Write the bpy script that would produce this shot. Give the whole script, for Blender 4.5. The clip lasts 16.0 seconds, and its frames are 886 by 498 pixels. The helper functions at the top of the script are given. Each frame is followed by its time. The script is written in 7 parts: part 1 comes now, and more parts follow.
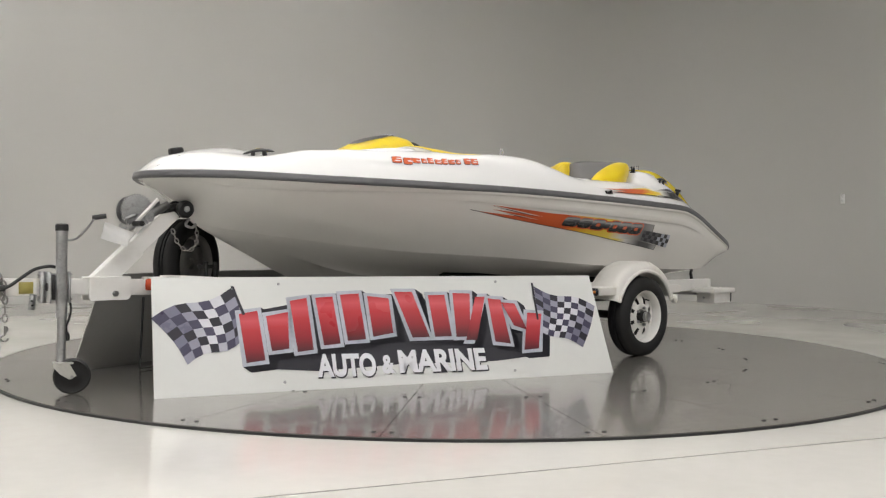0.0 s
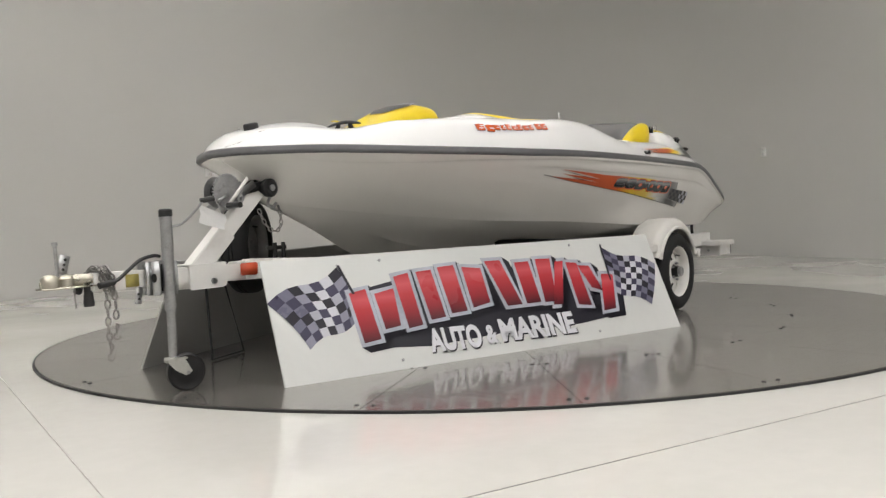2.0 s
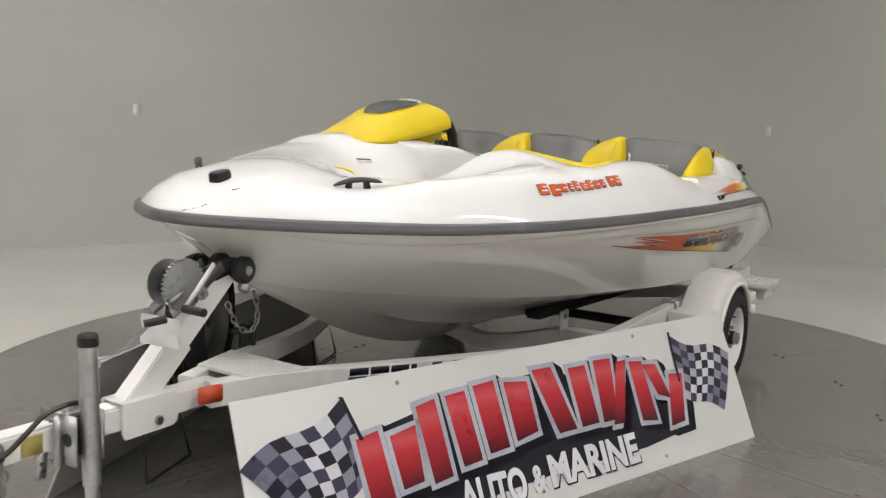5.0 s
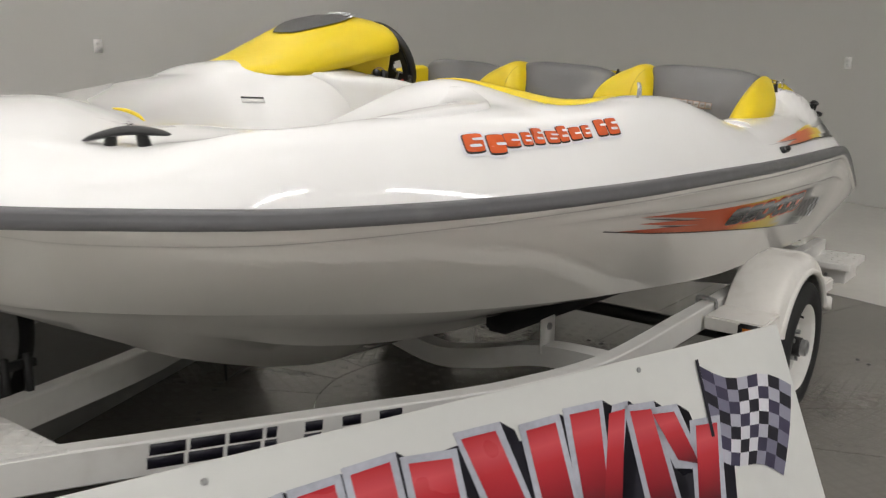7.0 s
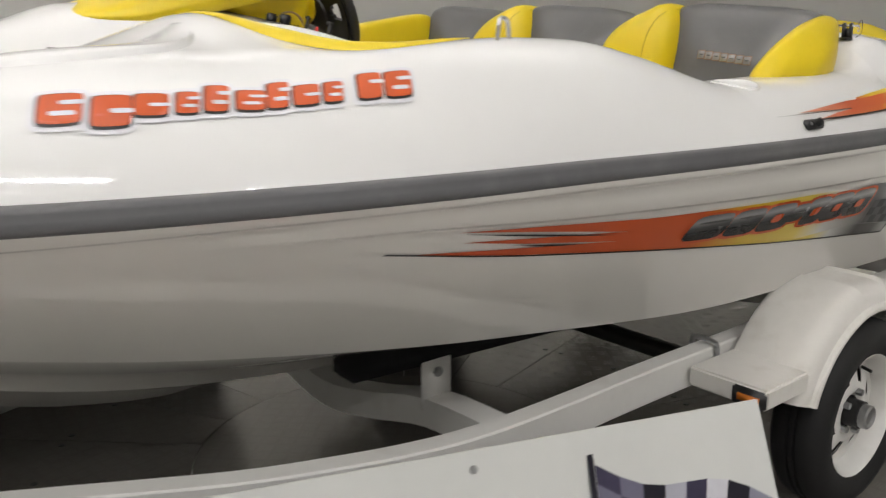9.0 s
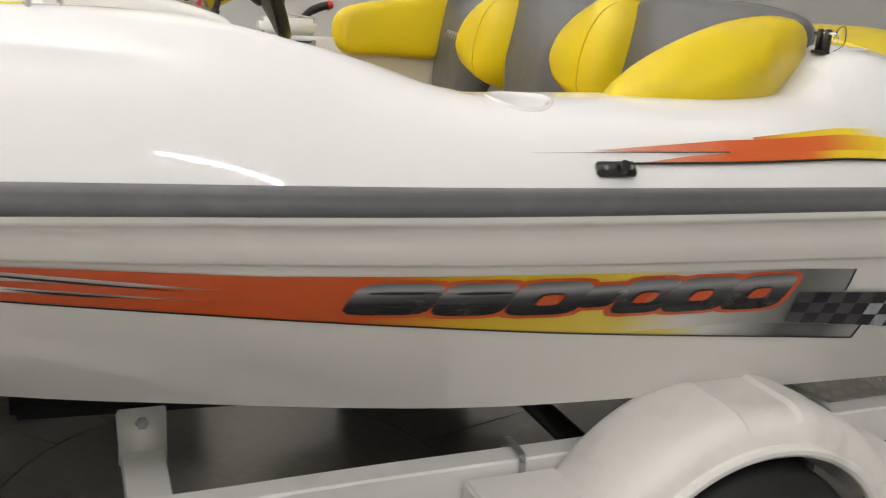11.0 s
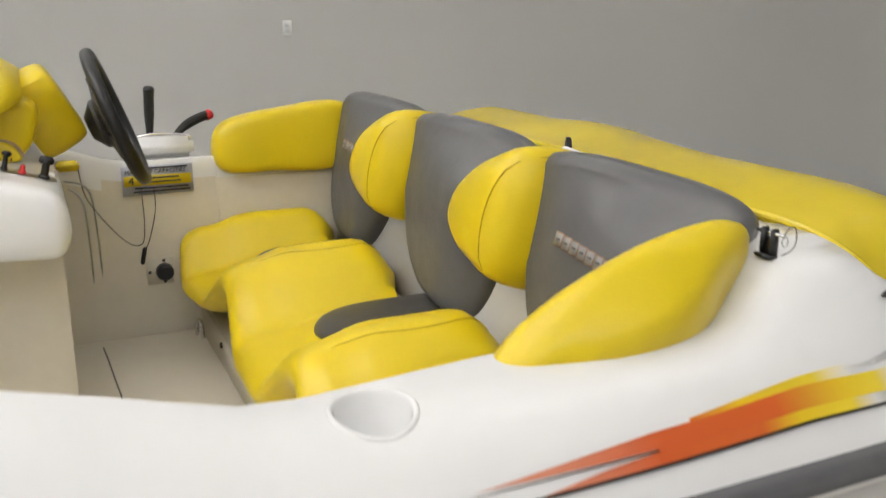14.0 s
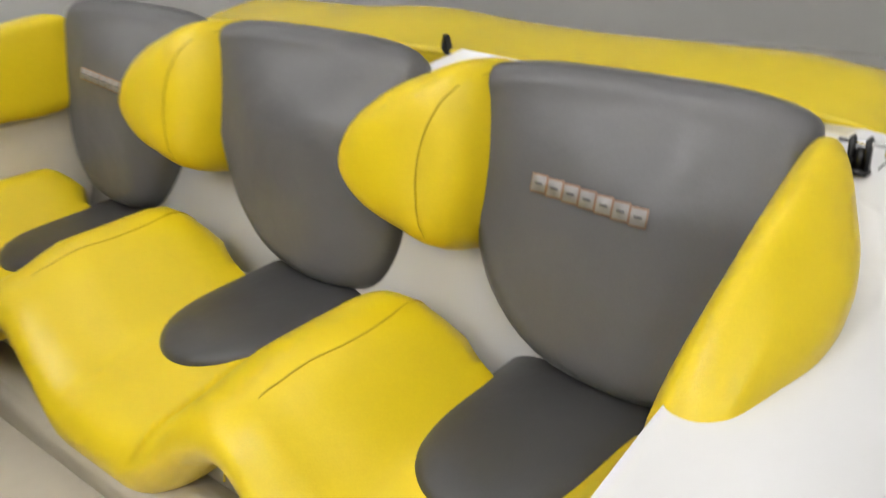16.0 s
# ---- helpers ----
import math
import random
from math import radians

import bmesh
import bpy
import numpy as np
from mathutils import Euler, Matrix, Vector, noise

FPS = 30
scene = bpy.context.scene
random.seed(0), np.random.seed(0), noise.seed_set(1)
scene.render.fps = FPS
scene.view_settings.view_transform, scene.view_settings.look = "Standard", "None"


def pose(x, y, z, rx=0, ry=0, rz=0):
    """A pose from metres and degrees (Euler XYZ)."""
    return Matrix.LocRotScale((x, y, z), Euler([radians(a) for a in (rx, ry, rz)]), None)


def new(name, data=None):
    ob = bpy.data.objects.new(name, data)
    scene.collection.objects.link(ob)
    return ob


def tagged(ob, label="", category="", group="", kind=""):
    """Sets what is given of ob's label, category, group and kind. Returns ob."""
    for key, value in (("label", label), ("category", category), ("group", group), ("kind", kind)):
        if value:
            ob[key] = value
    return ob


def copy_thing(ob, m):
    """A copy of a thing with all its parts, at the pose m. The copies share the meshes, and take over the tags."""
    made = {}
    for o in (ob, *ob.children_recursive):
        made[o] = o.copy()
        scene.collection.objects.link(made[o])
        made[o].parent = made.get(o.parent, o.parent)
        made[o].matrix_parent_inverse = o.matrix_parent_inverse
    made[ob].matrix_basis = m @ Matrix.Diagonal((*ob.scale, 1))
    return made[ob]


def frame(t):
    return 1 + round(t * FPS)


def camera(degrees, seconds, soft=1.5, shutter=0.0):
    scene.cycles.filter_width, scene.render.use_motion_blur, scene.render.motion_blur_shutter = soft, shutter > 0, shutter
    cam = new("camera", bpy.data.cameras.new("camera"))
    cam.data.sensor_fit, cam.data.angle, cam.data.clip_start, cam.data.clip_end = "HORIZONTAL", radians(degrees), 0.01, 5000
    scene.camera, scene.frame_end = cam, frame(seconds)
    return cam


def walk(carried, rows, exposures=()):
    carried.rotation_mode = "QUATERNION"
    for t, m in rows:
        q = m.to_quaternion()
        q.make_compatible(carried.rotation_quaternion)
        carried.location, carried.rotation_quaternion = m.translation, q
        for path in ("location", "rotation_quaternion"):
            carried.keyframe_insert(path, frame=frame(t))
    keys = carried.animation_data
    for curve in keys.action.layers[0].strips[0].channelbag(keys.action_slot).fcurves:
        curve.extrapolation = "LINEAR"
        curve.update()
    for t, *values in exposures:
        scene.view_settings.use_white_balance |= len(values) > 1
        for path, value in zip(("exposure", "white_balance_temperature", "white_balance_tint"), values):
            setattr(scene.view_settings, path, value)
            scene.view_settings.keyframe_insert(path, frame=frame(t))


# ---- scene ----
from mathutils.bvhtree import BVHTree

cam = camera(51.9, 16.0, soft=1.2, shutter=0.5)
METRES, EYE, TILT, LEAN, TURN = 9.0, 0.7224, -0.204, -0.442, -42.4
ROWS = [
    (0.0, 0.0, 0.0, 0.0, -0.0, 0.0, 0.0),
    (0.5, -0.0397, 0.0021, -0.0022, -2.87, -0.03, 0.62),
    (1.0, -0.0782, 0.0061, -0.0009, -5.53, -0.31, 1.06),
    (1.5, -0.111, 0.0108, -0.0002, -7.76, -0.83, 1.4),
    (2.0, -0.1456, 0.0184, 0.0033, -10.0, -2.17, 3.11),
    (2.5, -0.168, 0.0293, 0.0278, -10.31, -6.91, 3.25),
    (3.0, -0.1826, 0.0426, 0.0609, -12.05, -10.18, 1.95),
    (3.5, -0.1886, 0.0661, 0.0776, -12.83, -9.8, -0.47),
    (4.0, -0.1826, 0.1014, 0.0883, -14.43, -8.06, -1.62),
    (6.5, -0.1074, 0.2978, 0.0771, -13.14, -11.41, 0.02),
    (7.0, -0.0774, 0.3242, 0.0755, -10.73, -12.21, -0.5),
    (7.5, -0.0538, 0.3466, 0.0747, -8.41, -12.86, -0.98),
    (8.0, -0.0271, 0.3707, 0.0736, -5.25, -13.0, -0.38),
    (8.5, 0.0034, 0.3884, 0.0706, 0.04, -13.22, -0.76),
    (9.0, 0.0343, 0.4124, 0.066, 2.31, -14.17, 0.33),
    (11.5, 0.1635, 0.5059, 0.0646, 24.35, -15.46, -1.88),
    (12.0, 0.1766, 0.515, 0.0698, 24.96, -16.54, -0.08),
    (12.5, 0.1755, 0.5219, 0.0748, 21.97, -18.14, -0.8),
    (13.0, 0.164, 0.529, 0.0862, 21.78, -18.18, 0.28),
    (13.5, 0.1533, 0.5345, 0.0949, 19.89, -17.52, -0.51),
    (14.0, 0.1401, 0.5475, 0.1012, 17.66, -15.25, 0.07),
    (14.5, 0.1255, 0.566, 0.104, 14.38, -15.11, 0.7),
    (15.0, 0.1082, 0.5781, 0.1045, 8.54, -16.16, 0.79),
    (15.5, 0.0919, 0.5851, 0.1052, 2.4, -19.35, 0.74),
    (16.0, 0.0804, 0.5971, 0.1041, -6.78, -24.62, 3.18),
]
walk(cam, [(t, pose(-4.275, -4.540, EYE, TILT, LEAN, TURN) @ pose(METRES * x, METRES * y, METRES * z, 90 + pitch, roll, yaw)) for t, x, y, z, yaw, pitch, roll in ROWS],
     exposures=[(0.0, -0.08, 6500, 10), (2.5, -0.14, 6520, 10), (3.5, -0.18, 6530, 10), (4.0, -0.14, 6540, 10), (6.5, -0.28, 6540, 10), (9.0, -0.24, 6540, 10), (12.0, 0.0, 6620, 10), (13.0, -0.08, 6600, 10), (14.0, -0.09, 6460, 10), (15.0, 0.10, 6280, 10), (16.0, -0.10, 6350, 10)])

LAMP_W = 60.0                       # power of each strip light
OUTLET_A, OUTLET_B = 70.4, 3.0   # bearings of the wall outlets

# ---- world, light ----
world = bpy.data.worlds.new("world")
scene.world = world
world.use_nodes = True
world.node_tree.nodes["Background"].inputs[0].default_value = (0.5, 0.5, 0.5, 1)
world.node_tree.nodes["Background"].inputs[1].default_value = 0.02


# ---- materials ----
def material(name, col, rough=0.5, metal=0.0, vary=0.06, scale=3.0, grain=60.0, bump=0.0, bscale=80.0,
             coat=0.0, rvary=0.08, tint=None, spec=0.5, stain=0.0, stain_col=(0.2, 0.17, 0.13), dent=0.0):
    m = bpy.data.materials.new(name)
    m.use_nodes = True
    nt = m.node_tree
    b = nt.nodes["Principled BSDF"]
    tc = nt.nodes.new("ShaderNodeTexCoord")

    def noise_tex(sc, det):
        n = nt.nodes.new("ShaderNodeTexNoise")
        n.inputs["Scale"].default_value = sc
        n.inputs["Detail"].default_value = det
        nt.links.new(tc.outputs["Object"], n.inputs["Vector"])
        return n

    def mix(kind, fac, a, c):
        n = nt.nodes.new("ShaderNodeMix")
        n.data_type, n.blend_type = "RGBA", kind
        for sock, val in ((n.inputs[0], fac), (n.inputs[6], a), (n.inputs[7], c)):
            if hasattr(val, "is_linked"):
                nt.links.new(val, sock)
            else:
                sock.default_value = val
        return n.outputs[2]

    big, fine = noise_tex(scale, 4), noise_tex(grain, 3)
    dark = tuple(c * (1 - vary * 1.6) for c in col) + (1,)
    light = tuple(min(1, c * (1 + vary)) for c in (tint or col)) + (1,)
    out = mix("MIX", big.outputs["Fac"], dark, light)
    r2 = nt.nodes.new("ShaderNodeMapRange")
    r2.inputs["To Min"].default_value, r2.inputs["To Max"].default_value = 1 - vary * 0.7, 1 + vary * 0.7
    nt.links.new(fine.outputs["Fac"], r2.inputs["Value"])
    out = mix("MULTIPLY", 1.0, out, r2.outputs["Result"])
    if stain:
        s = noise_tex(scale * 2.3, 8)
        ramp = nt.nodes.new("ShaderNodeMapRange")
        ramp.inputs["From Min"].default_value, ramp.inputs["From Max"].default_value = 0.56, 0.75
        ramp.inputs["To Max"].default_value = stain
        nt.links.new(s.outputs["Fac"], ramp.inputs["Value"])
        out = mix("MIX", ramp.outputs["Result"], out, stain_col + (1,))
    nt.links.new(out, b.inputs["Base Color"])
    rr = nt.nodes.new("ShaderNodeMapRange")
    rr.inputs["To Min"].default_value, rr.inputs["To Max"].default_value = max(0.02, rough - rvary), min(1, rough + rvary)
    nt.links.new(big.outputs["Fac"], rr.inputs["Value"])
    nt.links.new(rr.outputs["Result"], b.inputs["Roughness"])
    b.inputs["Metallic"].default_value = metal
    b.inputs["Specular IOR Level"].default_value = spec
    b.inputs["Coat Weight"].default_value = coat
    b.inputs["Coat Roughness"].default_value = 0.06
    if bump:
        bt = noise_tex(bscale, 5)
        bn = nt.nodes.new("ShaderNodeBump")
        bn.inputs["Strength"].default_value = bump
        bn.inputs["Distance"].default_value = 0.002
        nt.links.new(bt.outputs["Fac"], bn.inputs["Height"])
        if dent:                                 # slack and creases of stuffed cloth
            dt = noise_tex(9.0, 3)
            dn = nt.nodes.new("ShaderNodeBump")
            dn.inputs["Strength"].default_value = dent
            dn.inputs["Distance"].default_value = 0.012
            nt.links.new(dt.outputs["Fac"], dn.inputs["Height"])
            nt.links.new(dn.outputs["Normal"], bn.inputs["Normal"])
        nt.links.new(bn.outputs["Normal"], b.inputs["Normal"])
    return m


def gradient(name, stops, x0, x1, rough=0.3):
    """A printed film whose colour runs along x from x0 to x1."""
    m = bpy.data.materials.new(name)
    m.use_nodes = True
    nt = m.node_tree
    b = nt.nodes["Principled BSDF"]
    tc = nt.nodes.new("ShaderNodeTexCoord")
    sep = nt.nodes.new("ShaderNodeSeparateXYZ")
    nt.links.new(tc.outputs["Object"], sep.inputs[0])
    mr = nt.nodes.new("ShaderNodeMapRange")
    mr.inputs["From Min"].default_value, mr.inputs["From Max"].default_value = x0, x1
    nt.links.new(sep.outputs["X"], mr.inputs["Value"])
    ramp = nt.nodes.new("ShaderNodeValToRGB")
    el = ramp.color_ramp.elements
    while len(el) < len(stops):
        el.new(0.5)
    for e, (p, c) in zip(el, stops):
        e.position, e.color = p, (*c, 1)
    nt.links.new(mr.outputs["Result"], ramp.inputs[0])
    nt.links.new(ramp.outputs[0], b.inputs["Base Color"])
    b.inputs["Roughness"].default_value = rough
    return m


def tread_plate(name):
    """Worn steel chequer plate: five small raised bars, turned by a quarter from cell to cell."""
    m = material(name, (0.262, 0.246, 0.227), 0.18, 0.46, vary=0.12, scale=1.6, grain=35, rvary=0.06, coat=0.30,
                 stain=0.30, stain_col=(0.10, 0.09, 0.08))
    nt = m.node_tree
    b = nt.nodes["Principled BSDF"]
    tc = nt.nodes.new("ShaderNodeTexCoord")
    mp = nt.nodes.new("ShaderNodeMapping")
    mp.inputs["Rotation"].default_value = (0, 0, radians(45))
    mp.inputs["Scale"].default_value = (19, 19, 1)
    nt.links.new(tc.outputs["Object"], mp.inputs["Vector"])
    sep = nt.nodes.new("ShaderNodeSeparateXYZ")
    nt.links.new(mp.outputs["Vector"], sep.inputs[0])

    def calc(op, a, c=0.0, d=0.0):
        n = nt.nodes.new("ShaderNodeMath")
        n.operation = op
        for sock, val in zip(n.inputs, (a, c, d)):
            if hasattr(val, "is_linked"):
                nt.links.new(val, sock)
            else:
                sock.default_value = val
        return n.outputs[0]
    u, v = sep.outputs["X"], sep.outputs["Y"]
    du = calc("ABSOLUTE", calc("SUBTRACT", calc("FRACT", u), 0.5))
    dv = calc("ABSOLUTE", calc("SUBTRACT", calc("FRACT", v), 0.5))
    odd = calc("ABSOLUTE", calc("MODULO", calc("ADD", calc("FLOOR", u), calc("FLOOR", v)), 2.0))
    along = calc("MULTIPLY_ADD", calc("SUBTRACT", dv, du), odd, du)
    across = calc("MULTIPLY_ADD", calc("SUBTRACT", du, dv), odd, dv)

    def soft(val, lo, hi):
        n = nt.nodes.new("ShaderNodeMapRange")
        n.interpolation_type = "SMOOTHSTEP"
        n.inputs["From Min"].default_value, n.inputs["From Max"].default_value = hi, lo
        nt.links.new(val, n.inputs["Value"])
        return n.outputs["Result"]
    # five short bars side by side in every cell
    bar = calc("ABSOLUTE", calc("SUBTRACT", calc("FRACT", calc("ADD", calc("MULTIPLY", across, 6.0), 0.5)), 0.5))
    high = calc("MULTIPLY", calc("MULTIPLY", soft(bar, 0.14, 0.36), soft(along, 0.30, 0.42)), soft(across, 0.40, 0.44))
    bn = nt.nodes.new("ShaderNodeBump")
    bn.inputs["Strength"].default_value = 0.13
    bn.inputs["Distance"].default_value = 0.0016
    nt.links.new(high, bn.inputs["Height"])
    worn = nt.nodes.new("ShaderNodeMix")                 # bars rubbed bright by use
    worn.data_type, worn.blend_type = "RGBA", "MIX"
    nt.links.new(calc("MULTIPLY", high, 0.08), worn.inputs[0])
    nt.links.new(b.inputs["Base Color"].links[0].from_socket, worn.inputs[6])
    worn.inputs[7].default_value = (0.55, 0.53, 0.49, 1)
    oi = nt.nodes.new("ShaderNodeObjectInfo")            # no two plates quite alike
    tone = nt.nodes.new("ShaderNodeMix")
    tone.data_type, tone.blend_type = "RGBA", "MULTIPLY"
    tone.inputs[0].default_value = 1.0
    nt.links.new(worn.outputs[2], tone.inputs[6])
    nt.links.new(calc("MULTIPLY_ADD", oi.outputs["Random"], 0.22, 0.89), tone.inputs[7])
    nt.links.new(tone.outputs[2], b.inputs["Base Color"])
    nt.links.new(bn.outputs["Normal"], b.inputs["Normal"])
    return m


GEL = material("white_gelcoat", (0.78, 0.78, 0.775), 0.055, vary=0.02, scale=1.2, grain=9, rvary=0.015)
GEL_HULL = material("hull_gelcoat", (0.80, 0.785, 0.75), 0.055, vary=0.02, scale=1.0, grain=9, rvary=0.03)
LINER = material("cockpit_gelcoat", (0.66, 0.61, 0.51), 0.34, vary=0.05, scale=3, grain=40, bump=0.05, stain=0.15, stain_col=(0.45, 0.40, 0.32))
YEL = material("yellow_vinyl", (0.74, 0.555, 0.010), 0.33, vary=0.06, scale=6, grain=250, bump=0.12, bscale=420, dent=0.32)
YEL_GEL = material("yellow_gelcoat", (0.66, 0.51, 0.02), 0.22, vary=0.04, scale=3, grain=40)
GREYV = material("grey_vinyl", (0.115, 0.114, 0.117), 0.31, vary=0.09, scale=7, grain=250, bump=0.14, bscale=420, dent=0.42)
INSERTV = material("dark_seat_vinyl", (0.058, 0.057, 0.058), 0.40, vary=0.08, scale=7, grain=250, bump=0.14, bscale=420, dent=0.25)
STITCH = material("seam_thread", (0.55, 0.40, 0.01), 0.6)
RAILM = material("rub_rail_rubber", (0.115, 0.115, 0.12), 0.42, vary=0.10, scale=5, grain=70, stain=0.25, stain_col=(0.22, 0.22, 0.22))
BLACK = material("black_plastic", (0.012, 0.012, 0.0125), 0.36, vary=0.12, scale=9, grain=120, bump=0.06, bscale=200)
CARPET = material("bunk_carpet", (0.012, 0.012, 0.013), 0.95, vary=0.2, scale=20, grain=300, bump=0.6, bscale=300)
RUBBER = material("tyre_rubber", (0.010, 0.010, 0.0105), 0.66, vary=0.15, scale=8, grain=90, bump=0.15, bscale=90)
STEELW = material("white_painted_steel", (0.83, 0.82, 0.79), 0.44, vary=0.04, scale=4, grain=50, bump=0.05, stain=0.18, stain_col=(0.42, 0.37, 0.30))
FENDM = material("white_fender_plastic", (0.83, 0.81, 0.77), 0.50, vary=0.05, scale=4, grain=40, bump=0.05, stain=0.3, stain_col=(0.45, 0.39, 0.31))
SPAREM = material("dull_steel_disc", (0.24, 0.24, 0.235), 0.50, 0.4, vary=0.18, scale=9, grain=80, stain=0.3)
CHAINM = material("weathered_chain", (0.27, 0.26, 0.25), 0.40, 0.75, vary=0.22, scale=30, grain=120, stain=0.3)
GALV = material("galvanised_steel", (0.44, 0.445, 0.45), 0.32, 0.9, vary=0.24, scale=16, grain=90, stain=0.35, stain_col=(0.12, 0.10, 0.08))
BRASS = material("zinc_yellow_steel", (0.50, 0.475, 0.40), 0.28, 0.85, vary=0.15, scale=14, grain=70)
BRONZE = material("vent_rim_tan", (0.42, 0.30, 0.20), 0.5, vary=0.06)
ZINC = material("zinc_plate", (0.60, 0.60, 0.56), 0.36, 0.55, vary=0.12, scale=14, grain=80, stain=0.2, stain_col=(0.25, 0.22, 0.17))
CHROME = material("chrome", (0.75, 0.75, 0.76), 0.10, 1.0, vary=0.03)
DARKST = material("dark_steel", (0.05, 0.05, 0.05), 0.5, 0.6, vary=0.15)
AMBER = material("amber_lens", (0.70, 0.20, 0.02), 0.22, vary=0.05)
REDLENS = material("red_lens", (0.62, 0.09, 0.035), 0.28, vary=0.06)
REDP = material("red_plastic", (0.55, 0.03, 0.03), 0.35)
LABELM = material("faded_yellow_label", (0.42, 0.36, 0.10), 0.5, vary=0.15, scale=30)
PAPER = material("paper_tag", (0.80, 0.80, 0.79), 0.7, vary=0.03)
SIGNW = material("sign_board_white", (0.66, 0.67, 0.65), 0.36, vary=0.03, scale=3, grain=30, coat=0.0, stain=0.12, stain_col=(0.5, 0.5, 0.48))
# grey of the far board's back has its shade mixed into the colour
SIGNB = material("sign_board_back_shaded", (0.42, 0.42, 0.41), 0.5, vary=0.05, scale=3)
INK = material("print_dark", (0.014, 0.013, 0.022), 0.30, vary=0.10, spec=0.35)
INK2 = material("print_violet_grey", (0.050, 0.044, 0.085), 0.30, vary=0.2, scale=8, spec=0.35)
FLAG_PALE = [material("print_flag_pale", c, 0.30, vary=0.10, scale=8, spec=0.35) for c in ((0.62, 0.62, 0.67), (0.42, 0.42, 0.49), (0.26, 0.26, 0.33), (0.16, 0.155, 0.22))]
INKW = material("print_white", (0.74, 0.74, 0.78), 0.26, vary=0.05, coat=0.3)
INKS = material("print_silver", (0.46, 0.48, 0.55), 0.30, vary=0.28, scale=5, spec=0.35)
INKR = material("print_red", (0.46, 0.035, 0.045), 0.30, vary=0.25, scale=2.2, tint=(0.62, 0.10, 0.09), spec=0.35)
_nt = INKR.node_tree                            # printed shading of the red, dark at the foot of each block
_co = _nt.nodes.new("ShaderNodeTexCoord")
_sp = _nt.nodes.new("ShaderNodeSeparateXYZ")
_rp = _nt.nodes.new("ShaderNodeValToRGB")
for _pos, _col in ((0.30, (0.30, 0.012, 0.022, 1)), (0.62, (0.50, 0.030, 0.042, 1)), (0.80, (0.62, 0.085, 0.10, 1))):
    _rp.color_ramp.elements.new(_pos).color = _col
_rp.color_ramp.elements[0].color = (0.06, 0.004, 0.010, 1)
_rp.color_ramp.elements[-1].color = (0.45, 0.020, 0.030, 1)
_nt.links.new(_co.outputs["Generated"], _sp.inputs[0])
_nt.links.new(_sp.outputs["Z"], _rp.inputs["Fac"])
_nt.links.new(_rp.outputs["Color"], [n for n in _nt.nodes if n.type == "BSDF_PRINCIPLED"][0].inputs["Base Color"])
ORANGE_DULL = material("logo_edge_tan", (0.27, 0.155, 0.10), 0.45, vary=0.05)
ORANGE = material("decal_orange", (0.62, 0.10, 0.022), 0.28, vary=0.08)
DARKLOGO = material("decal_dark_metallic", (0.09, 0.09, 0.095), 0.3, 0.4, vary=0.3, scale=12)
LOGO_PALE = material("logo_pale_grey", (0.31, 0.30, 0.29), 0.42, vary=0.08)
CHROME_PRINT = material("decal_chrome_print", (0.12, 0.12, 0.125), 0.26, 0.3, vary=0.15, scale=14)
_nt = CHROME_PRINT.node_tree                     # printed metal: bright along the upper third, black at the foot
_co = _nt.nodes.new("ShaderNodeTexCoord")
_sp = _nt.nodes.new("ShaderNodeSeparateXYZ")
_rp = _nt.nodes.new("ShaderNodeValToRGB")
for _pos, _col in ((0.30, (0.035, 0.035, 0.037, 1)), (0.55, (0.10, 0.10, 0.105, 1)), (0.78, (0.42, 0.42, 0.43, 1))):
    _rp.color_ramp.elements.new(_pos).color = _col
_rp.color_ramp.elements[0].color = (0.015, 0.015, 0.016, 1)
_rp.color_ramp.elements[-1].color = (0.16, 0.16, 0.165, 1)
_nt.links.new(_co.outputs["Generated"], _sp.inputs[0])
_nt.links.new(_sp.outputs["Z"], _rp.inputs["Fac"])
_nt.links.new(_rp.outputs["Color"], [n for n in _nt.nodes if n.type == "BSDF_PRINCIPLED"][0].inputs["Base Color"])
FLAME3 = gradient("streak_print", [(0.0, (0.70, 0.69, 0.66)), (0.35, (0.40, 0.40, 0.40)), (0.7, (0.04, 0.04, 0.04)), (1.0, (0.05, 0.05, 0.05))], 1.0, 1.28)
FLAME = gradient("flame_print", [(0.0, (0.55, 0.09, 0.03)), (0.38, (0.60, 0.10, 0.02)), (0.50, (0.72, 0.50, 0.02)), (0.64, (0.74, 0.56, 0.06)),
                                 (0.72, (0.66, 0.65, 0.62)), (0.86, (0.14, 0.14, 0.14)), (1.0, (0.45, 0.45, 0.45))], -0.60, 1.08)
FLAME_LOW = gradient("flame_foot_print", [(0.0, (0.55, 0.09, 0.03)), (0.50, (0.72, 0.50, 0.02)), (0.70, (0.74, 0.58, 0.08)), (0.76, (0.62, 0.62, 0.60)), (0.86, (0.05, 0.05, 0.05)), (0.93, (0.08, 0.08, 0.08)), (1.0, (0.55, 0.55, 0.54))], -0.60, 1.08)
FLAME2 = gradient("deck_flame_print", [(0.0, (0.72, 0.60, 0.55)), (0.16, (0.64, 0.26, 0.16)), (0.36, (0.58, 0.10, 0.02)), (0.56, (0.60, 0.11, 0.02)), (0.70, (0.74, 0.52, 0.015)), (0.77, (0.76, 0.58, 0.03)),
                                       (0.82, (0.70, 0.69, 0.66)), (0.93, (0.02, 0.02, 0.02)), (1.0, (0.06, 0.06, 0.06))], 0.30, 1.28)
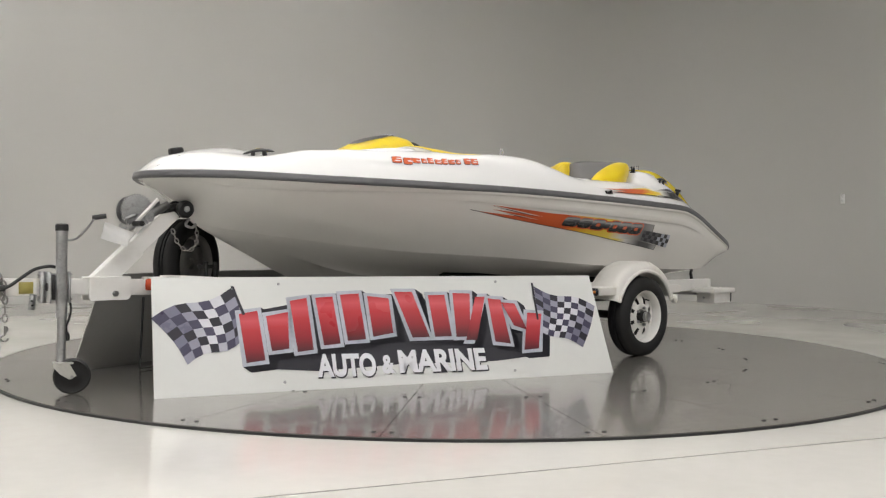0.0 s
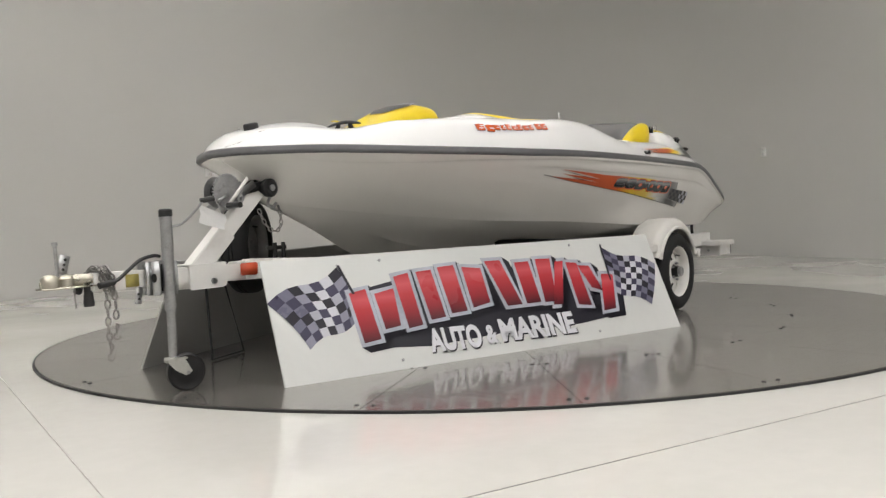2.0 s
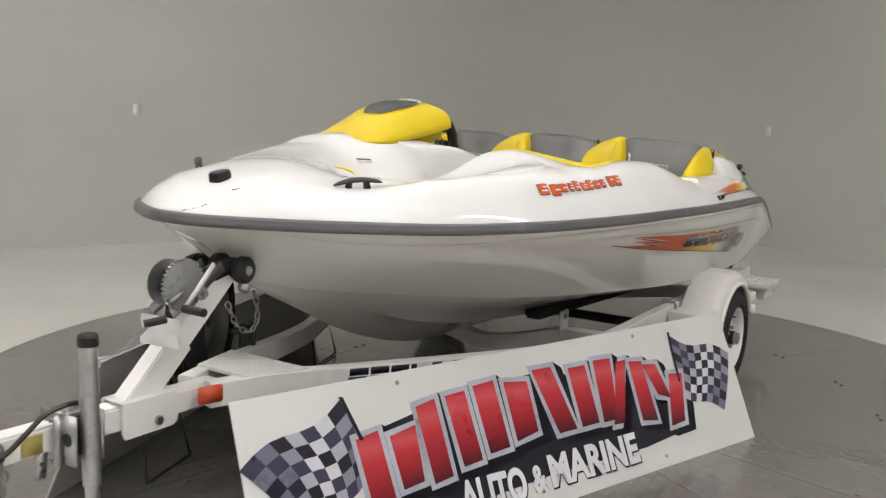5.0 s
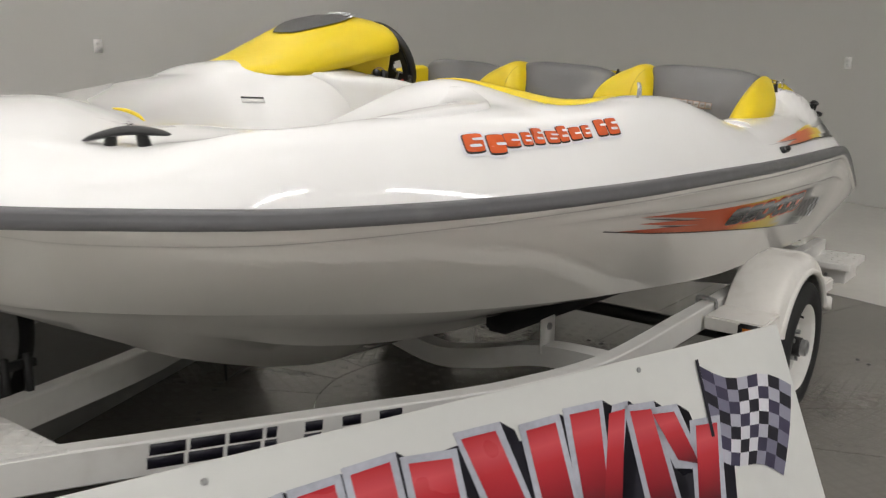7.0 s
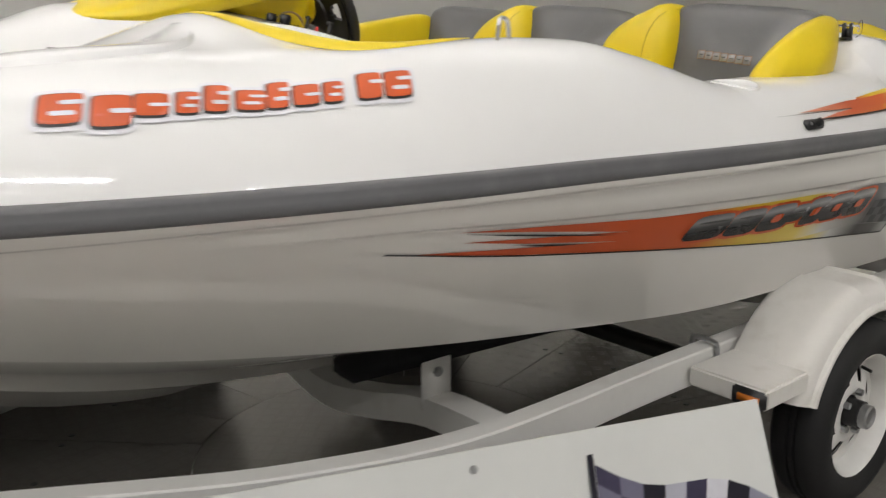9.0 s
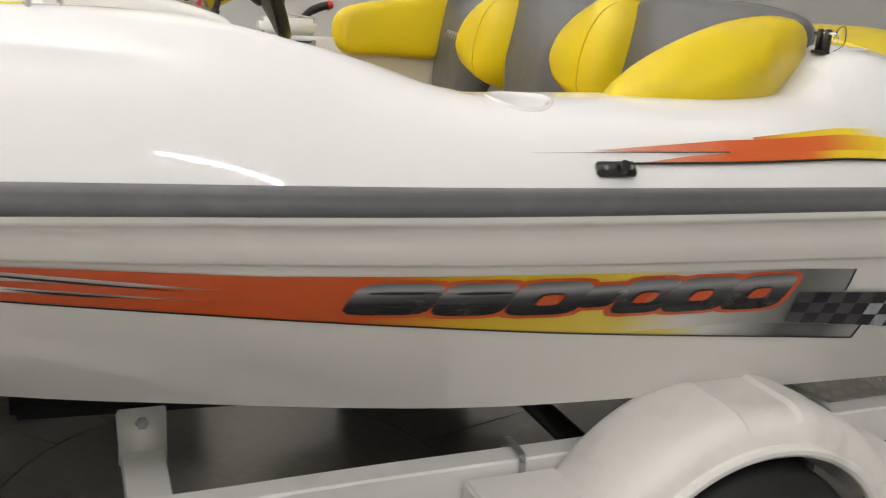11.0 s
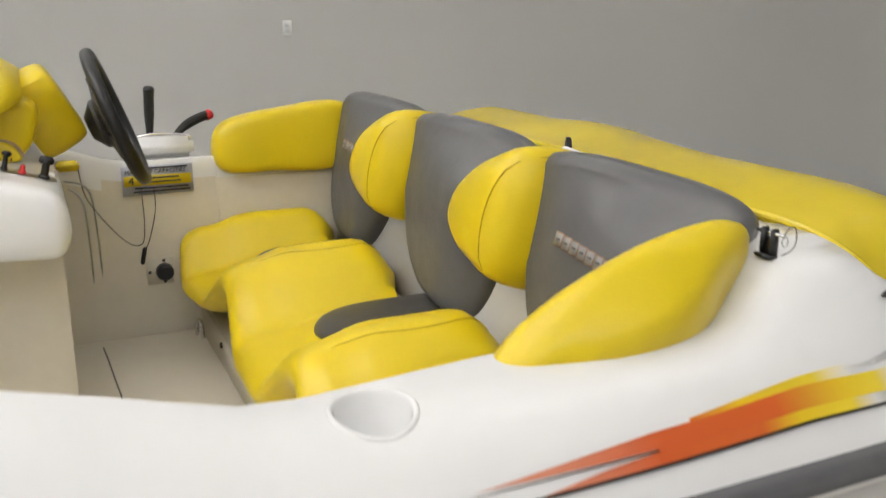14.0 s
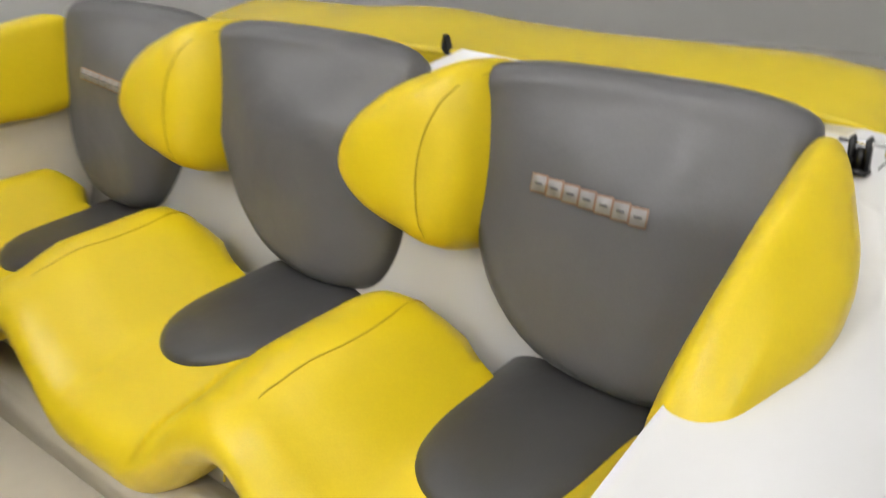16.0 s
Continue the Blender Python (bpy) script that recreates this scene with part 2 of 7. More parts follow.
FLAME2_TOP = gradient("deck_sliver_print", [(0.0, (0.60, 0.14, 0.02)), (0.30, (0.72, 0.48, 0.01)), (0.75, (0.76, 0.58, 0.03)), (1.0, (0.72, 0.71, 0.68))], 0.70, 1.01)
FLAME2_FOOT = gradient("deck_foot_print", [(0.0, (0.58, 0.10, 0.02)), (0.25, (0.60, 0.12, 0.02)), (0.35, (0.74, 0.52, 0.015)), (0.50, (0.76, 0.58, 0.03)), (0.57, (0.70, 0.69, 0.66)), (0.68, (0.02, 0.02, 0.02)), (0.85, (0.03, 0.03, 0.03)), (1.0, (0.45, 0.45, 0.45))], 0.638, 1.335)
PLATE = tread_plate("turntable_steel")
FLOORM = material("epoxy_floor", (0.66, 0.65, 0.61), 0.14, vary=0.05, scale=0.8, grain=14, coat=0.25, rvary=0.08, stain=0.10, stain_col=(0.45, 0.42, 0.36))
WALLM = material("wall_paint", (0.56, 0.555, 0.535), 0.55, vary=0.03, scale=0.5, grain=120, bump=0.04, bscale=160)
CEILM = material("ceiling_paint", (0.80, 0.79, 0.77), 0.8, vary=0.04, scale=1)
JOINT = material("floor_joint", (0.46, 0.45, 0.42), 0.6, vary=0.3, scale=9)
OUTLET = material("outlet_plastic", (0.90, 0.90, 0.88), 0.4, vary=0.02)


# ---- mesh helpers ----
def link(name, me, mat, parent=None, label="", smooth=True):
    ob = new(name, me)
    me.materials.append(mat)
    if smooth:
        me.polygons.foreach_set("use_smooth", [True] * len(me.polygons))
    if parent is not None:
        ob.parent = parent
        ob.matrix_parent_inverse = parent.matrix_basis.inverted() if parent.parent is None else Matrix()
    if label:
        ob["label"] = label
    return ob


def part(name, bm, mat, parent, label="", smooth=True, sharp=35):
    bmesh.ops.recalc_face_normals(bm, faces=bm.faces)
    for e in bm.edges:
        if len(e.link_faces) == 2 and e.calc_face_angle(0) > radians(sharp):
            e.smooth = False
    me = bpy.data.meshes.new(name)
    bm.to_mesh(me)
    bm.free()
    return link(name, me, mat, parent, label, smooth)


def thing(name, at, label, category, group="", kind=""):
    ob = new(name)
    ob.empty_display_size = 0.1
    ob.matrix_basis = Matrix.Translation(at)
    return tagged(ob, label, category, group, kind)


def smooth_table(*pts):
    """A curve through points that bends smoothly (monotone cubic)."""
    xs, ys = np.array([p[0] for p in pts], float), np.array([p[1] for p in pts], float)
    d = np.diff(ys) / np.diff(xs)
    m = np.concatenate([[d[0]], np.where(d[:-1] * d[1:] > 0, 2 * d[:-1] * d[1:] / (d[:-1] + d[1:] + 1e-12), 0), [d[-1]]])

    def f(x):
        x = min(max(x, xs[0]), xs[-1])
        i = min(max(int(np.searchsorted(xs, x)) - 1, 0), len(xs) - 2)
        h = xs[i + 1] - xs[i]
        s = (x - xs[i]) / h
        return float((2 * s**3 - 3 * s**2 + 1) * ys[i] + (s**3 - 2 * s**2 + s) * h * m[i] + (3 * s**2 - 2 * s**3) * ys[i + 1] + (s**3 - s**2) * h * m[i + 1])
    return f


def crisp(vs):
    """Keep the six flats of a bevelled block flat."""
    for f in {f for v in vs for f in v.link_faces}:
        f.normal_update()
        if max(abs(c) for c in f.normal) > 0.9995:
            for e in f.edges:
                e.smooth = False


def box(size, at=(0, 0, 0), bevel=0.004, rot=(0, 0, 0), bm=None, seg=2):
    bm = bm or bmesh.new()
    r = bmesh.ops.create_cube(bm, size=1.0)
    vs = r["verts"]
    bmesh.ops.scale(bm, vec=size, verts=vs)
    if bevel:
        es = list({e for v in vs for e in v.link_edges})
        out = bmesh.ops.bevel(bm, geom=es, offset=min(bevel, min(size) * 0.45), segments=seg, affect="EDGES")
        vs = list({v for f in out["faces"] for v in f.verts} | {v for v in vs if v.is_valid})
        crisp(vs)
    bmesh.ops.transform(bm, matrix=pose(*at, *rot), verts=vs)
    return bm


def beam(a, b, w, h, bevel=0.006, bm=None, up=(0, 0, 1)):
    """A square tube from a to b, w wide and h high."""
    a, b = Vector(a), Vector(b)
    d = (b - a).normalized()
    s = d.cross(Vector(up)).normalized()
    u = s.cross(d)
    bm = bm or bmesh.new()
    vs = bmesh.ops.create_cube(bm, size=1.0)["verts"]
    bmesh.ops.scale(bm, vec=((b - a).length, w, h), verts=vs)
    if bevel:
        es = list({e for v in vs for e in v.link_edges})
        out = bmesh.ops.bevel(bm, geom=es, offset=bevel, segments=2, affect="EDGES")
        vs = list({v for f in out["faces"] for v in f.verts} | {v for v in vs if v.is_valid})
        crisp(vs)
    m = Matrix((d, s, u)).transposed().to_4x4()
    m.translation = (a + b) / 2
    bmesh.ops.transform(bm, matrix=m, verts=vs)
    return bm


def rod(a, b, r, r2=None, seg=16, bm=None, caps=True):
    a, b = Vector(a), Vector(b)
    bm = bm or bmesh.new()
    q = (b - a).to_track_quat("Z", "Y").to_matrix().to_4x4()
    q.translation = (a + b) / 2
    bmesh.ops.create_cone(bm, cap_ends=caps, segments=seg, radius1=r, radius2=r if r2 is None else r2, depth=(b - a).length, matrix=q)
    return bm


def lathe(profile, axis_at, axis, seg=32, bm=None):
    """A turned body: profile of (distance along the axis, radius)."""
    bm = bm or bmesh.new()
    q = Vector(axis).to_track_quat("Z", "Y").to_matrix()
    rings = []
    for h, r in profile:
        if r < 1e-5:
            rings.append([bm.verts.new(Vector(axis_at) + q @ Vector((0, 0, h)))])
        else:
            rings.append([bm.verts.new(Vector(axis_at) + q @ Vector((r * math.cos(2 * math.pi * k / seg), r * math.sin(2 * math.pi * k / seg), h))) for k in range(seg)])
    for a, b in zip(rings, rings[1:]):
        for k in range(seg):
            j = (k + 1) % seg
            if len(a) == 1 and len(b) == 1:
                continue
            if len(a) == 1:
                bm.faces.new((a[0], b[k], b[j]))
            elif len(b) == 1:
                bm.faces.new((a[k], b[0], a[j]))
            else:
                bm.faces.new((a[k], b[k], b[j], a[j]))
    return bm


def tube(pts, r, seg=8, bm=None, closed=False):
    """A round wire or pipe through points."""
    bm = bm or bmesh.new()
    pts = [Vector(p) for p in pts]
    n = len(pts)
    rings = []
    up = Vector((0.13, 0.21, 0.97))
    for i, p in enumerate(pts):
        if closed:
            d = pts[(i + 1) % n] - pts[i - 1]
        else:
            d = pts[min(i + 1, n - 1)] - pts[max(i - 1, 0)]
        d.normalize()
        s = d.cross(up)
        if s.length < 0.1:
            s = d.cross(Vector((1, 0, 0)))
        s.normalize()
        u = s.cross(d)
        rr = r(i / (n - 1)) if callable(r) else r
        rings.append([bm.verts.new(p + rr * (math.cos(a) * s + math.sin(a) * u)) for a in [2 * math.pi * k / seg for k in range(seg)]])
    for i in range(n if closed else n - 1):
        a, b = rings[i], rings[(i + 1) % n]
        for k in range(seg):
            bm.faces.new((a[k], a[(k + 1) % seg], b[(k + 1) % seg], b[k]))
    if not closed:
        bm.faces.new(rings[0][::-1])
        bm.faces.new(rings[-1])
    return bm


def bend(pts, n=6):
    """Points along a smooth curve through pts."""
    pts = [Vector(p) for p in pts]
    ext = [2 * pts[0] - pts[1]] + pts + [2 * pts[-1] - pts[-2]]
    out = []
    for i in range(len(pts) - 1):
        p0, p1, p2, p3 = ext[i:i + 4]
        for k in range(n):
            s = k / n
            out.append(0.5 * (2 * p1 + (p2 - p0) * s + (2 * p0 - 5 * p1 + 4 * p2 - p3) * s * s + (3 * p1 - p0 - 3 * p2 + p3) * s**3))
    return out + [pts[-1]]


def grid(rows, bm=None, close_u=False, close_v=False):
    """A sheet through rows of points."""
    bm = bm or bmesh.new()
    vs = [[bm.verts.new(p) for p in r] for r in rows]
    nu, nv = len(vs), len(vs[0])
    for i in range(nu if close_u else nu - 1):
        for j in range(nv if close_v else nv - 1):
            a, b, c, d = vs[i][j], vs[(i + 1) % nu][j], vs[(i + 1) % nu][(j + 1) % nv], vs[i][(j + 1) % nv]
            if len({a, b, c, d}) == 4:
                bm.faces.new((a, b, c, d))
    return bm


def weld(bm, d=0.0004):
    bmesh.ops.remove_doubles(bm, verts=bm.verts, dist=d)
    return bm


def cushion(outline, at, u, v, thick, steps=((0, 1.0), (0.45, 1.0), (0.75, 0.975), (0.93, 0.90), (1.0, 0.72), (1.03, 0.35)), crown=None, bm=None):
    """A padded body over an outline of (a, b) in the plane of u and v; it swells to 'thick' towards u x v."""
    bm = bm or bmesh.new()
    u, v = Vector(u).normalized(), Vector(v).normalized()
    n = u.cross(v)
    ca = sum(p[0] for p in outline) / len(outline)
    cb = sum(p[1] for p in outline) / len(outline)
    rings = []
    for h, s in steps:
        ring = []
        for a, b in outline:
            aa, bb = ca + (a - ca) * s, cb + (b - cb) * s
            ring.append(bm.verts.new(Vector(at) + aa * u + bb * v + (h * thick + (crown(aa, bb) if crown else 0)) * n))
        rings.append(ring)
    k = len(outline)
    for r0, r1 in zip(rings, rings[1:]):
        for j in range(k):
            bm.faces.new((r0[j], r0[(j + 1) % k], r1[(j + 1) % k], r1[j]))
    mid = bm.verts.new(Vector(at) + ca * u + cb * v + (steps[-1][0] * thick + (crown(ca, cb) if crown else 0)) * n)
    for j in range(k):
        bm.faces.new((rings[-1][j], rings[-1][(j + 1) % k], mid))
    bm.faces.new(rings[0][::-1])
    return bm


def outline_of(pts, n=5):
    """A closed smooth outline through (a, b) points."""
    p = [Vector((x, y)) for x, y in pts]
    k, out = len(p), []
    for i in range(k):
        p0, p1, p2, p3 = p[i - 1], p[i], p[(i + 1) % k], p[(i + 2) % k]
        for j in range(n):
            s = j / n
            q = 0.5 * (2 * p1 + (p2 - p0) * s + (2 * p0 - 5 * p1 + 4 * p2 - p3) * s * s + (3 * p1 - p0 - 3 * p2 + p3) * s**3)
            out.append((q.x, q.y))
    return out


def text_mesh(body, size, depth=0.001, bold=0.0):
    cu = bpy.data.curves.new("text", "FONT")
    cu.body, cu.size, cu.extrude, cu.align_x, cu.offset = body, size, depth, "LEFT", bold
    ob = bpy.data.objects.new("text", cu)
    scene.collection.objects.link(ob)
    me = bpy.data.meshes.new_from_object(ob.evaluated_get(bpy.context.evaluated_depsgraph_get()))
    bpy.data.objects.remove(ob)
    bpy.data.curves.remove(cu)
    return me


# ---- room ----
N1, N2 = Vector((0.45, 0.893)), Vector((0.893, -0.45))   # towards the two far walls


def room_outline():
    """The room: far walls at 5.8 and 5.7 m from the middle, joined by a swept corner."""
    a1, a0, b1, b0, r = 5.8, -8.5, 5.9, -7.5, 2.6
    out = []
    for ca, cb, th in ((a1 - r, b1 - r, 0), (a1 - r, b0 + r, 90), (a0 + r, b0 + r, 180), (a0 + r, b1 - r, 270)):
        for k in range(13):
            t = radians(th + k * 7.5)
            p = N2 * (cb + r * math.cos(t)) + N1 * (ca + r * math.sin(t))
            out.append((p.x, p.y))
    return out


ROOM_H = 4.6
ring = room_outline()
floor_bm = bmesh.new()
floor_bm.faces.new([floor_bm.verts.new((x * 1.03, y * 1.03, -0.012)) for x, y in ring])
tagged(part("floor", floor_bm, FLOORM, None, smooth=False), "glossy off-white epoxy floor with faint stains", "floor", kind="structure")
wall_bm = grid([[(x * k, y * k, z) for x, y in ring] for k, z in ((1, -0.012), (1, 0.3), (1, 2.0), (1, ROOM_H), (1.02, ROOM_H), (1.02, -0.012))], close_v=True)
tagged(part("wall_round", wall_bm, WALLM, None), "smooth pale grey painted wall with a swept corner", "wall", kind="structure")
ceil_bm = grid([[(x * 1.03, y * 1.03, z) for x, y in ring] for z in (ROOM_H, ROOM_H + 0.1)], close_v=True)
ceil_bm.verts.ensure_lookup_table()
nring = len(ring)
ceil_bm.faces.new([ceil_bm.verts[i] for i in range(nring)])
ceil_bm.faces.new([ceil_bm.verts[nring + i] for i in range(nring)])
tagged(part("ceiling", ceil_bm, CEILM, None, smooth=False), "plain white painted ceiling above the turntable", "ceiling", kind="structure")

# ceiling strip lights and unseen pendant uplights added as soft fill: the only lamps
LAMP_ROWS = [(-6.6, -3.6, 0, 0.60), (-6.6, 0.0, 0, 0.60), (-6.6, 3.2, 0, 0.60), (-4.0, -4.4, 0, 0.87), (-4.0, -0.8, 0, 0.87), (-4.0, 2.8, 0, 0.87),
             (-1.4, -4.4, 1, 2.5), (-1.4, -0.8, 1, 2.7), (1.3, -4.6, 1, 1.6), (1.3, 2.6, 1, 0.6), (3.6, -4.4, 1, 0.7), (3.6, -0.6, 1, 0.6)]   # place, added pendant or not, share of power
fixture, soft_panel = None, None
for a, b, wide, share in LAMP_ROWS:
    p = N1 * a + N2 * b
    rot = math.degrees(math.atan2(N2.y, N2.x))
    here = pose(p.x, p.y, ROOM_H - 0.10, 0, 0, rot)
    if wide:
        here = pose(p.x, p.y, ROOM_H - 0.95, 0, 0, rot)
    # pendants are added, out of view, so the ceiling glows softly from above
    if wide and soft_panel is None:
        soft_panel = thing("pendant_uplight", (0, 0, 0), "unseen white pendant trough added to bounce light off the ceiling", "ceiling light", "pendant uplights")
        part("trough", box((2.50, 0.60, 0.05), (0, 0, -0.04), 0.01), STEELW, soft_panel)
        part("diffuser", box((2.40, 0.50, 0.010), (0, 0, -0.010), 0.003), OUTLET, soft_panel)
        for sx in (-1.1, 1.1):
            part("hanger", rod((sx, 0.26, -0.03), (sx, 0.26, 0.95), 0.006, seg=8), STEELW, soft_panel)
            part("hanger", rod((sx, -0.26, -0.03), (sx, -0.26, 0.95), 0.006, seg=8), STEELW, soft_panel)
        soft_panel.matrix_basis = here
    elif wide:
        copy_thing(soft_panel, here)
    elif fixture is None:
        fixture = thing("ceiling_light", (0, 0, 0), "long white fluorescent strip light under the ceiling", "ceiling light", "ceiling lights")
        part("housing", box((2.44, 0.30, 0.06), (0, 0, 0.06), 0.01), STEELW, fixture)
        for s in (-0.08, 0.08):
            part("lamp_tube", rod((-1.18, s, 0.0), (1.18, s, 0.0), 0.016, seg=10), OUTLET, fixture)
        fixture.matrix_basis = here
    else:
        copy_thing(fixture, here)
    li = bpy.data.lights.new("up_light" if wide else "strip_light", "AREA")
    li.shape, li.size, li.size_y = "RECTANGLE", 2.35, (0.46 if wide else 0.07)
    li.energy, li.color = LAMP_W * share, (0.985, 0.968, 0.965)
    li.spread = radians(167)             # shallow reflectors
    lo = new("up_light" if wide else "strip_light", li)
    lo.matrix_basis = pose(p.x, p.y, ROOM_H - 0.94, 180, 0, rot) if wide else pose(p.x, p.y, ROOM_H - 0.13, 0, 0, rot)


def wall_point(direction):
    d = Vector(direction).normalized()
    best = None
    for (x0, y0), (x1, y1) in zip(ring, ring[1:] + ring[:1]):
        ex, ey = x1 - x0, y1 - y0
        den = d.x * ey - d.y * ex
        if abs(den) < 1e-9:
            continue
        t = (x0 * ey - y0 * ex) / den
        s = (x0 * d.y - y0 * d.x) / den
        if t > 0 and -1e-6 <= s <= 1 + 1e-6:
            nrm = Vector((-ey, ex)).normalized()
            best = (d * t, -nrm if nrm.dot(d) > 0 else nrm)
    return best


for ang, z in ((OUTLET_A, 1.37), (OUTLET_B, 1.33)):
    p, nrm = wall_point((math.cos(radians(ang)), math.sin(radians(ang))))
    o = thing("wall_outlet", (p.x, p.y, z), "white duplex outlet on the grey wall", "outlet", "wall outlets")
    rz = math.degrees(math.atan2(nrm.y, nrm.x))
    o.matrix_basis = pose(p.x, p.y, z, 0, 0, rz)
    M0 = o.matrix_basis.copy()
    for nm, bm, mt in (("cover_plate", box((0.008, 0.075, 0.118), (0.006, 0, 0), 0.003), OUTLET),
                       ("socket_face", box((0.006, 0.034, 0.028), (0.011, 0, 0.024), 0.004), PAPER),
                       ("socket_face", box((0.006, 0.034, 0.028), (0.011, 0, -0.024), 0.004), PAPER)):
        bmesh.ops.transform(bm, matrix=M0, verts=bm.verts)
        part(nm, bm, mt, o)

# ---- turntable ----
TC = Vector((0.0, 0.054, 0))
turntable = thing("turntable", TC, "grey steel tread-plate turntable flush with the floor", "turntable")
R_OUT, R_IN, NSEC = 2.868, 0.61, 21
part("edge_ring", lathe([(-0.02, R_OUT + 0.013), (-0.001, R_OUT + 0.013), (-0.001, R_OUT + 0.003), (-0.02, R_OUT + 0.003)], TC, (0, 0, 1), 128), DARKST, turntable, "dark steel rim")
sec = bmesh.new()
half = math.pi / NSEC
na = 7
def sector_pts(r, gap):
    g = gap / r
    return [(r * math.cos(t), r * math.sin(t)) for t in np.linspace(-half + g, half - g, na)]
lo_in, lo_out = sector_pts(R_IN + 0.003, 0.0016), sector_pts(R_OUT, 0.0016)
top = grid([[(x, y, 0.0) for x, y in lo_in], [(x, y, 0.0) for x, y in sector_pts(1.6, 0.0016)], [(x, y, 0.0) for x, y in lo_out]], sec)
edges = [e for e in sec.edges if len(e.link_faces) == 1]
ext = bmesh.ops.extrude_edge_only(sec, edges=edges)
for v in ext["geom"]:
    if isinstance(v, bmesh.types.BMVert):
        v.co.z = -0.011
bmesh.ops.recalc_face_normals(sec, faces=sec.faces)
plate_me = bpy.data.meshes.new("deck_plate")
sec.to_mesh(plate_me)
sec.free()
plate_me.materials.append(PLATE)
for k in range(NSEC):
    o = new("deck_plate", plate_me)
    o.parent = turntable
    o.matrix_basis = pose(0, 0, 0, 0, 0, -138.3 + (k + 0.5) * 360 / NSEC)
part("centre_plate", lathe([(-0.011, R_IN), (0.0, R_IN), (0.0, 0.0)], TC, (0, 0, 1), 72), PLATE, turntable)
bolt_me = None
for k in range(NSEC):
    for r in (1.05, 1.95, 2.78):
        for s in (-1, 1):
            th = radians(-138.3 + k * 360 / NSEC) + s * 0.035 / r
            at = (TC.x + r * math.cos(th), TC.y + r * math.sin(th), 0.0)
            if at[0] > 1.9 or at[1] > 1.2:
                continue
            if bolt_me is None:
                b0 = part("plate_bolt", lathe([(0, 0.011), (0.003, 0.009), (0.003, 0)], (0, 0, 0), (0, 0, 1), 8), DARKST, turntable)
                b0.matrix_parent_inverse = Matrix()
                b0.matrix_basis = pose(at[0] - TC.x, at[1] - TC.y, 0)
                bolt_me = b0.data
            else:
                o = new("plate_bolt", bolt_me)
                o.parent = turntable
                o.matrix_basis = pose(at[0] - TC.x, at[1] - TC.y, 0)

# sawn joints in the floor
for p, q in (((-2.70, 1.53), (-4.60, -3.50)), ((-6.2, -1.0), (1.60, -3.92))):
    jb = beam((p[0], p[1], -0.011), (q[0], q[1], -0.011), 0.0026, 0.004, 0)
    tagged(part("floor_joint", jb, JOINT, None), "thin sawn joint in the epoxy floor", "floor joint", "floor joints", "structure")


# ---- boat: lines ----
# x runs aft, y to starboard; half breadth and height of the rub rail, chine and keel along x
YC = 0.09                                     # the boat sits a little to starboard of the trailer's middle
RAIL_Y = smooth_table((-2.20, 0.0), (-2.193, 0.08), (-2.16, 0.17), (-2.105, 0.27), (-2.035, 0.385), (-1.94, 0.492), (-1.57, 0.752), (-1.07, 0.934), (-0.46, 1.04), (0.25, 1.075), (0.99, 1.05), (1.35, 1.02), (1.75, 0.975), (2.05, 0.925), (2.15, 0.87))
RAIL_Z = smooth_table((-2.20, 1.085), (-1.95, 1.076), (-1.57, 1.058), (-1.07, 1.048), (-0.46, 1.041), (0.25, 1.025), (0.99, 1.006), (1.30, 0.995), (1.48, 0.96), (1.75, 0.86), (1.98, 0.775), (2.15, 0.72))
CHINE_Y = smooth_table((-1.93, 0.0), (-1.83, 0.10), (-1.6, 0.25), (-1.3, 0.40), (-0.85, 0.61), (-0.3, 0.80), (0.4, 0.89), (1.05, 0.88), (1.75, 0.855), (2.10, 0.81))
CHINE_Z = smooth_table((-2.20, 1.045), (-2.08, 0.985), (-1.98, 0.91), (-1.93, 0.85), (-1.83, 0.815), (-1.6, 0.775), (-1.3, 0.735), (-0.85, 0.686), (-0.3, 0.655), (0.4, 0.609), (1.05, 0.580), (1.6, 0.562), (1.8, 0.570), (2.10, 0.66))
KEEL_Z = smooth_table((-2.20, 1.045), (-2.08, 0.985), (-1.98, 0.91), (-1.93, 0.85), (-1.71, 0.73), (-1.55, 0.65), (-1.38, 0.562), (-1.19, 0.487), (-0.94, 0.41), (-0.7, 0.371), (-0.28, 0.355), (0.4, 0.355), (1.6, 0.37), (1.8, 0.42), (2.10, 0.62))
SIDE_Z = smooth_table((-2.20, 1.115), (-2.14, 1.132), (-2.07, 1.145), (-1.95, 1.150), (-1.75, 1.152), (-1.5, 1.170), (-1.2, 1.208), (-0.9, 1.240), (-0.4, 1.268), (-0.2, 1.262), (0.0, 1.226), (0.1, 1.197), (0.2, 1.166), (0.26, 1.160), (0.32, 1.160), (0.6, 1.160), (0.9, 1.166), (1.13, 1.163), (1.37, 1.122), (1.56, 1.065), (1.75, 0.965), (1.95, 0.825), (2.15, 0.745))
HUMP = smooth_table((-2.20, 0.0), (-2.13, 0.035), (-2.02, 0.065), (-1.9, 0.092), (-1.72, 0.114), (-1.5, 0.088), (-1.3, 0.056), (-1.06, 0.040), (-0.86, 0.046), (-0.68, 0.080), (-0.4, 0.07), (0.03, 0.02), (0.1, 0.0))
HUMP_Y = smooth_table((-2.20, 0.09), (-1.75, 0.15), (-1.4, 0.38), (-1.0, 0.60), (0.1, 0.72))
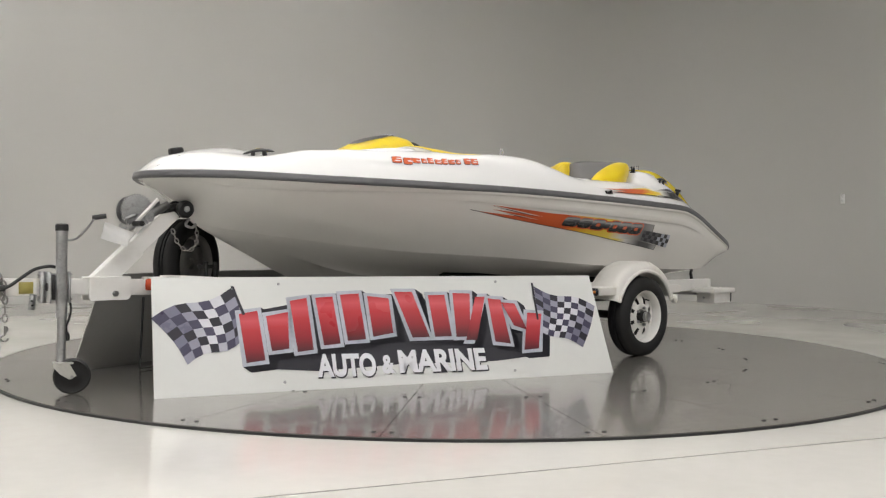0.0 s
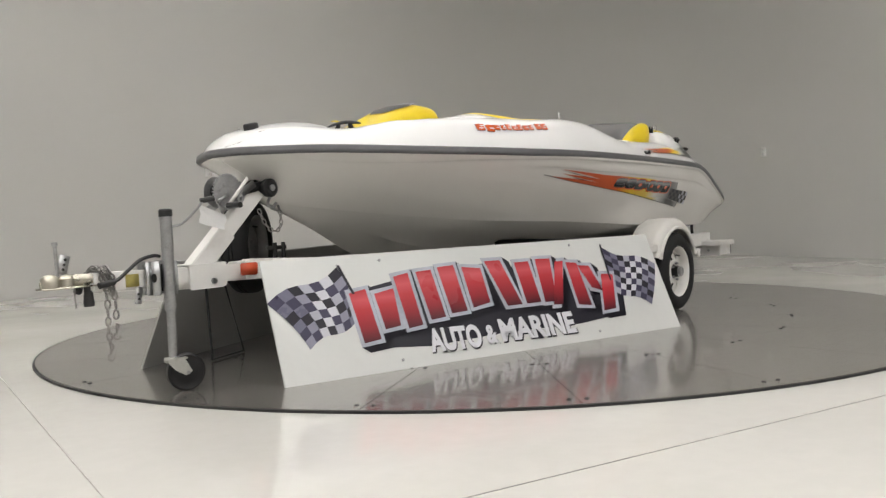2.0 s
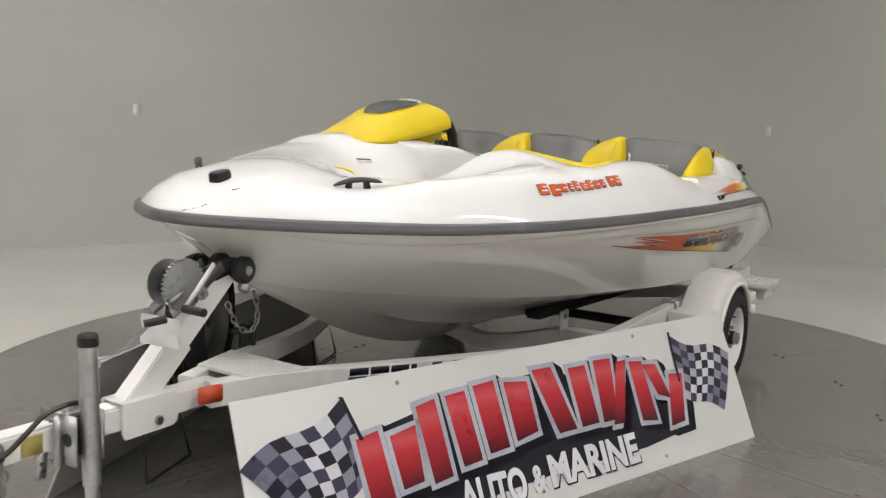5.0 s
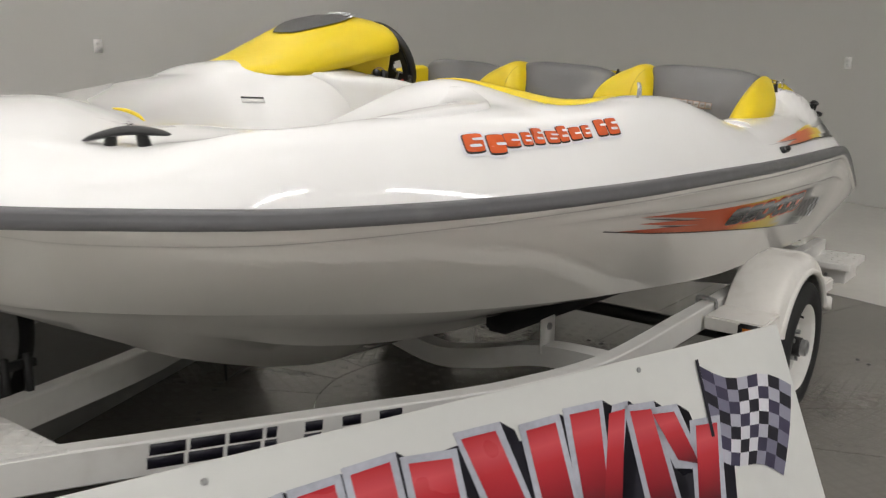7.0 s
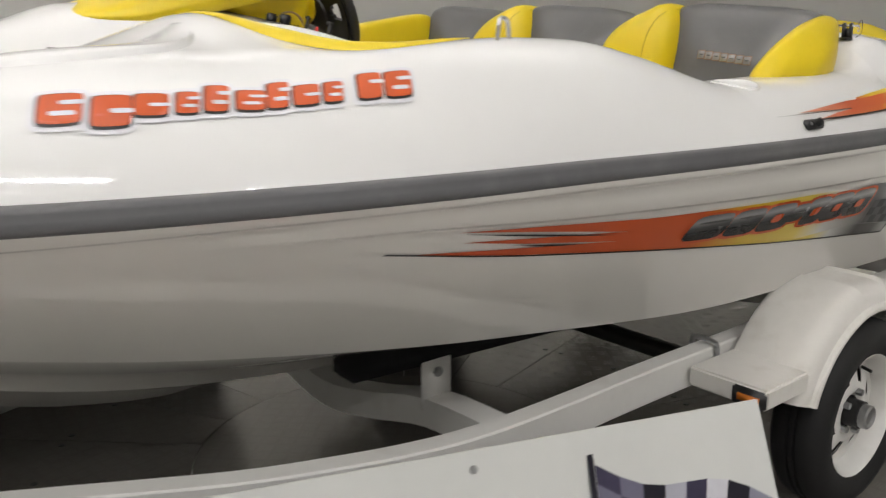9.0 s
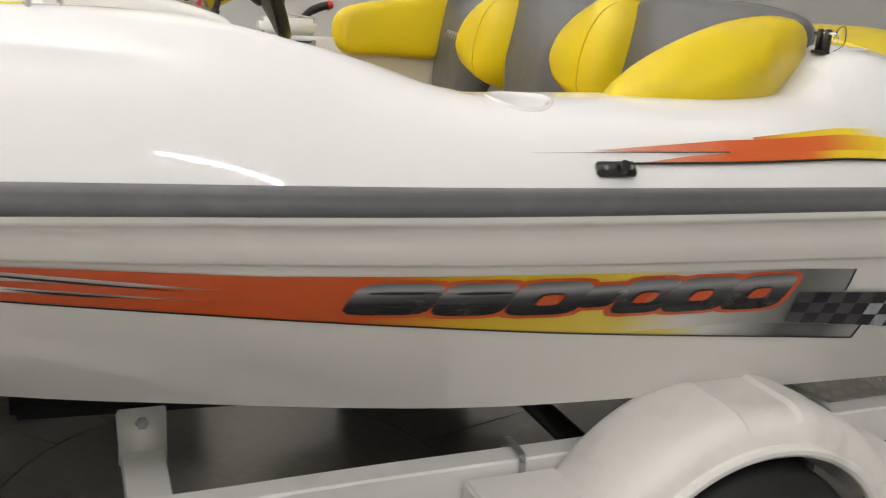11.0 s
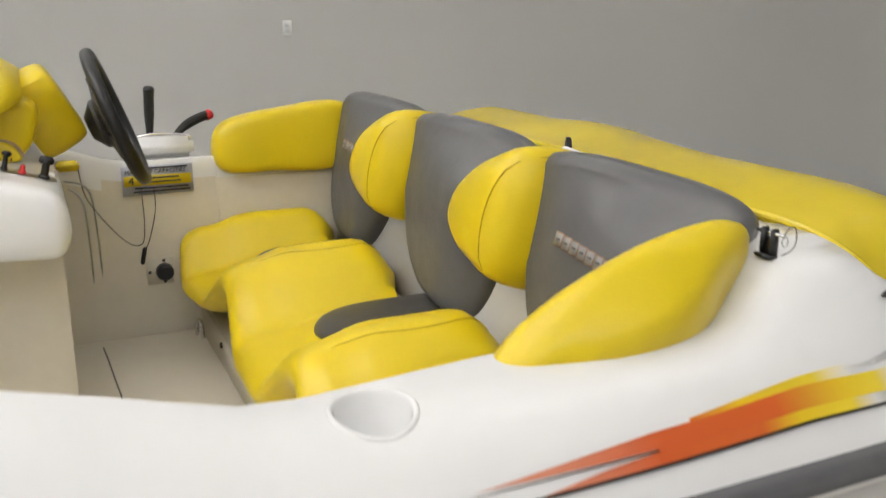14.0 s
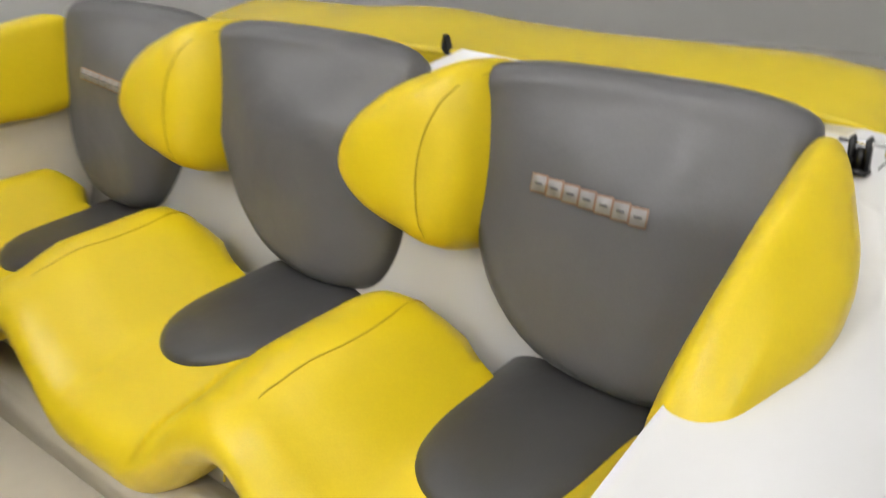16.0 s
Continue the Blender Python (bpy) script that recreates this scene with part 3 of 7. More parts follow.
PORT_EDGE = smooth_table((-1.66, -0.13), (-1.60, -0.19), (-1.5, -0.22), (-1.2, -0.26), (-0.86, -0.30), (-0.80, -0.40), (-0.76, -0.51), (-0.72, -0.59), (-0.66, -0.650), (-0.56, -0.695), (-0.35, -0.722), (-0.2, -0.768), (-0.05, -0.795), (0.1, -0.800), (0.17, -0.788), (0.22, -0.770), (0.37, -0.750), (0.54, -0.731), (0.9, -0.70), (1.02, -0.60))
STBD_EDGE = smooth_table((-1.66, -0.18), (-1.60, -0.10), (-1.5, 0.0), (-1.2, 0.36), (-0.95, 0.53), (-0.8, 0.575), (-0.6, 0.50), (-0.5, 0.46), (-0.35, 0.45), (0.03, 0.46))
FLANK_Y = smooth_table((-0.60, 0.52), (-0.5, 0.445), (-0.42, 0.385), (-0.35, 0.335), (-0.2, 0.275), (-0.05, 0.235), (0.02, 0.225), (0.045, 0.25))
WELL_Z = smooth_table((-1.66, 1.26), (-1.60, 1.20), (-1.5, 1.06), (-1.2, 0.90), (-0.7, 0.72), (0.0, 0.64))


LEDGE = smooth_table((-2.0, 0.0), (-1.8, 0.014), (-1.68, 0.044), (-1.56, 0.066), (-1.4, 0.057), (-1.3, 0.045), (-1.2, 0.036), (-1.1, 0.030), (-1.0, 0.017), (-0.88, 0.0))
FLANK_D = smooth_table((-2.2, 0.10), (-2.0, 0.14), (-1.7, 0.18), (-1.4, 0.20), (-1.0, 0.22), (-0.88, 0.22))
LEDGE_Y = smooth_table((-2.0, -0.25), (-1.8, -0.40), (-1.6, -0.53), (-1.5, -0.58), (-1.4, -0.60), (-1.1, -0.61), (-0.88, -0.63))


def ease_in(a, b, v):
    t = max(0.0, min(1.0, (v - a) / (b - a)))
    return t * t * (3 - 2 * t)


HATCH_X = 1.11                        # front edge of the engine hatch
HATCH_TOP = smooth_table((-0.80, 1.292), (-0.65, 1.288), (-0.50, 1.301), (-0.35, 1.299), (-0.15, 1.296), (0.08, 1.302), (0.25, 1.313), (0.50, 1.297), (0.85, 1.292), (0.98, 1.280))
HATCH_FRONT = smooth_table((-0.80, 1.248), (-0.60, 1.263), (-0.34, 1.279), (0.0, 1.283), (0.25, 1.279), (0.37, 1.285), (0.60, 1.281), (0.85, 1.262), (0.98, 1.250))


SHOULDER = smooth_table((1.03, 1.275), (1.09, 1.264), (1.12, 1.256), (1.15, 1.236), (1.18, 1.206), (1.22, 1.172), (1.30, 1.152), (1.45, 1.115), (1.8, 0.95), (2.2, 0.8))


def hatch_half(x):
    """Half the width of the engine hatch at x: rounded corners in front, drawn in at the stern."""
    k = max(0.0, 1 - (x - HATCH_X) / 0.11)
    return 0.845 - 0.2 * k ** 2.5 - 0.03 * max(0.0, (x - 1.45) / 0.35) ** 2


def hatch_z(x, y):
    f = HATCH_FRONT(y)
    z = f + (HATCH_TOP(y) - f) * ease_in(HATCH_X - 0.04, 1.36, x)
    z -= 0.22 * max(0.0, (x - 1.278) / 0.522) ** 1.7
    return z - 0.112 * ease_in(1.12, 1.25, x) * max(0.0, (abs(y - YC) / hatch_half(x) - 0.84) / 0.16) ** 2


def deck_z(x, y):
    """Height of the deck skin, without the cockpit."""
    yr, zr = RAIL_Y(x), RAIL_Z(x)
    d = max(0.0, yr - abs(y - YC))
    slope = 0.22 if x > -1.6 else 0.22 * max(0.35, yr / 0.65)
    slope -= 0.04 * max(0.0, min(1.0, (x - 0.05) / 0.15)) * max(0.0, min(1.0, (1.1 - x) / 0.2))
    side, power = SIDE_Z(x), 2.3
    if y < YC and x < -0.88:                       # even flank up to the port shoulder
        w = ease_in(0.10, -0.25, y)
        slope, side = slope + (FLANK_D(x) - slope) * w, side + LEDGE(x) * w
    s = min(1.0, d / slope)
    z = zr + 0.02 + max(0.0, side - zr - 0.02) * (1 - (1 - s) ** power)
    z += HUMP(x) * math.exp(-(abs(y - HUMP_Y(x)) / 0.40) ** 2.4) * min(1, d / 0.2)
    if y < 0.1 and x < -0.4:                       # swelling of the port foredeck
        k = min(1, d / 0.2)
        z += 0.070 * math.exp(-((x + 0.78) / (0.17 if x < -0.78 else 0.28)) ** 2 - ((y + 0.40) / 0.22) ** 2) * k
        z += 0.030 * math.exp(-((x + 1.52) / 0.14) ** 2 - ((y + 0.25) / 0.15) ** 2) * k
        z -= 0.020 * math.exp(-((x + 1.17) / 0.13) ** 2 - ((y + 0.30) / 0.20) ** 2) * k
    z -= 0.050 * math.exp(-((x + 0.62) / 0.28) ** 2 - ((y - 0.36) / 0.10) ** 2)     # hollow beside the hood
    if y < YC and -2.0 < x < -0.88:                # the shoulder falls away inboard
        yl = LEDGE_Y(x)
        if y > yl:
            z -= LEDGE(x) * ease_in(0.10, -0.25, y) * (1 - math.exp(-((y - yl) / 0.13) ** 2))
    if y < 0.0 and -0.95 < x < -0.1:               # lower edge of the port coaming beside the seats
        k = max(0.0, min(1.0, (y + 0.82) / 0.16))
        z -= 0.026 * math.exp(-((x + 0.60) / 0.17) ** 2) * k * k * (3 - 2 * k)
    if x > 0.85 and y < 0.0:          # shoulder behind the arm cushion
        z += 0.074 * ease_in(0.87, 1.0, x) * (1 - ease_in(1.20, 1.46, x)) * ease_in(0.098 - 0.048 * ease_in(0.95, 1.12, x), 0.20 - 0.070 * ease_in(0.95, 1.12, x), d)
    if x > 0.95:                      # crown under the engine hatch
        k = min(1, (x - 0.95) / 0.08) * min(1, max(0, (2.1 - x) / 0.6))
        z += 0.075 * k * max(0, 1 - ((y - YC) / 0.92) ** 2)
    if x > 1.03 and y < -0.5:          # the shoulder falls away beside the hatch
        z = min(z, SHOULDER(x))
    if x > HATCH_X - 0.02 and abs(y - YC) < hatch_half(x) + 0.012:
        z = min(z, hatch_z(x, y) - 0.014)
    return z


FOLD = smooth_table((-2.2, 0.20), (-1.68, 0.170), (-1.25, 0.095), (-0.9, 0.062), (-0.5, 0.045), (0.7, 0.040), (2.1, 0.04))
PANEL = smooth_table((-2.2, 0.30), (-1.7, 0.26), (-1.25, 0.185), (-0.7, 0.165), (-0.3, 0.200), (0.1, 0.210), (0.7, 0.224), (1.2, 0.238), (2.1, 0.25))


def hull_pt(x, f, out=0.0):
    """A point on the port topside: f = 0 under the rail, 1 at the chine."""
    yr, zr = RAIL_Y(x), RAIL_Z(x) - 0.015
    yc, zc = (CHINE_Y(x) if x > -1.93 else 0.0), CHINE_Z(x)
    y, z = yr + (yc - yr) * f, zr + (zc - zr) * f
    full = min(1.0, (x + 2.20) / 0.5)
    y += 0.036 * math.sin(math.pi * f) * (1 - 0.5 * f) * full          # slightly swelling side
    y += 0.011 * full * (1 - ease_in(FOLD(x) - 0.014, FOLD(x) + 0.014, f))                                        # rolled flange below the rail
    y += 0.008 * full * ease_in(-1.0, -0.5, x) * (1 - ease_in(PANEL(x) - 0.012, PANEL(x) + 0.012, f)) * (1 - ease_in(1.46, 1.58, x)) + 0.008 * full * ease_in(1.46, 1.58, x)   # edge of the sunk side panel
    return Vector((x, YC - (y + out), z))


def deck_pt(x, d, out=0.0):
    """A point on the port deck flank, d metres inboard of the rail."""
    y = YC - (RAIL_Y(x) - d)
    z = deck_z(x, y)
    dz = (deck_z(x, y + 0.01) - deck_z(x, y - 0.01)) / 0.02
    n = Vector((0, -dz, 1)).normalized()
    return Vector((x, y, z)) + n * out


STATIONS = [-2.20, -2.199, -2.196, -2.19, -2.18, -2.165, -2.145, -2.115, -2.08, -2.04, -2.0, -1.95, -1.90, -1.83, -1.76] + list(np.arange(-1.68, 1.30, 0.08)) + [1.34, 1.42, 1.5, 1.58, 1.66, 1.74, 1.82, 1.90, 1.98, 2.05, 2.10, 2.14]

boat = thing("speedboat", (0.0, 0.0, 0.385), "white jet speedboat with yellow seats resting on a trailer", "boat")

# hull shell: topsides, chine flat with strake, bottom to the keel, both sides
def side_steps(x):
    a, b = FOLD(x), PANEL(x)
    return [0.0, a * 0.45, a - 0.014, a - 0.005, a + 0.005, a + 0.014, (a + b) / 2, b - 0.012, b - 0.004, b + 0.004, b + 0.012, b + 0.05, 0.36, 0.42, 0.55, 0.7, 0.85, 0.95, 1.0]


def hull_section(x):
    pts = [hull_pt(x, f) for f in side_steps(x)]
    yc, zc = (CHINE_Y(x) if x > -1.93 else 0.0), CHINE_Z(x)
    zk = min(KEEL_Z(x), zc)
    for g, lift in ((0.06, -0.004), (0.3, 0.0), (0.48, 0.004), (0.52, -0.016), (0.56, 0.002), (0.75, 0.0), (1.0, 0.0)):
        pts.append(Vector((x, YC - yc * (1 - g), zc + (zk - zc) * (0.08 * g + 0.92 * g ** 1.1) + lift * min(1, yc / 0.3) * ease_in(-1.42, -1.12, x))))
    port = pts
    star = [Vector((p.x, 2 * YC - p.y, p.z)) for p in reversed(pts[:-1])]
    return port + star


hull_bm = grid([hull_section(min(x, 2.10)) for x in STATIONS if x < 2.11])
hull_bm.verts.ensure_lookup_table()
ns = len(hull_section(0))
hull_bm.faces.new(list(hull_bm.verts)[-ns:])
weld(hull_bm)
hull = part("hull", hull_bm, GEL_HULL, boat, "off-white glossy gelcoat hull", sharp=40)
on_chine = [v.co.x > -1.86 and abs(abs(v.co.y - YC) - CHINE_Y(v.co.x)) < 0.002 and abs(v.co.z - CHINE_Z(v.co.x)) < 0.002 for v in hull.data.vertices]
crease = hull.data.attributes.get("sharp_edge") or hull.data.attributes.new("sharp_edge", "BOOLEAN", "EDGE")
for e in hull.data.edges:                          # crisp chine
    if on_chine[e.vertices[0]] and on_chine[e.vertices[1]]:
        crease.data[e.index].value = True

# rub rail: a rubber moulding swept along the sheer and round the stern
path = [(x, YC - RAIL_Y(x), RAIL_Z(x)) for x in STATIONS]
around = [Vector(p) for p in reversed(path[1:])] + [Vector((p[0], 2 * YC - p[1], p[2])) for p in path]
stern = [Vector((2.16, y, 0.716)) for y in np.linspace(0.90, -0.72, 9)]
loop = around + stern
prof = [(-0.012, 0.0225), (0.012, 0.0225), (0.0185, 0.0190), (0.0205, 0.0125), (0.0215, 0.0055), (0.0225, 0.0035), (0.0240, -0.004), (0.0225, -0.0115), (0.018, -0.0165), (0.010, -0.0185), (-0.012, -0.0185)]
rows = []
nl = len(loop)
for i, p in enumerate(loop):
    d = (loop[(i + 1) % nl] - loop[i - 1]).normalized()
    side = Vector((d.y, -d.x, 0)).normalized()
    if side.dot(Vector((p.x - 0.2, p.y - YC, 0))) < 0:
        side = -side
    upv = d.cross(side)
    if upv.z < 0:
        upv = -upv
    rows.append([p + side * a + upv * b for a, b in prof])
part("rub_rail", grid(rows, close_u=True, close_v=True), RAILM, boat, "dark grey rubber rub rail", sharp=50)

# deck moulding with the cockpit well let into it
sec_x = sorted(set([round(x, 3) for x in STATIONS] + [round(-1.64 + 0.04 * k, 3) for k in range(40)] + [-1.66, -1.63, -1.55, -1.45, -0.86, -0.83, -0.80, -0.77, -0.74, -0.70, -0.66, -0.62, -0.57, -0.52, 0.028, 0.032, *[round(0.235 + 0.0095 * k, 4) for k in range(17)], 0.40, 0.404, 0.482, 0.486, 0.95, 0.954, 1.0]))


def deck_section(x):
    yr = RAIL_Y(x)
    port, star = YC - yr, YC + yr
    inside = -1.66 < x < 0.953
    if x < -1.66:
        pe, se = max(-0.13, YC - yr * 0.5), max(-0.11, YC - yr * 0.45)
    elif x < 0.953:
        pe, se = PORT_EDGE(x), (STBD_EDGE(x) if x <= 0.03 else 0.985)
    else:
        pe, se = -0.60, 0.78
    zw = WELL_Z(x) if x <= 0.0 else 0.637 if x < 0.484 else 0.80
    pts = []
    for k in range(19):
        y = port + (pe - port) * (k / 18) ** 1.35
        pts.append((x, y, deck_z(x, y)))
    zp, zs = deck_z(x, pe), deck_z(x, se)
    wall = 0.035
    pw = max(wall, YC - CHINE_Y(x) + 0.05 - pe) if x > -1.6 else wall
    if x < -0.86:
        pw = min(pw, max(wall, (se - pe) * 0.25))
    ws = wall + 0.42 * max(0.0, min(1.0, (-0.15 - x) / 0.35)) * max(0.0, min(1.0, (se - pe) / 0.6 - 0.2))
    for k in range(1, 9):
        g = k / 8
        if inside:
            pts.append((x, pe + pw * g, zp + (min(zw, zp) - zp) * (1 - math.cos(math.pi / 2 * g)) ** 0.8))
        else:
            y = pe + 0.002 * g
            pts.append((x, y, deck_z(x, y)))
    for k in range(1, 8):
        g = k / 8
        y = pe + pw + (se - ws - pe - pw) * g
        pts.append((x, y, min(zw, zp) if inside else deck_z(x, y)))
    for k in range(15):
        g = k / 14
        if inside:
            pts.append((x, se - ws * (1 - g), zw + (zs - zw) * math.sin(math.pi / 2 * g) ** 1.15 if zs > zw else zs))
        else:
            y = se - 0.002 * (1 - g)
            pts.append((x, y, deck_z(x, y)))
    for k in range(1, 23):
        g = 1 - (1 - k / 22) ** 1.35
        y = se + (star - se) * g
        pts.append((x, y, deck_z(x, y)))
    return pts


deck_bm = grid([deck_section(x) for x in sec_x])
nd = len(deck_section(0))
deck_bm.verts.ensure_lookup_table()
stern_top = list(deck_bm.verts)[-nd:]
stern_low = [deck_bm.verts.new((2.15, v.co.y, 0.70)) for v in stern_top]
for a, b, c, d in zip(stern_top, stern_top[1:], stern_low[1:], stern_low):
    deck_bm.faces.new((a, b, c, d))
weld(deck_bm)
soft_verts = [v for v in deck_bm.verts if -1.58 < v.co.x < -0.34 and PORT_EDGE(v.co.x) + 0.035 < v.co.y < 0.64]
for _ in range(24):
    bmesh.ops.smooth_vert(deck_bm, verts=soft_verts, factor=0.5, use_axis_x=True, use_axis_y=True, use_axis_z=True)
deck_skin = BVHTree.FromBMesh(deck_bm)
PLAQUE = (-0.760, 0.426, 1.207)
CUP = Vector((0.311, -0.827, 0.0))
for f in [f for f in deck_bm.faces if (Vector((f.calc_center_median().x, f.calc_center_median().y, 0)) - CUP).length < 0.044]:
    deck_bm.faces.remove(f)
for v in deck_bm.verts:
    off = Vector((v.co.x, v.co.y, 0)) - CUP
    if off.length < 0.070 and any(len(e.link_faces) == 1 for e in v.link_edges) and v.link_faces:
        q = CUP + off.normalized() * 0.050
        v.co = Vector((q.x, q.y, deck_z(q.x, q.y)))
for v in [v for v in deck_bm.verts if not v.link_faces]:
    deck_bm.verts.remove(v)
deck = part("deck", deck_bm, GEL, boat, "white glossy gelcoat deck with a deep cockpit", sharp=38)
deck.data.materials.append(LINER)
for p in deck.data.polygons:
    c = p.center
    if -0.55 < c.x < 0.952 and -0.70 < c.y < 0.99 and c.z < 1.10:
        p.material_index = 1

# raised pad on the port coaming and the yellow lining of its inner edge
PAD_OUT = smooth_table((-1.40, -0.47), (-1.34, -0.545), (-1.28, -0.600), (-1.23, -0.640), (-1.166, -0.660), (-1.074, -0.676), (-0.983, -0.671), (-0.93, -0.642), (-0.883, -0.588), (-0.862, -0.545), (-0.848, -0.490))
PAD_IN = smooth_table((-1.40, -0.462), (-1.28, -0.50), (-1.15, -0.50), (-1.0, -0.48), (-0.90, -0.455), (-0.848, -0.440))
pad_rows = []
for i in range(33):
    x = -1.40 + 0.552 * math.sin(math.pi / 2 * i / 32)
    y0, y1 = PAD_OUT(x), min(PAD_IN(x), PORT_EDGE(x) - 0.01)
    row = []
    for k in range(15):
        a = (k / 14) ** 1.6
        y = y0 + (max(y1, y0 + 0.004) - y0) * a
        lift = 0.013 * ease_in(0.0, 0.012, y - y0) * (1 - ease_in(0.35, 1.0, a)) * ease_in(-1.36, -1.15, x) * ease_in(-0.848, -0.866, x)
        row.append((x, y, deck_z(x, y) - 0.0025 + lift))
    pad_rows.append(row)
part("coaming_pad", grid(pad_rows), GEL, boat, "raised white pad on the coaming")
lin = []
edge = bend([(-0.812, -0.375, 0), (-0.79, -0.43, 0), (-0.76, -0.51, 0), (-0.72, -0.59, 0), (-0.66, -0.650, 0), (-0.56, -0.695, 0), (-0.40, -0.714, 0)], 5)
for i, p in enumerate(edge):
    g = i / (len(edge) - 1)
    d = (edge[min(i + 1, len(edge) - 1)] - edge[max(i - 1, 0)]).normalized()
    q = Vector((-d.y, d.x, 0))                      # inboard
    th = min(1, (g / 0.55) ** 1.5 + 0.04) * min(1, (1 - g) * 4 + 0.1)
    row = []
    for a, up_ in ((-0.038, 0.001), (-0.024, 0.013), (0.0, 0.016), (0.022, 0.004), (0.030, -0.03), (0.034, -0.14), (0.012, -0.145)):
        w = p + q * a * (th if a < 0 else 1)
        zz = deck_z(p.x + q.x * min(0, a) * th, p.y + q.y * min(0, a) * th)
        row.append((w.x, w.y, zz + up_ * (th if up_ > 0 else 1)))
    lin.append(row)
part("coaming_trim", grid(lin), YEL, boat, "yellow vinyl trim along the port deck edge")
part("deck_insert", tube(bend([(-1.652, -0.135, 1.250), (-1.643, -0.168, 1.247), (-1.635, -0.198, 1.238), (-1.630, -0.216, 1.226)], 5), lambda g: 0.0015 + 0.0030 * math.sin(math.pi * g) ** 0.7, 8), YEL, boat, "thin yellow crescent at the end of the foredeck")


# rounded flank of the helm console, overhanging the cockpit side
frows = []
for x in [-0.60 + 0.60 * k / 14 for k in range(15)] + [0.015, 0.027, 0.036, 0.042, 0.045]:
    ye = FLANK_Y(x)
    sink = 0.0 if x < 0.0 else 0.045 * (1 - math.sqrt(max(0.0, 1 - (x / 0.0455) ** 2)))
    row = []
    for k in range(8):
        y = 0.56 + (ye + 0.028 - 0.56) * k / 7
        row.append((x, y, deck_z(x, y) + 0.0015 - sink))
    zt = deck_z(x, ye + 0.028) + 0.0015 - sink
    for dy, z in ((0.012, zt - 0.008), (0.003, zt - 0.022), (0.0, zt - 0.045), (-0.004, (zt + 1.10) / 2), (-0.006, 1.135 + sink), (-0.003, 1.110 + sink), (0.008, 1.096 + sink), (0.028, 1.090 + sink), (0.09, 1.088 + sink), (0.56 - ye, 1.088 + sink)):
        row.append((x, ye + dy, z))
    frows.append(row)
fb = grid(frows, close_v=True)
fb.verts.ensure_lookup_table()
fb.faces.new([fb.verts[len(fb.verts) - 1 - k] for k in range(len(frows[0]))])
part("console_flank", fb, GEL, boat, "rounded white flank of the helm console", sharp=55)

# ---- helm ----
PAD_STEPS = ((0, 0.97), (0.3, 1.0), (0.55, 0.998), (0.74, 0.982), (0.88, 0.95), (0.96, 0.90), (1.0, 0.82), (1.02, 0.72), (1.03, 0.6), (1.035, 0.45), (1.035, 0.3), (1.035, 0.15))
helm = part("dash_hood", bmesh.new(), YEL, boat, "yellow moulded hood over the helm")
hood_x = np.linspace(-0.74, -0.02, 25)
H_TOP = smooth_table((-0.74, 1.312), (-0.60, 1.350), (-0.42, 1.426), (-0.27, 1.490), (-0.16, 1.510), (-0.08, 1.494), (-0.02, 1.455))
H_Y0 = smooth_table((-0.74, 0.60), (-0.66, 0.475), (-0.57, 0.440), (-0.4, 0.425), (-0.2, 0.385), (-0.08, 0.36), (-0.02, 0.42))
H_Y1 = smooth_table((-0.74, 0.82), (-0.6, 0.88), (-0.3, 0.90), (-0.02, 0.80))
H_LOW = smooth_table((-0.74, 1.300), (-0.57, 1.288), (-0.4, 1.305), (-0.2, 1.345), (-0.08, 1.375), (-0.02, 1.405))
hrows = []
for x in hood_x:
    y0, y1, zt, zl = H_Y0(x), H_Y1(x), H_TOP(x), H_LOW(x)
    row = []
    for k in range(17):
        a = math.pi * k / 16
        cx, sz = -math.cos(a), math.sin(a)
        y = (y0 + y1) / 2 + (y1 - y0) / 2 * (abs(cx) ** 0.72) * (1 if cx > 0 else -1)
        row.append((x, y, zl + (zt - zl) * sz ** 0.85))
    for k in range(1, 6):
        g = k / 6
        row.append((x, y1 + (y0 - y1) * g, zl + 0.012 * math.sin(math.pi * g)))
    hrows.append(row)
hb = grid(hrows, close_v=True)
hb.verts.ensure_lookup_table()
nh = len(hrows[0])
hb.faces.new([hb.verts[i] for i in range(nh)])
hb.faces.new([hb.verts[len(hb.verts) - 1 - i] for i in range(nh)])
bmesh.ops.recalc_face_normals(hb, faces=hb.faces)
hb.to_mesh(helm.data)
hb.free()
helm.data.polygons.foreach_set("use_smooth", [True] * len(helm.data.polygons))
# dark patch on the crown of the hood
prow = []
for i in range(9):
    g = i / 8
    x = -0.40 + 0.28 * g
    w = 0.125 * math.sin(math.pi * (0.08 + 0.84 * g)) ** 0.6
    yc = 0.655 - 0.06 * g
    row = []
    for k in range(9):
        y = yc + w * (-1 + 2 * k / 8)
        y0, y1, zt, zl = H_Y0(x), H_Y1(x), H_TOP(x), H_LOW(x)
        c = min(0.999, abs((y - (y0 + y1) / 2) / ((y1 - y0) / 2))) ** (1 / 0.72)
        row.append((x, y, zl + (zt - zl) * math.sqrt(1 - c * c) ** 0.85 + 0.006))
    prow.append(row)
part("hood_patch", grid(prow), INSERTV, helm, "dark grey smoked panel on the hood")
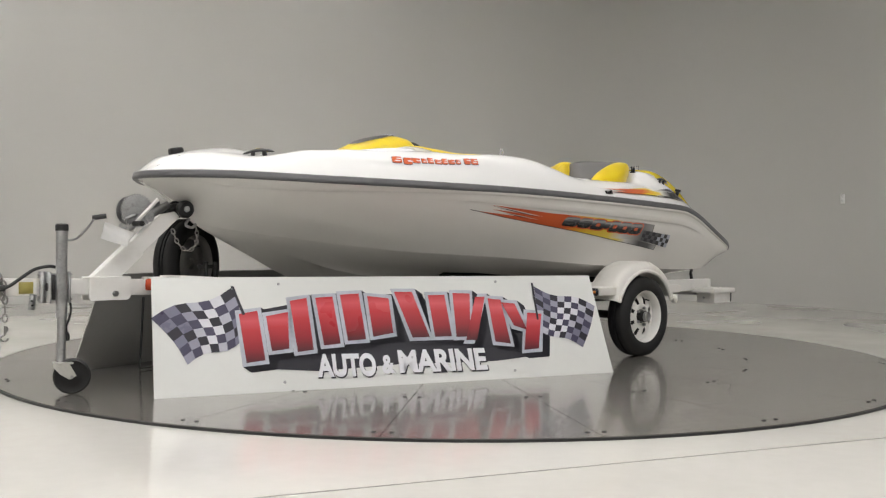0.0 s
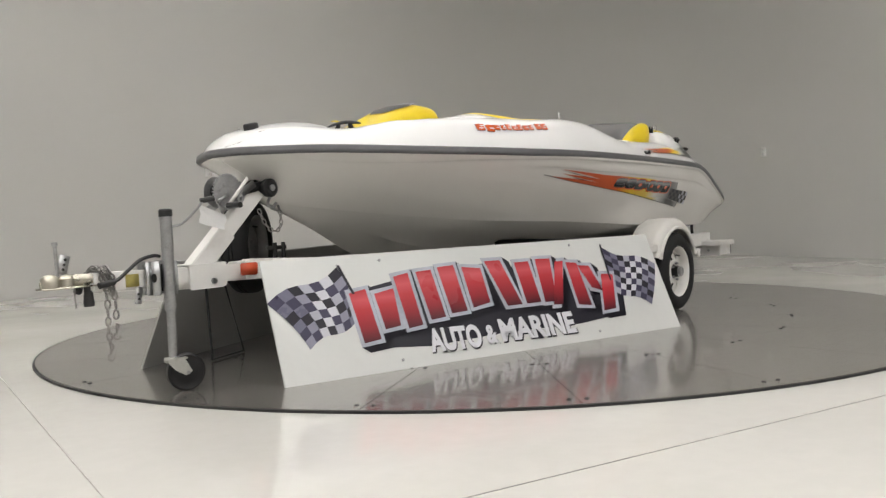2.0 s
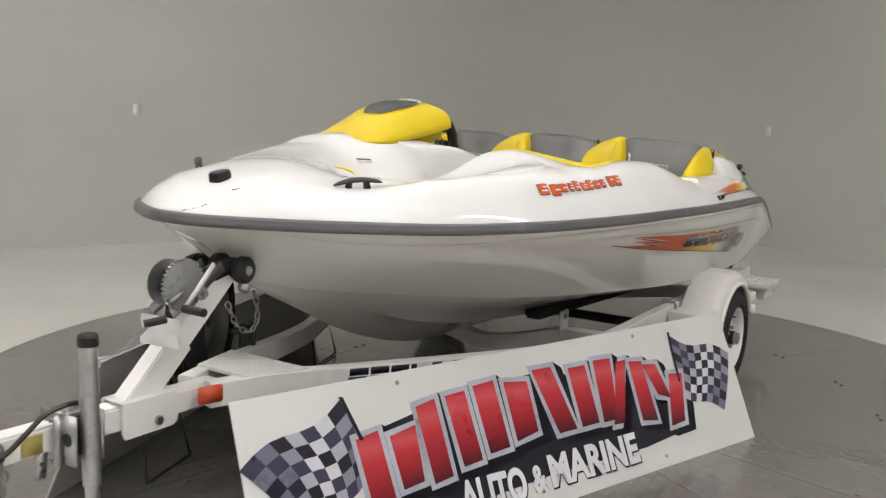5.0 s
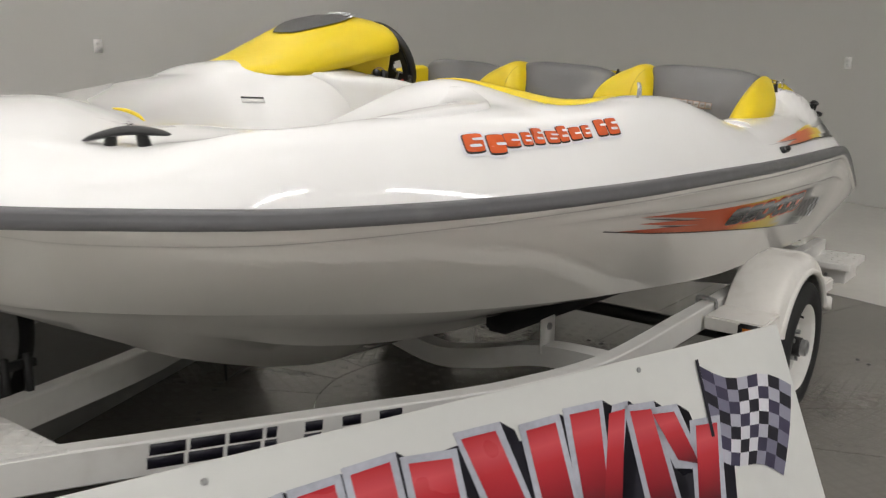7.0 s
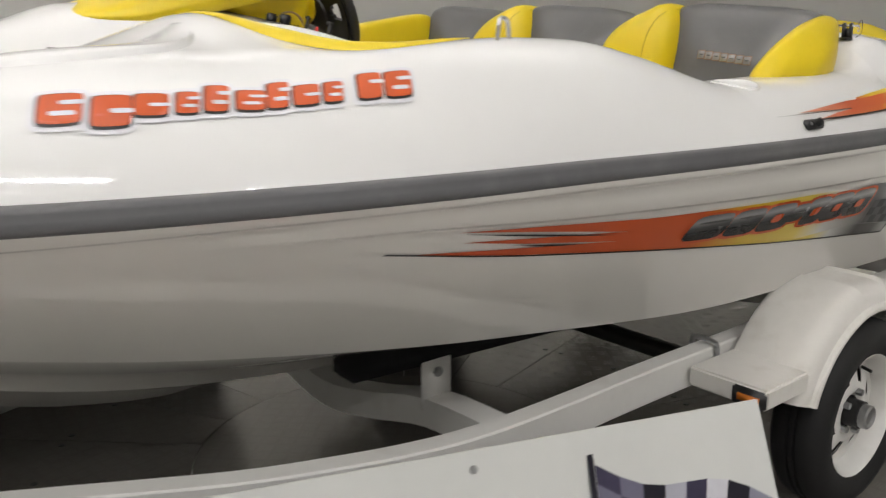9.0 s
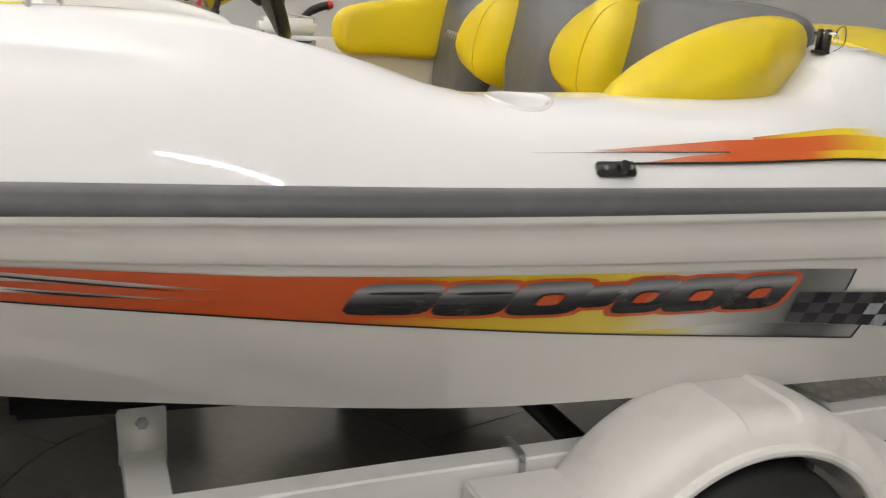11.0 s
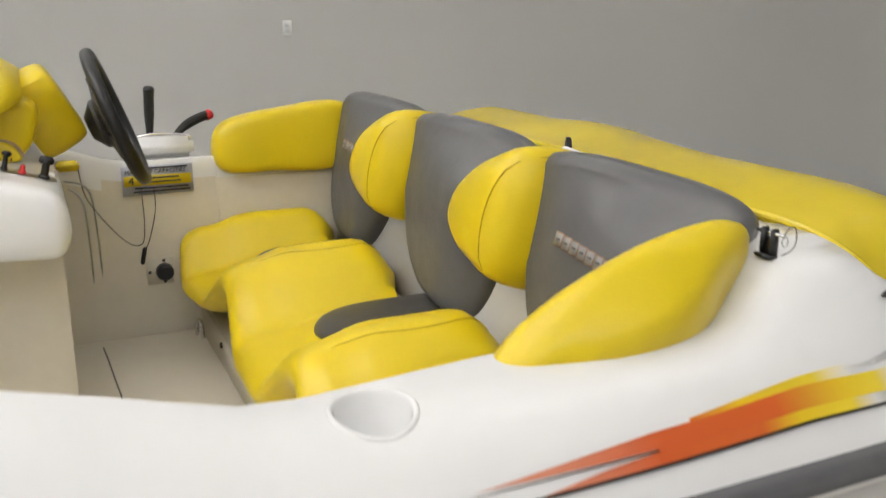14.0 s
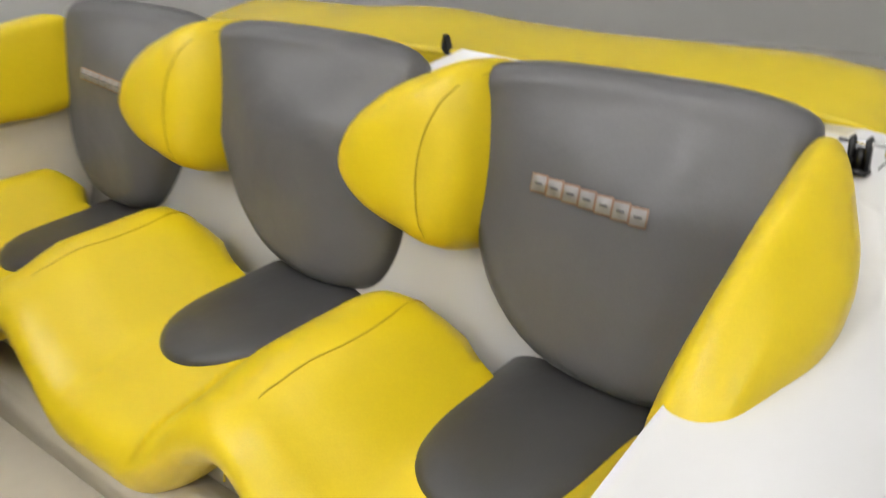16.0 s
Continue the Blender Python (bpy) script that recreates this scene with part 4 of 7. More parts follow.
for k in range(6):
    x = -0.19 + 0.012 * k * 0.3
    y = 0.50 + 0.026 * k
    y0, y1, zt, zl = H_Y0(x), H_Y1(x), H_TOP(x), H_LOW(x)
    c = min(0.99, abs((y - (y0 + y1) / 2) / ((y1 - y0) / 2))) ** (1 / 0.72)
    part("patch_mark", box((0.030, 0.018, 0.003), (x, y, zl + (zt - zl) * math.sqrt(1 - c * c) ** 0.85 + 0.010), 0.001, (0, -18, 12)), INKW, helm, "pale printed mark")
# skirt of the hood with a small vent, facing the cockpit
part("hood_skirt", cushion(outline_of([(-0.17, 0.02), (-0.12, -0.035), (0.0, -0.050), (0.09, -0.040), (0.125, 0.03), (0.10, 0.09), (-0.14, 0.07)], 5), (-0.12, 0.545, 1.325), (1, 0, -0.12), (0, 0, 1), 0.085, PAD_STEPS), YEL, boat, "yellow skirt under the hood")
vent = part("vent", cushion(outline_of([(-0.044, -0.004), (0.0, -0.010), (0.044, -0.004), (0.036, 0.022), (0.0, 0.036), (-0.036, 0.022)], 4), (-0.080, 0.470, 1.275), (1, 0, -0.12), (0, 0.15, 1), 0.020), YEL, boat, "small yellow half-round vent")
part("vent_rim", tube([Vector((-0.080, 0.460, 1.275)) + Vector((0.047 * math.cos(radians(q)), 0, 0.040 * math.sin(radians(q)))) for q in range(0, 181, 15)], 0.004, 6), BRONZE, vent, "brownish rim")
for k in range(5):
    part("vent_slot", box((0.0025, 0.003, 0.007), (-0.100 + 0.011 * k, 0.4492, 1.2775 - 0.0012 * k), 0), BLACK, vent)
# steering column housing and instrument
part("column_cover", cushion(outline_of([(-0.105, 0.09), (-0.075, -0.02), (-0.030, -0.085), (0.030, -0.085), (0.085, -0.01), (0.105, 0.09), (0.0, 0.12)], 5), (-0.02, 0.645, 1.315), (0, 1, 0), (-0.55, 0, 1), 0.115, PAD_STEPS), YEL, boat, "yellow moulded steering column cover")
part("gauge", lathe([(0, 0.062), (0.012, 0.062), (0.016, 0.055), (0.012, 0.05), (0.012, 0)], (0.060, 0.66, 1.36), (1, 0, 0.5), 28), BLACK, boat, "round black gauge")
# switch strip along the edge of the console
strip = []
for k in range(13):
    x = -0.24 + 0.27 * k / 12
    strip.append([(x, y, deck_z(x, y) + 0.0025) for y in (0.362, 0.374, 0.386, 0.398)])
panel = part("switch_panel", grid(strip), GALV, boat, "brushed metal switch strip")
for x, mt, nm, w, h in ((-0.185, BLACK, "switch", 0.030, 0.026), (-0.140, BLACK, "switch", 0.032, 0.030), (-0.072, BLACK, "toggle", 0.013, 0.036), (-0.038, REDP, "button", 0.014, 0.022), (0.004, BLACK, "ignition_key", 0.020, 0.040)):
    z = deck_z(x, 0.38)
    if nm == "switch":
        part(nm, box((w, 0.020, h), (x, 0.38, z + h * 0.45), 0.004, (0, 10, 0)), mt, panel)
    else:
        sw = part(nm, lathe([(-0.004, w * 0.62), (0.006, w * 0.6), (0.010, w * 0.42), (h * 0.8, w * 0.40), (h, w * 0.25), (h, 0)], (x, 0.38, z), (0.25, -0.1, 1), 14), mt, panel)
        if nm != "button":
            part("tab", box((w * 1.5, 0.008, w * 0.9), (x + 0.010, 0.379, z + h), 0.003, (0, 14, 0)), mt, sw)

# steering wheel: rim, spoked hub
sw_c, sw_n = Vector((0.190, 0.665, 1.327)), Vector((0.93, -0.10, 0.34)).normalized()
su = sw_n.cross(Vector((0, 1, 0))).normalized()
sv = sw_n.cross(su)
wheel = part("steering_wheel", tube([sw_c + 0.165 * (math.cos(a) * su + math.sin(a) * sv) for a in np.linspace(0, 2 * math.pi, 40, endpoint=False)], 0.0165, 12, closed=True), BLACK, boat, "black padded steering wheel")
spoke = bmesh.new()
se1 = (Vector((0, 1, 0)) - sw_n * sw_n.y).normalized()
se2 = sw_n.cross(se1)


def spoke_pt(r, deg):
    return sw_c + (math.cos(radians(deg)) * se1 + math.sin(radians(deg)) * se2) * r - sw_n * (0.030 * max(0.0, 1 - r / 0.14) + 0.006)


for mid, half in ((0, 52), (180, 52), (270, 46)):       # wide spokes, each with a round hole
    for i in range(12):
        for j in range(16):
            r0, r1 = 0.04 + 0.117 * i / 12, 0.04 + 0.117 * (i + 1) / 12
            g0, g1 = mid + half * (j / 8 - 1), mid + half * ((j + 1) / 8 - 1)
            if (spoke_pt((r0 + r1) / 2, (g0 + g1) / 2) - spoke_pt(0.108, mid)).length > 0.026:
                spoke.faces.new([spoke.verts.new(spoke_pt(r, g)) for r, g in ((r0, g0), (r1, g0), (r1, g1), (r0, g1))])
weld(spoke)
bmesh.ops.solidify(spoke, geom=spoke.faces[:], thickness=0.014)
part("spokes", spoke, BLACK, wheel)
part("hub_pad", lathe([(-0.07, 0.03), (-0.045, 0.062), (-0.02, 0.066), (-0.008, 0.055), (-0.006, 0)], sw_c, sw_n, 24), BLACK, wheel)
part("hub_badge", lathe([(-0.008, 0.028), (-0.003, 0.026), (-0.003, 0)], sw_c, sw_n, 20), YEL, wheel, "round yellow badge")

# throttle box on the starboard coaming
tbox = part("throttle_box", box((0.19, 0.13, 0.06), (0.34, 1.085, 1.185), 0.015), GEL, boat, "white control box with two black levers")
for base, top, mt in (((0.318, 1.10, 1.205), (0.322, 1.075, 1.350), BLACK), ((0.390, 1.11, 1.205), (0.505, 1.155, 1.262), REDP)):
    b3, t3 = Vector(base), Vector(top)
    lev = part("lever", tube(bend([b3, b3.lerp(t3, 0.35) + Vector((0, 0, 0.012)), b3.lerp(t3, 0.75) + Vector((0, 0, 0.008)), t3]), lambda g: 0.009 + 0.006 * min(1, g * 2.5), 10), BLACK, tbox)
    part("knob", lathe([(-0.012, 0.0155), (0.006, 0.0165), (0.012, 0.012), (0.014, 0)], t3, t3 - b3, 16), mt, lev)
part("lever_guide", tube(bend([(0.26, 1.055, 1.215), (0.32, 1.055, 1.225), (0.40, 1.055, 1.220), (0.43, 1.055, 1.212)]), 0.004), CHROME, tbox)

# capacity plate on the starboard cockpit side
cap = part("capacity_plate", box((0.20, 0.004, 0.085), (0.315, 0.9670, 1.105), 0.001), INKS, boat, "metallic capacity plate with a yellow band")
part("plate_band", box((0.19, 0.002, 0.030), (0.315, 0.9640, 1.105), 0), YEL_GEL, cap, "yellow band with black print")
tm = text_mesh("MAXIMUM CAPACITIES", 0.0165, 0.0004)
tm.transform(pose(0.224, 0.9625, 1.1255, 90, 0, 0))
link("plate_text", tm, BLACK, cap, "black printed words", smooth=False)
tm = text_mesh("4", 0.034, 0.0004)
tm.transform(pose(0.232, 0.9625, 1.094, 90, 0, 0))
link("plate_text", tm, BLACK, cap, smooth=False)
for z, w in ((1.141, 0.15), (1.112, 0.10), (1.100, 0.11), (1.083, 0.15), (1.073, 0.16)):
    part("plate_line", box((w, 0.0012, 0.0045), (0.325, 0.9628, z), 0), DARKST, cap)

# starboard cockpit side: lanyard, drain fitting, hatch lines, engine cut-off box
part("lanyard", tube(bend([(0.10, 0.9600, 1.16), (0.12, 0.9580, 1.06), (0.20, 0.914, 0.95), (0.25, 0.914, 0.93), (0.262, 0.914, 0.99), (0.265, 0.9570, 1.085)]), 0.0014, 6), DARKST, boat, "thin dark lanyard cord")
part("lanyard", tube(bend([(0.30, 0.9570, 1.085), (0.30, 0.9560, 1.02), (0.275, 0.913, 0.95), (0.258, 0.913, 0.91)]), 0.0014, 6), DARKST, boat, "thin dark lanyard cord")
part("lanyard_clip", box((0.012, 0.012, 0.055), (0.256, 0.9500, 0.885), 0.004, (0, 12, 0)), BLACK, boat)
part("cutoff_switch", box((0.06, 0.03, 0.028), (0.075, 0.9470, 1.165), 0.006), YEL_GEL, boat, "small yellow engine cut-off switch")
part("liner_groove", tube(bend([(0.06, 0.9620, 1.12), (0.115, 0.9620, 1.10), (0.135, 0.9620, 1.02), (0.14, 0.9620, 0.70)]), 0.0028, 6), GALV, boat)
part("liner_groove", tube(bend([(0.07, 0.9610, 1.10), (0.10, 0.9610, 1.07), (0.112, 0.9610, 1.0), (0.115, 0.9610, 0.70)]), 0.0028, 6), GALV, boat)
sock = part("power_socket", box((0.08, 0.006, 0.08), (0.30, 0.9600, 0.83), 0.002), LINER, boat, "white plate with a black capped socket")
part("socket_cap", lathe([(0, 0.026), (0.018, 0.025), (0.024, 0.018), (0.024, 0)], (0.312, 0.9560, 0.83), (0, -1, 0), 20), BLACK, sock)
for dx, dz in ((-0.03, 0), (0.012, 0.033), (0.012, -0.033)):
    part("screw", lathe([(0, 0.005), (0.003, 0.004), (0.003, 0)], (0.30 + dx, 0.9560, 0.83 + dz), (0, -1, 0), 8), DARKST, sock)
part("floor_loop", tube(bend([(0.385, 0.90, 0.63), (0.385, 0.895, 0.67), (0.39, 0.88, 0.69), (0.395, 0.865, 0.67), (0.395, 0.86, 0.63)]), 0.006), CHROME, boat, "small chrome loop by the cockpit floor")
part("floor_edge", beam((0.395, -0.68, 0.626), (0.395, 0.88, 0.626), 0.012, 0.012, 0.003), LINER, boat)
part("floor_seam", tube([(0.118, 0.90, 0.6375), (0.122, 0.80, 0.6375), (0.127, 0.60, 0.6375), (0.131, 0.488, 0.6375), (0.128, 0.30, 0.6375)], 0.0019, 6), DARKST, boat, "dark seam in the cockpit floor")

part("bench_riser", box((0.085, 1.60, 0.115), (0.4475, 0.13, 0.6825), 0.008), LINER, boat, "white moulded riser under the bench")
part("floor_button", lathe([(0, 0.009), (0.006, 0.008), (0.008, 0)], (0.406, 0.62, 0.700), (-1, 0, 0.1), 12), BLACK, boat, "small black button on the bench riser")

# ---- seats ----
# bench: three hollowed seat cushions side by side, with scalloped, rolled fronts
SEATS = ((0.455, 0.975, 0.785), (-0.165, 0.455, 0.725), (-0.73, -0.165, 0.73))


def seat_z(e, x):
    """Top of the bench: e = 1 on the ridges beside a seat, 0 in its middle; x runs aft."""
    t = max(0.0, min(1.0, (e - 0.34) / 0.66))
    r = math.sin(math.pi / 2 * t) ** 1.3
    valley = 0.884 - 0.030 * ease_in(0.62, 0.40, x)
    ridge = 1.006 - 0.030 * ease_in(0.56, 0.44, x) - 0.12 * max(0.0, (x - 0.725) / 0.115) ** 2.4
    return valley + (max(ridge, valley) - valley) * r


def bench_at(y):
    """The seat that y lies in, and how far out from its middle."""
    for y0, y1, tongue in SEATS:
        if y0 <= y <= y1:
            return y0, y1, tongue, abs(2 * (y - y0) / (y1 - y0) - 1)


bench_rows = []
for y in [-0.73 + 1.705 * i / 150 for i in range(151)]:
    y0, y1, tongue, e = bench_at(max(-0.73, min(0.975, y)))
    edge = 0.0                                # soft outer ends of the bench
    if y > 0.905:
        edge = 1 - math.sqrt(max(0.0, 1 - ((y - 0.905) / 0.0701) ** 2))
    elif y < -0.66:
        edge = 1 - math.sqrt(max(0.0, 1 - ((-0.66 - y) / 0.0701) ** 2))
    r = ease_in(0.25, 1.0, e)
    front = 0.362 + 0.024 * r + edge * 0.05 - 0.026 * ease_in(0.55, 0.80, y)
    low = tongue + (0.872 - tongue) * r
    rx = 0.105 - 0.030 * r
    back = 0.84 - 0.055 * ease_in(0.96, 0.50, e)      # the ridges reach furthest back
    prof2 = []
    for k in range(15):                       # from the back along the top
        x = back - (back - front - rx) * k / 14
        prof2.append((x, y, seat_z(e, x) - edge * 0.06))
    zt = prof2[-1][2]
    for k in range(1, 17):                    # round the nose and under
        a = radians(90 + k * 11.25)
        prof2.append((front + rx + rx * math.cos(a), y, (zt + low) / 2 + (zt - low) / 2 * math.sin(a)))
    prof2.append((0.62, y, low + 0.01))
    prof2.append((back, y, low + 0.01))
    bench_rows.append(prof2)
sb = grid(bench_rows, close_v=True)
sb.verts.ensure_lookup_table()
m = len(bench_rows[0])
sb.faces.new([sb.verts[i] for i in range(m)])
sb.faces.new([sb.verts[len(sb.verts) - 1 - i] for i in range(m)])
bench = part("bench_cushion", sb, YEL, boat, "glossy yellow vinyl bench cushion with three hollowed seats", sharp=75)
for y0, y1, tongue in SEATS:                  # dark insert in each hollow
    yc, hw = (y0 + y1) / 2 + (0.030 if y0 > 0.4 else 0.006), 0.142
    irows = []
    for i in range(29):
        gx = math.sin(math.pi / 2 * i / 28)
        x = 0.885 - 0.352 * gx
        wd = hw * (1 - 0.06 * gx) * (1 if gx < 0.40 else max(0.0, 1 - ((gx - 0.40) / 0.60) ** 2.6) ** 0.5)
        row = []
        for k in range(17):
            a = math.sin(math.pi / 2 * (-1 + 2 * k / 16))
            y = yc + a * max(wd, 0.003)
            puff = 0.034 * (max(0.0, 1 - a ** 4) ** 0.5) * math.sqrt(max(0.0, 1 - gx ** 8))
            row.append((x, y, 0.873 + puff))
        irows.append(row)
    part("seat_insert", grid(irows), INSERTV, bench, "dark grey vinyl insert", sharp=80)
    if y0 > -0.5:
        seam = []
        for k in range(13):
            x = 0.80 - 0.33 * k / 12
            ys = y0 - 0.020 - 0.020 * math.sin(math.pi * k / 12)
            e = bench_at(ys)[3]
            seam.append((x, ys, seat_z(e, x) + 0.0002))
        part("seat_seam", tube(bend(seam + [(0.430, y0 - 0.022, 0.957), (0.399, y0 - 0.022, 0.918), (0.391, y0 - 0.020, 0.885)], 3), 0.0016, 6), STITCH, bench, "stitched seam")
part("seat_base", box((0.36, 1.61, 0.13), (0.66, 0.13, 0.80), 0.012), LINER, boat, "white moulded bench base")
part("seat_bulkhead", box((0.03, 1.70, 0.50), (0.905, 0.13, 1.00), 0.01, (0, 18, 0)), GEL, boat, "white moulded bulkhead behind the backrests")

# backrests: shield-shaped grey pads with a yellow bolster on the inboard side


ROUND_STEPS = ((0, 0.96), (0.28, 1.0), (0.52, 0.985), (0.68, 0.95), (0.80, 0.895), (0.89, 0.81), (0.95, 0.69), (0.985, 0.53), (1.0, 0.34), (1.006, 0.15))


def reach(outline, cu, cv, du, dv):
    """How far the outline lies from its middle in a direction."""
    ang = math.atan2(dv, du)
    best = min(outline, key=lambda p: abs(math.remainder(math.atan2(p[1] - cv, p[0] - cu) - ang, 2 * math.pi)))
    return math.hypot(best[0] - cu, best[1] - cv)


def lift_at(steps, k):
    """Height of a stuffed pad at k of the way out to its edge."""
    for (h1, k1), (h0, k0) in zip(steps[::-1], steps[-2::-1]):
        if k <= k0:
            return h1 + (h0 - h1) * max(0.0, (k - k1)) / max(1e-6, k0 - k1)
    return steps[1][0]


def backrest(y0, y1, tip, bolster, logo):
    w = y1 - y0
    yc = (y0 + y1) / 2
    base, up, across = Vector((0.905, yc, 0.915)), Vector((0.13, 0, 0.40)).normalized(), Vector((0, -1, 0))
    nrm = across.cross(up)
    half = [(0.0, 0.42), (0.30, 0.416), (0.475, 0.395), (0.50, 0.345), (0.50, 0.25), (0.480, 0.15), (0.43, 0.06), (0.28, -0.012), (0.0, -0.032)]
    shift = lambda b: (yc - tip) * max(0.0, 1 - b / 0.36) ** 1.3
    out = outline_of([(a * w * (1 - 0.16 * max(0.0, 1 - b / 0.25)) + shift(b), b) for a, b in half[::-1]] + [(-a * w + shift(b), b) for a, b in half[1:-1]], 4)

    def thick(b, a=0.0):
        t = 0.098 + 0.062 * max(0, b) / 0.42 - (0.010 + 0.054 * ease_in(-0.35, 0.25, a / w)) * ease_in(0.22, 0.42, b)     # rolled top and outer flank
        return t * (1 - 0.32 * ease_in(0.16, 0.50, a / w))
    bm = cushion(out, base, across, up, 1.0, [(h, k) for h, k in PAD_STEPS[:6]] + [(1.0 + 0.035 * (1 - ease_in(0.4, 0.84, 0.85 - 0.04 * k)), 0.85 - 0.04 * k) for k in range(21)])
    for vv in bm.verts:                          # thicker towards the top
        rel = vv.co - base
        h, b, a = rel.dot(nrm), rel.dot(up), rel.dot(across)
        vv.co += nrm * (h * thick(b, a) - h)
    pad = part("backrest", bm, GREYV, boat, "dark grey vinyl backrest pad", sharp=80)
    if bolster:
        a, b = bolster
        bw = b - a
        bo = outline_of([(0.03, -0.020), (-bw * 0.40, -0.015), (-bw * 0.82, 0.008), (-bw * 1.10, 0.048), (-bw * 1.15, 0.092), (-bw * 1.01, 0.150), (-bw * 0.70, 0.202), (-bw * 0.26, 0.244), (0.03, 0.258), (0.06, 0.12)], 5)
        bat, bu, bv = Vector((0.945, a, 1.062)), across, Vector((0.20, 0, 0.9)).normalized()
        part("bolster", cushion(bo, bat, bu, bv, 0.200, ROUND_STEPS), YEL, pad, "glossy yellow vinyl bolster", sharp=80)
        cu, cv = sum(p[0] for p in bo) / len(bo), sum(p[1] for p in bo) / len(bo)
        seam = []
        for k in range(13):
            h = 0.000 + 0.246 * k / 12
            off = -0.002 - 0.014 * math.sin(math.pi * k / 12) + 0.036 * (k / 12) ** 3
            du, dv = off - cu, h - cv
            far = max(math.hypot(du, dv) / max(1e-6, reach(bo, cu, cv, du, dv)), 0.0)
            q = lift_at(ROUND_STEPS, min(far, 0.98))
            seam.append(bat + bu * off + bv * h + bu.cross(bv) * (0.200 * q + 0.001))
        part("bolster_seam", tube(seam, 0.0015, 6), STITCH, pad, "stitched seam")
    if logo:
        for k in range(7):
            a, b = -0.080 + k * 0.0262, 0.248 - 0.0022 * k
            p = base + across * a + up * b + nrm * (thick(b, a) * 1.036 + 0.0006)
            q = Matrix((across, up, nrm)).transposed().to_4x4()
            q.translation = p
            for sz, off, mt in (((0.0262, 0.027, 0.0012), 0, ORANGE_DULL), ((0.0225, 0.022, 0.0012), 0.0006, LOGO_PALE), ((0.0120, 0.004, 0.0012), 0.0012, GREYV)):
                lb = box(sz, (0, 0, off), 0)
                bmesh.ops.transform(lb, matrix=q, verts=lb.verts)
                part("logo_mark", lb, mt, pad, "pale printed mark")
    return pad


backrest(0.57, 0.985, 0.775, None, True)
backrest(-0.024, 0.440, 0.116, (0.422, 0.612), False)
backrest(-0.69, -0.196, -0.50, (-0.214, -0.024), True)


T, A, B = Vector((0.515, -0.735, 1.145)), Vector((0.985, -0.722, 1.278)), Vector((0.80, -0.850, 1.180))
au = (A - T).normalized()
an = au.cross(B - T).normalized()
if an.z < 0:
    an = -an
av = au.cross(an)
if av.dot(B - T) < 0:
    av = -av
wedge = [(-0.038, 0.020), (0.02, -0.016), (0.20, -0.0275), (0.36, -0.035), (0.455, -0.036), (0.486, -0.018), (0.452, 0.010), (0.376, 0.048), (0.310, 0.080), (0.24, 0.096), (0.15, 0.094), (0.06, 0.074), (-0.022, 0.054)]
side = 1 if au.cross(av).dot(an) > 0 else -1
if side < 0:
    wedge = wedge[::-1]
part("arm_cushion", cushion(outline_of(wedge, 5), T - an * 0.072, au, av, 0.112 * side, ROUND_STEPS, lambda a, b: side * 0.042 * math.sin(math.pi * max(0.0, min(1.0, a / 0.47))) * ease_in(0.085, -0.02, b)), YEL, boat, "long glossy yellow wedge-shaped arm cushion", sharp=80)
part("arm_cushion", cushion(outline_of([(0.02, 0.0), (0.18, -0.008), (0.36, -0.01), (0.42, 0.08), (0.40, 0.195), (0.2, 0.185), (0.03, 0.150), (-0.01, 0.07)], 5),
                            (0.49, 1.035, 1.105), (1, 0, 0), (0, 0.10, 1), 0.10, PAD_STEPS), YEL, boat, "yellow arm cushion against the side", sharp=80)

# ---- engine hatch and stern ----
hrows2 = []
for i in range(31):
    x = HATCH_X + 0.69 * (i / 30) ** 1.4
    row = []
    for k in range(41):
        a = math.sin(math.pi / 2 * (-1 + k / 20))
        y = YC + a * hatch_half(x)
        row.append((x, y, hatch_z(x, y)))
    hrows2.append(row)
hbm = grid(hrows2)
er = [e for e in hbm.edges if len(e.link_faces) == 1]
ex = bmesh.ops.extrude_edge_only(hbm, edges=er)
for v in ex["geom"]:
    if isinstance(v, bmesh.types.BMVert):
        v.co.z -= 0.06
        v.co.x += 0.006 if v.co.x < 1.4 else -0.006
        v.co.y += 0.004 if v.co.y < YC else -0.004
hatch = part("engine_hatch", hbm, YEL_GEL, boat, "large yellow domed engine hatch", sharp=50)
lip = [Vector(r[0]) for r in reversed(hrows2) if r[0][0] < 1.30] + [Vector(p) for p in hrows2[0][1:]]
part("hatch_lip", tube([p + Vector((0, 0, -0.001)) for p in bend(lip, 2)], 0.0075, 8), YEL_GEL, hatch, "raised rounded lip of the hatch")


def cleat(at, d, n, k=1.0, foot=0.012):
    """A black horned deck cleat along d, k times its full size."""
    d, n, at = Vector(d).normalized(), Vector(n).normalized(), Vector(at)
    across = d.cross(n)
    rows = []
    for i in range(17):
        a = -1 + i / 8
        w = 0.003 + 0.0125 * (1 - a * a) ** 0.55
        c = at + d * 0.086 * k * a + n * k * (0.030 - 0.014 * abs(a) ** 1.7)
        rows.append([c + across * w * k * math.cos(q) + n * 0.62 * w * k * math.sin(q) for q in np.linspace(0, 2 * math.pi, 12, endpoint=False)])
    bm = grid(rows, close_v=True)
    for s in (-0.032, 0.032):
        rod(at + d * s * 1.1 * k - n * foot, at + d * s * 0.9 * k + n * 0.026 * k, 0.015 * k, 0.011 * k, 12, bm)
    return part("cleat", bm, BLACK, boat, "black horned mooring cleat")


def on_deck(x, y, up=0.0):
    return Vector((x, y, deck_z(x, y) + up))


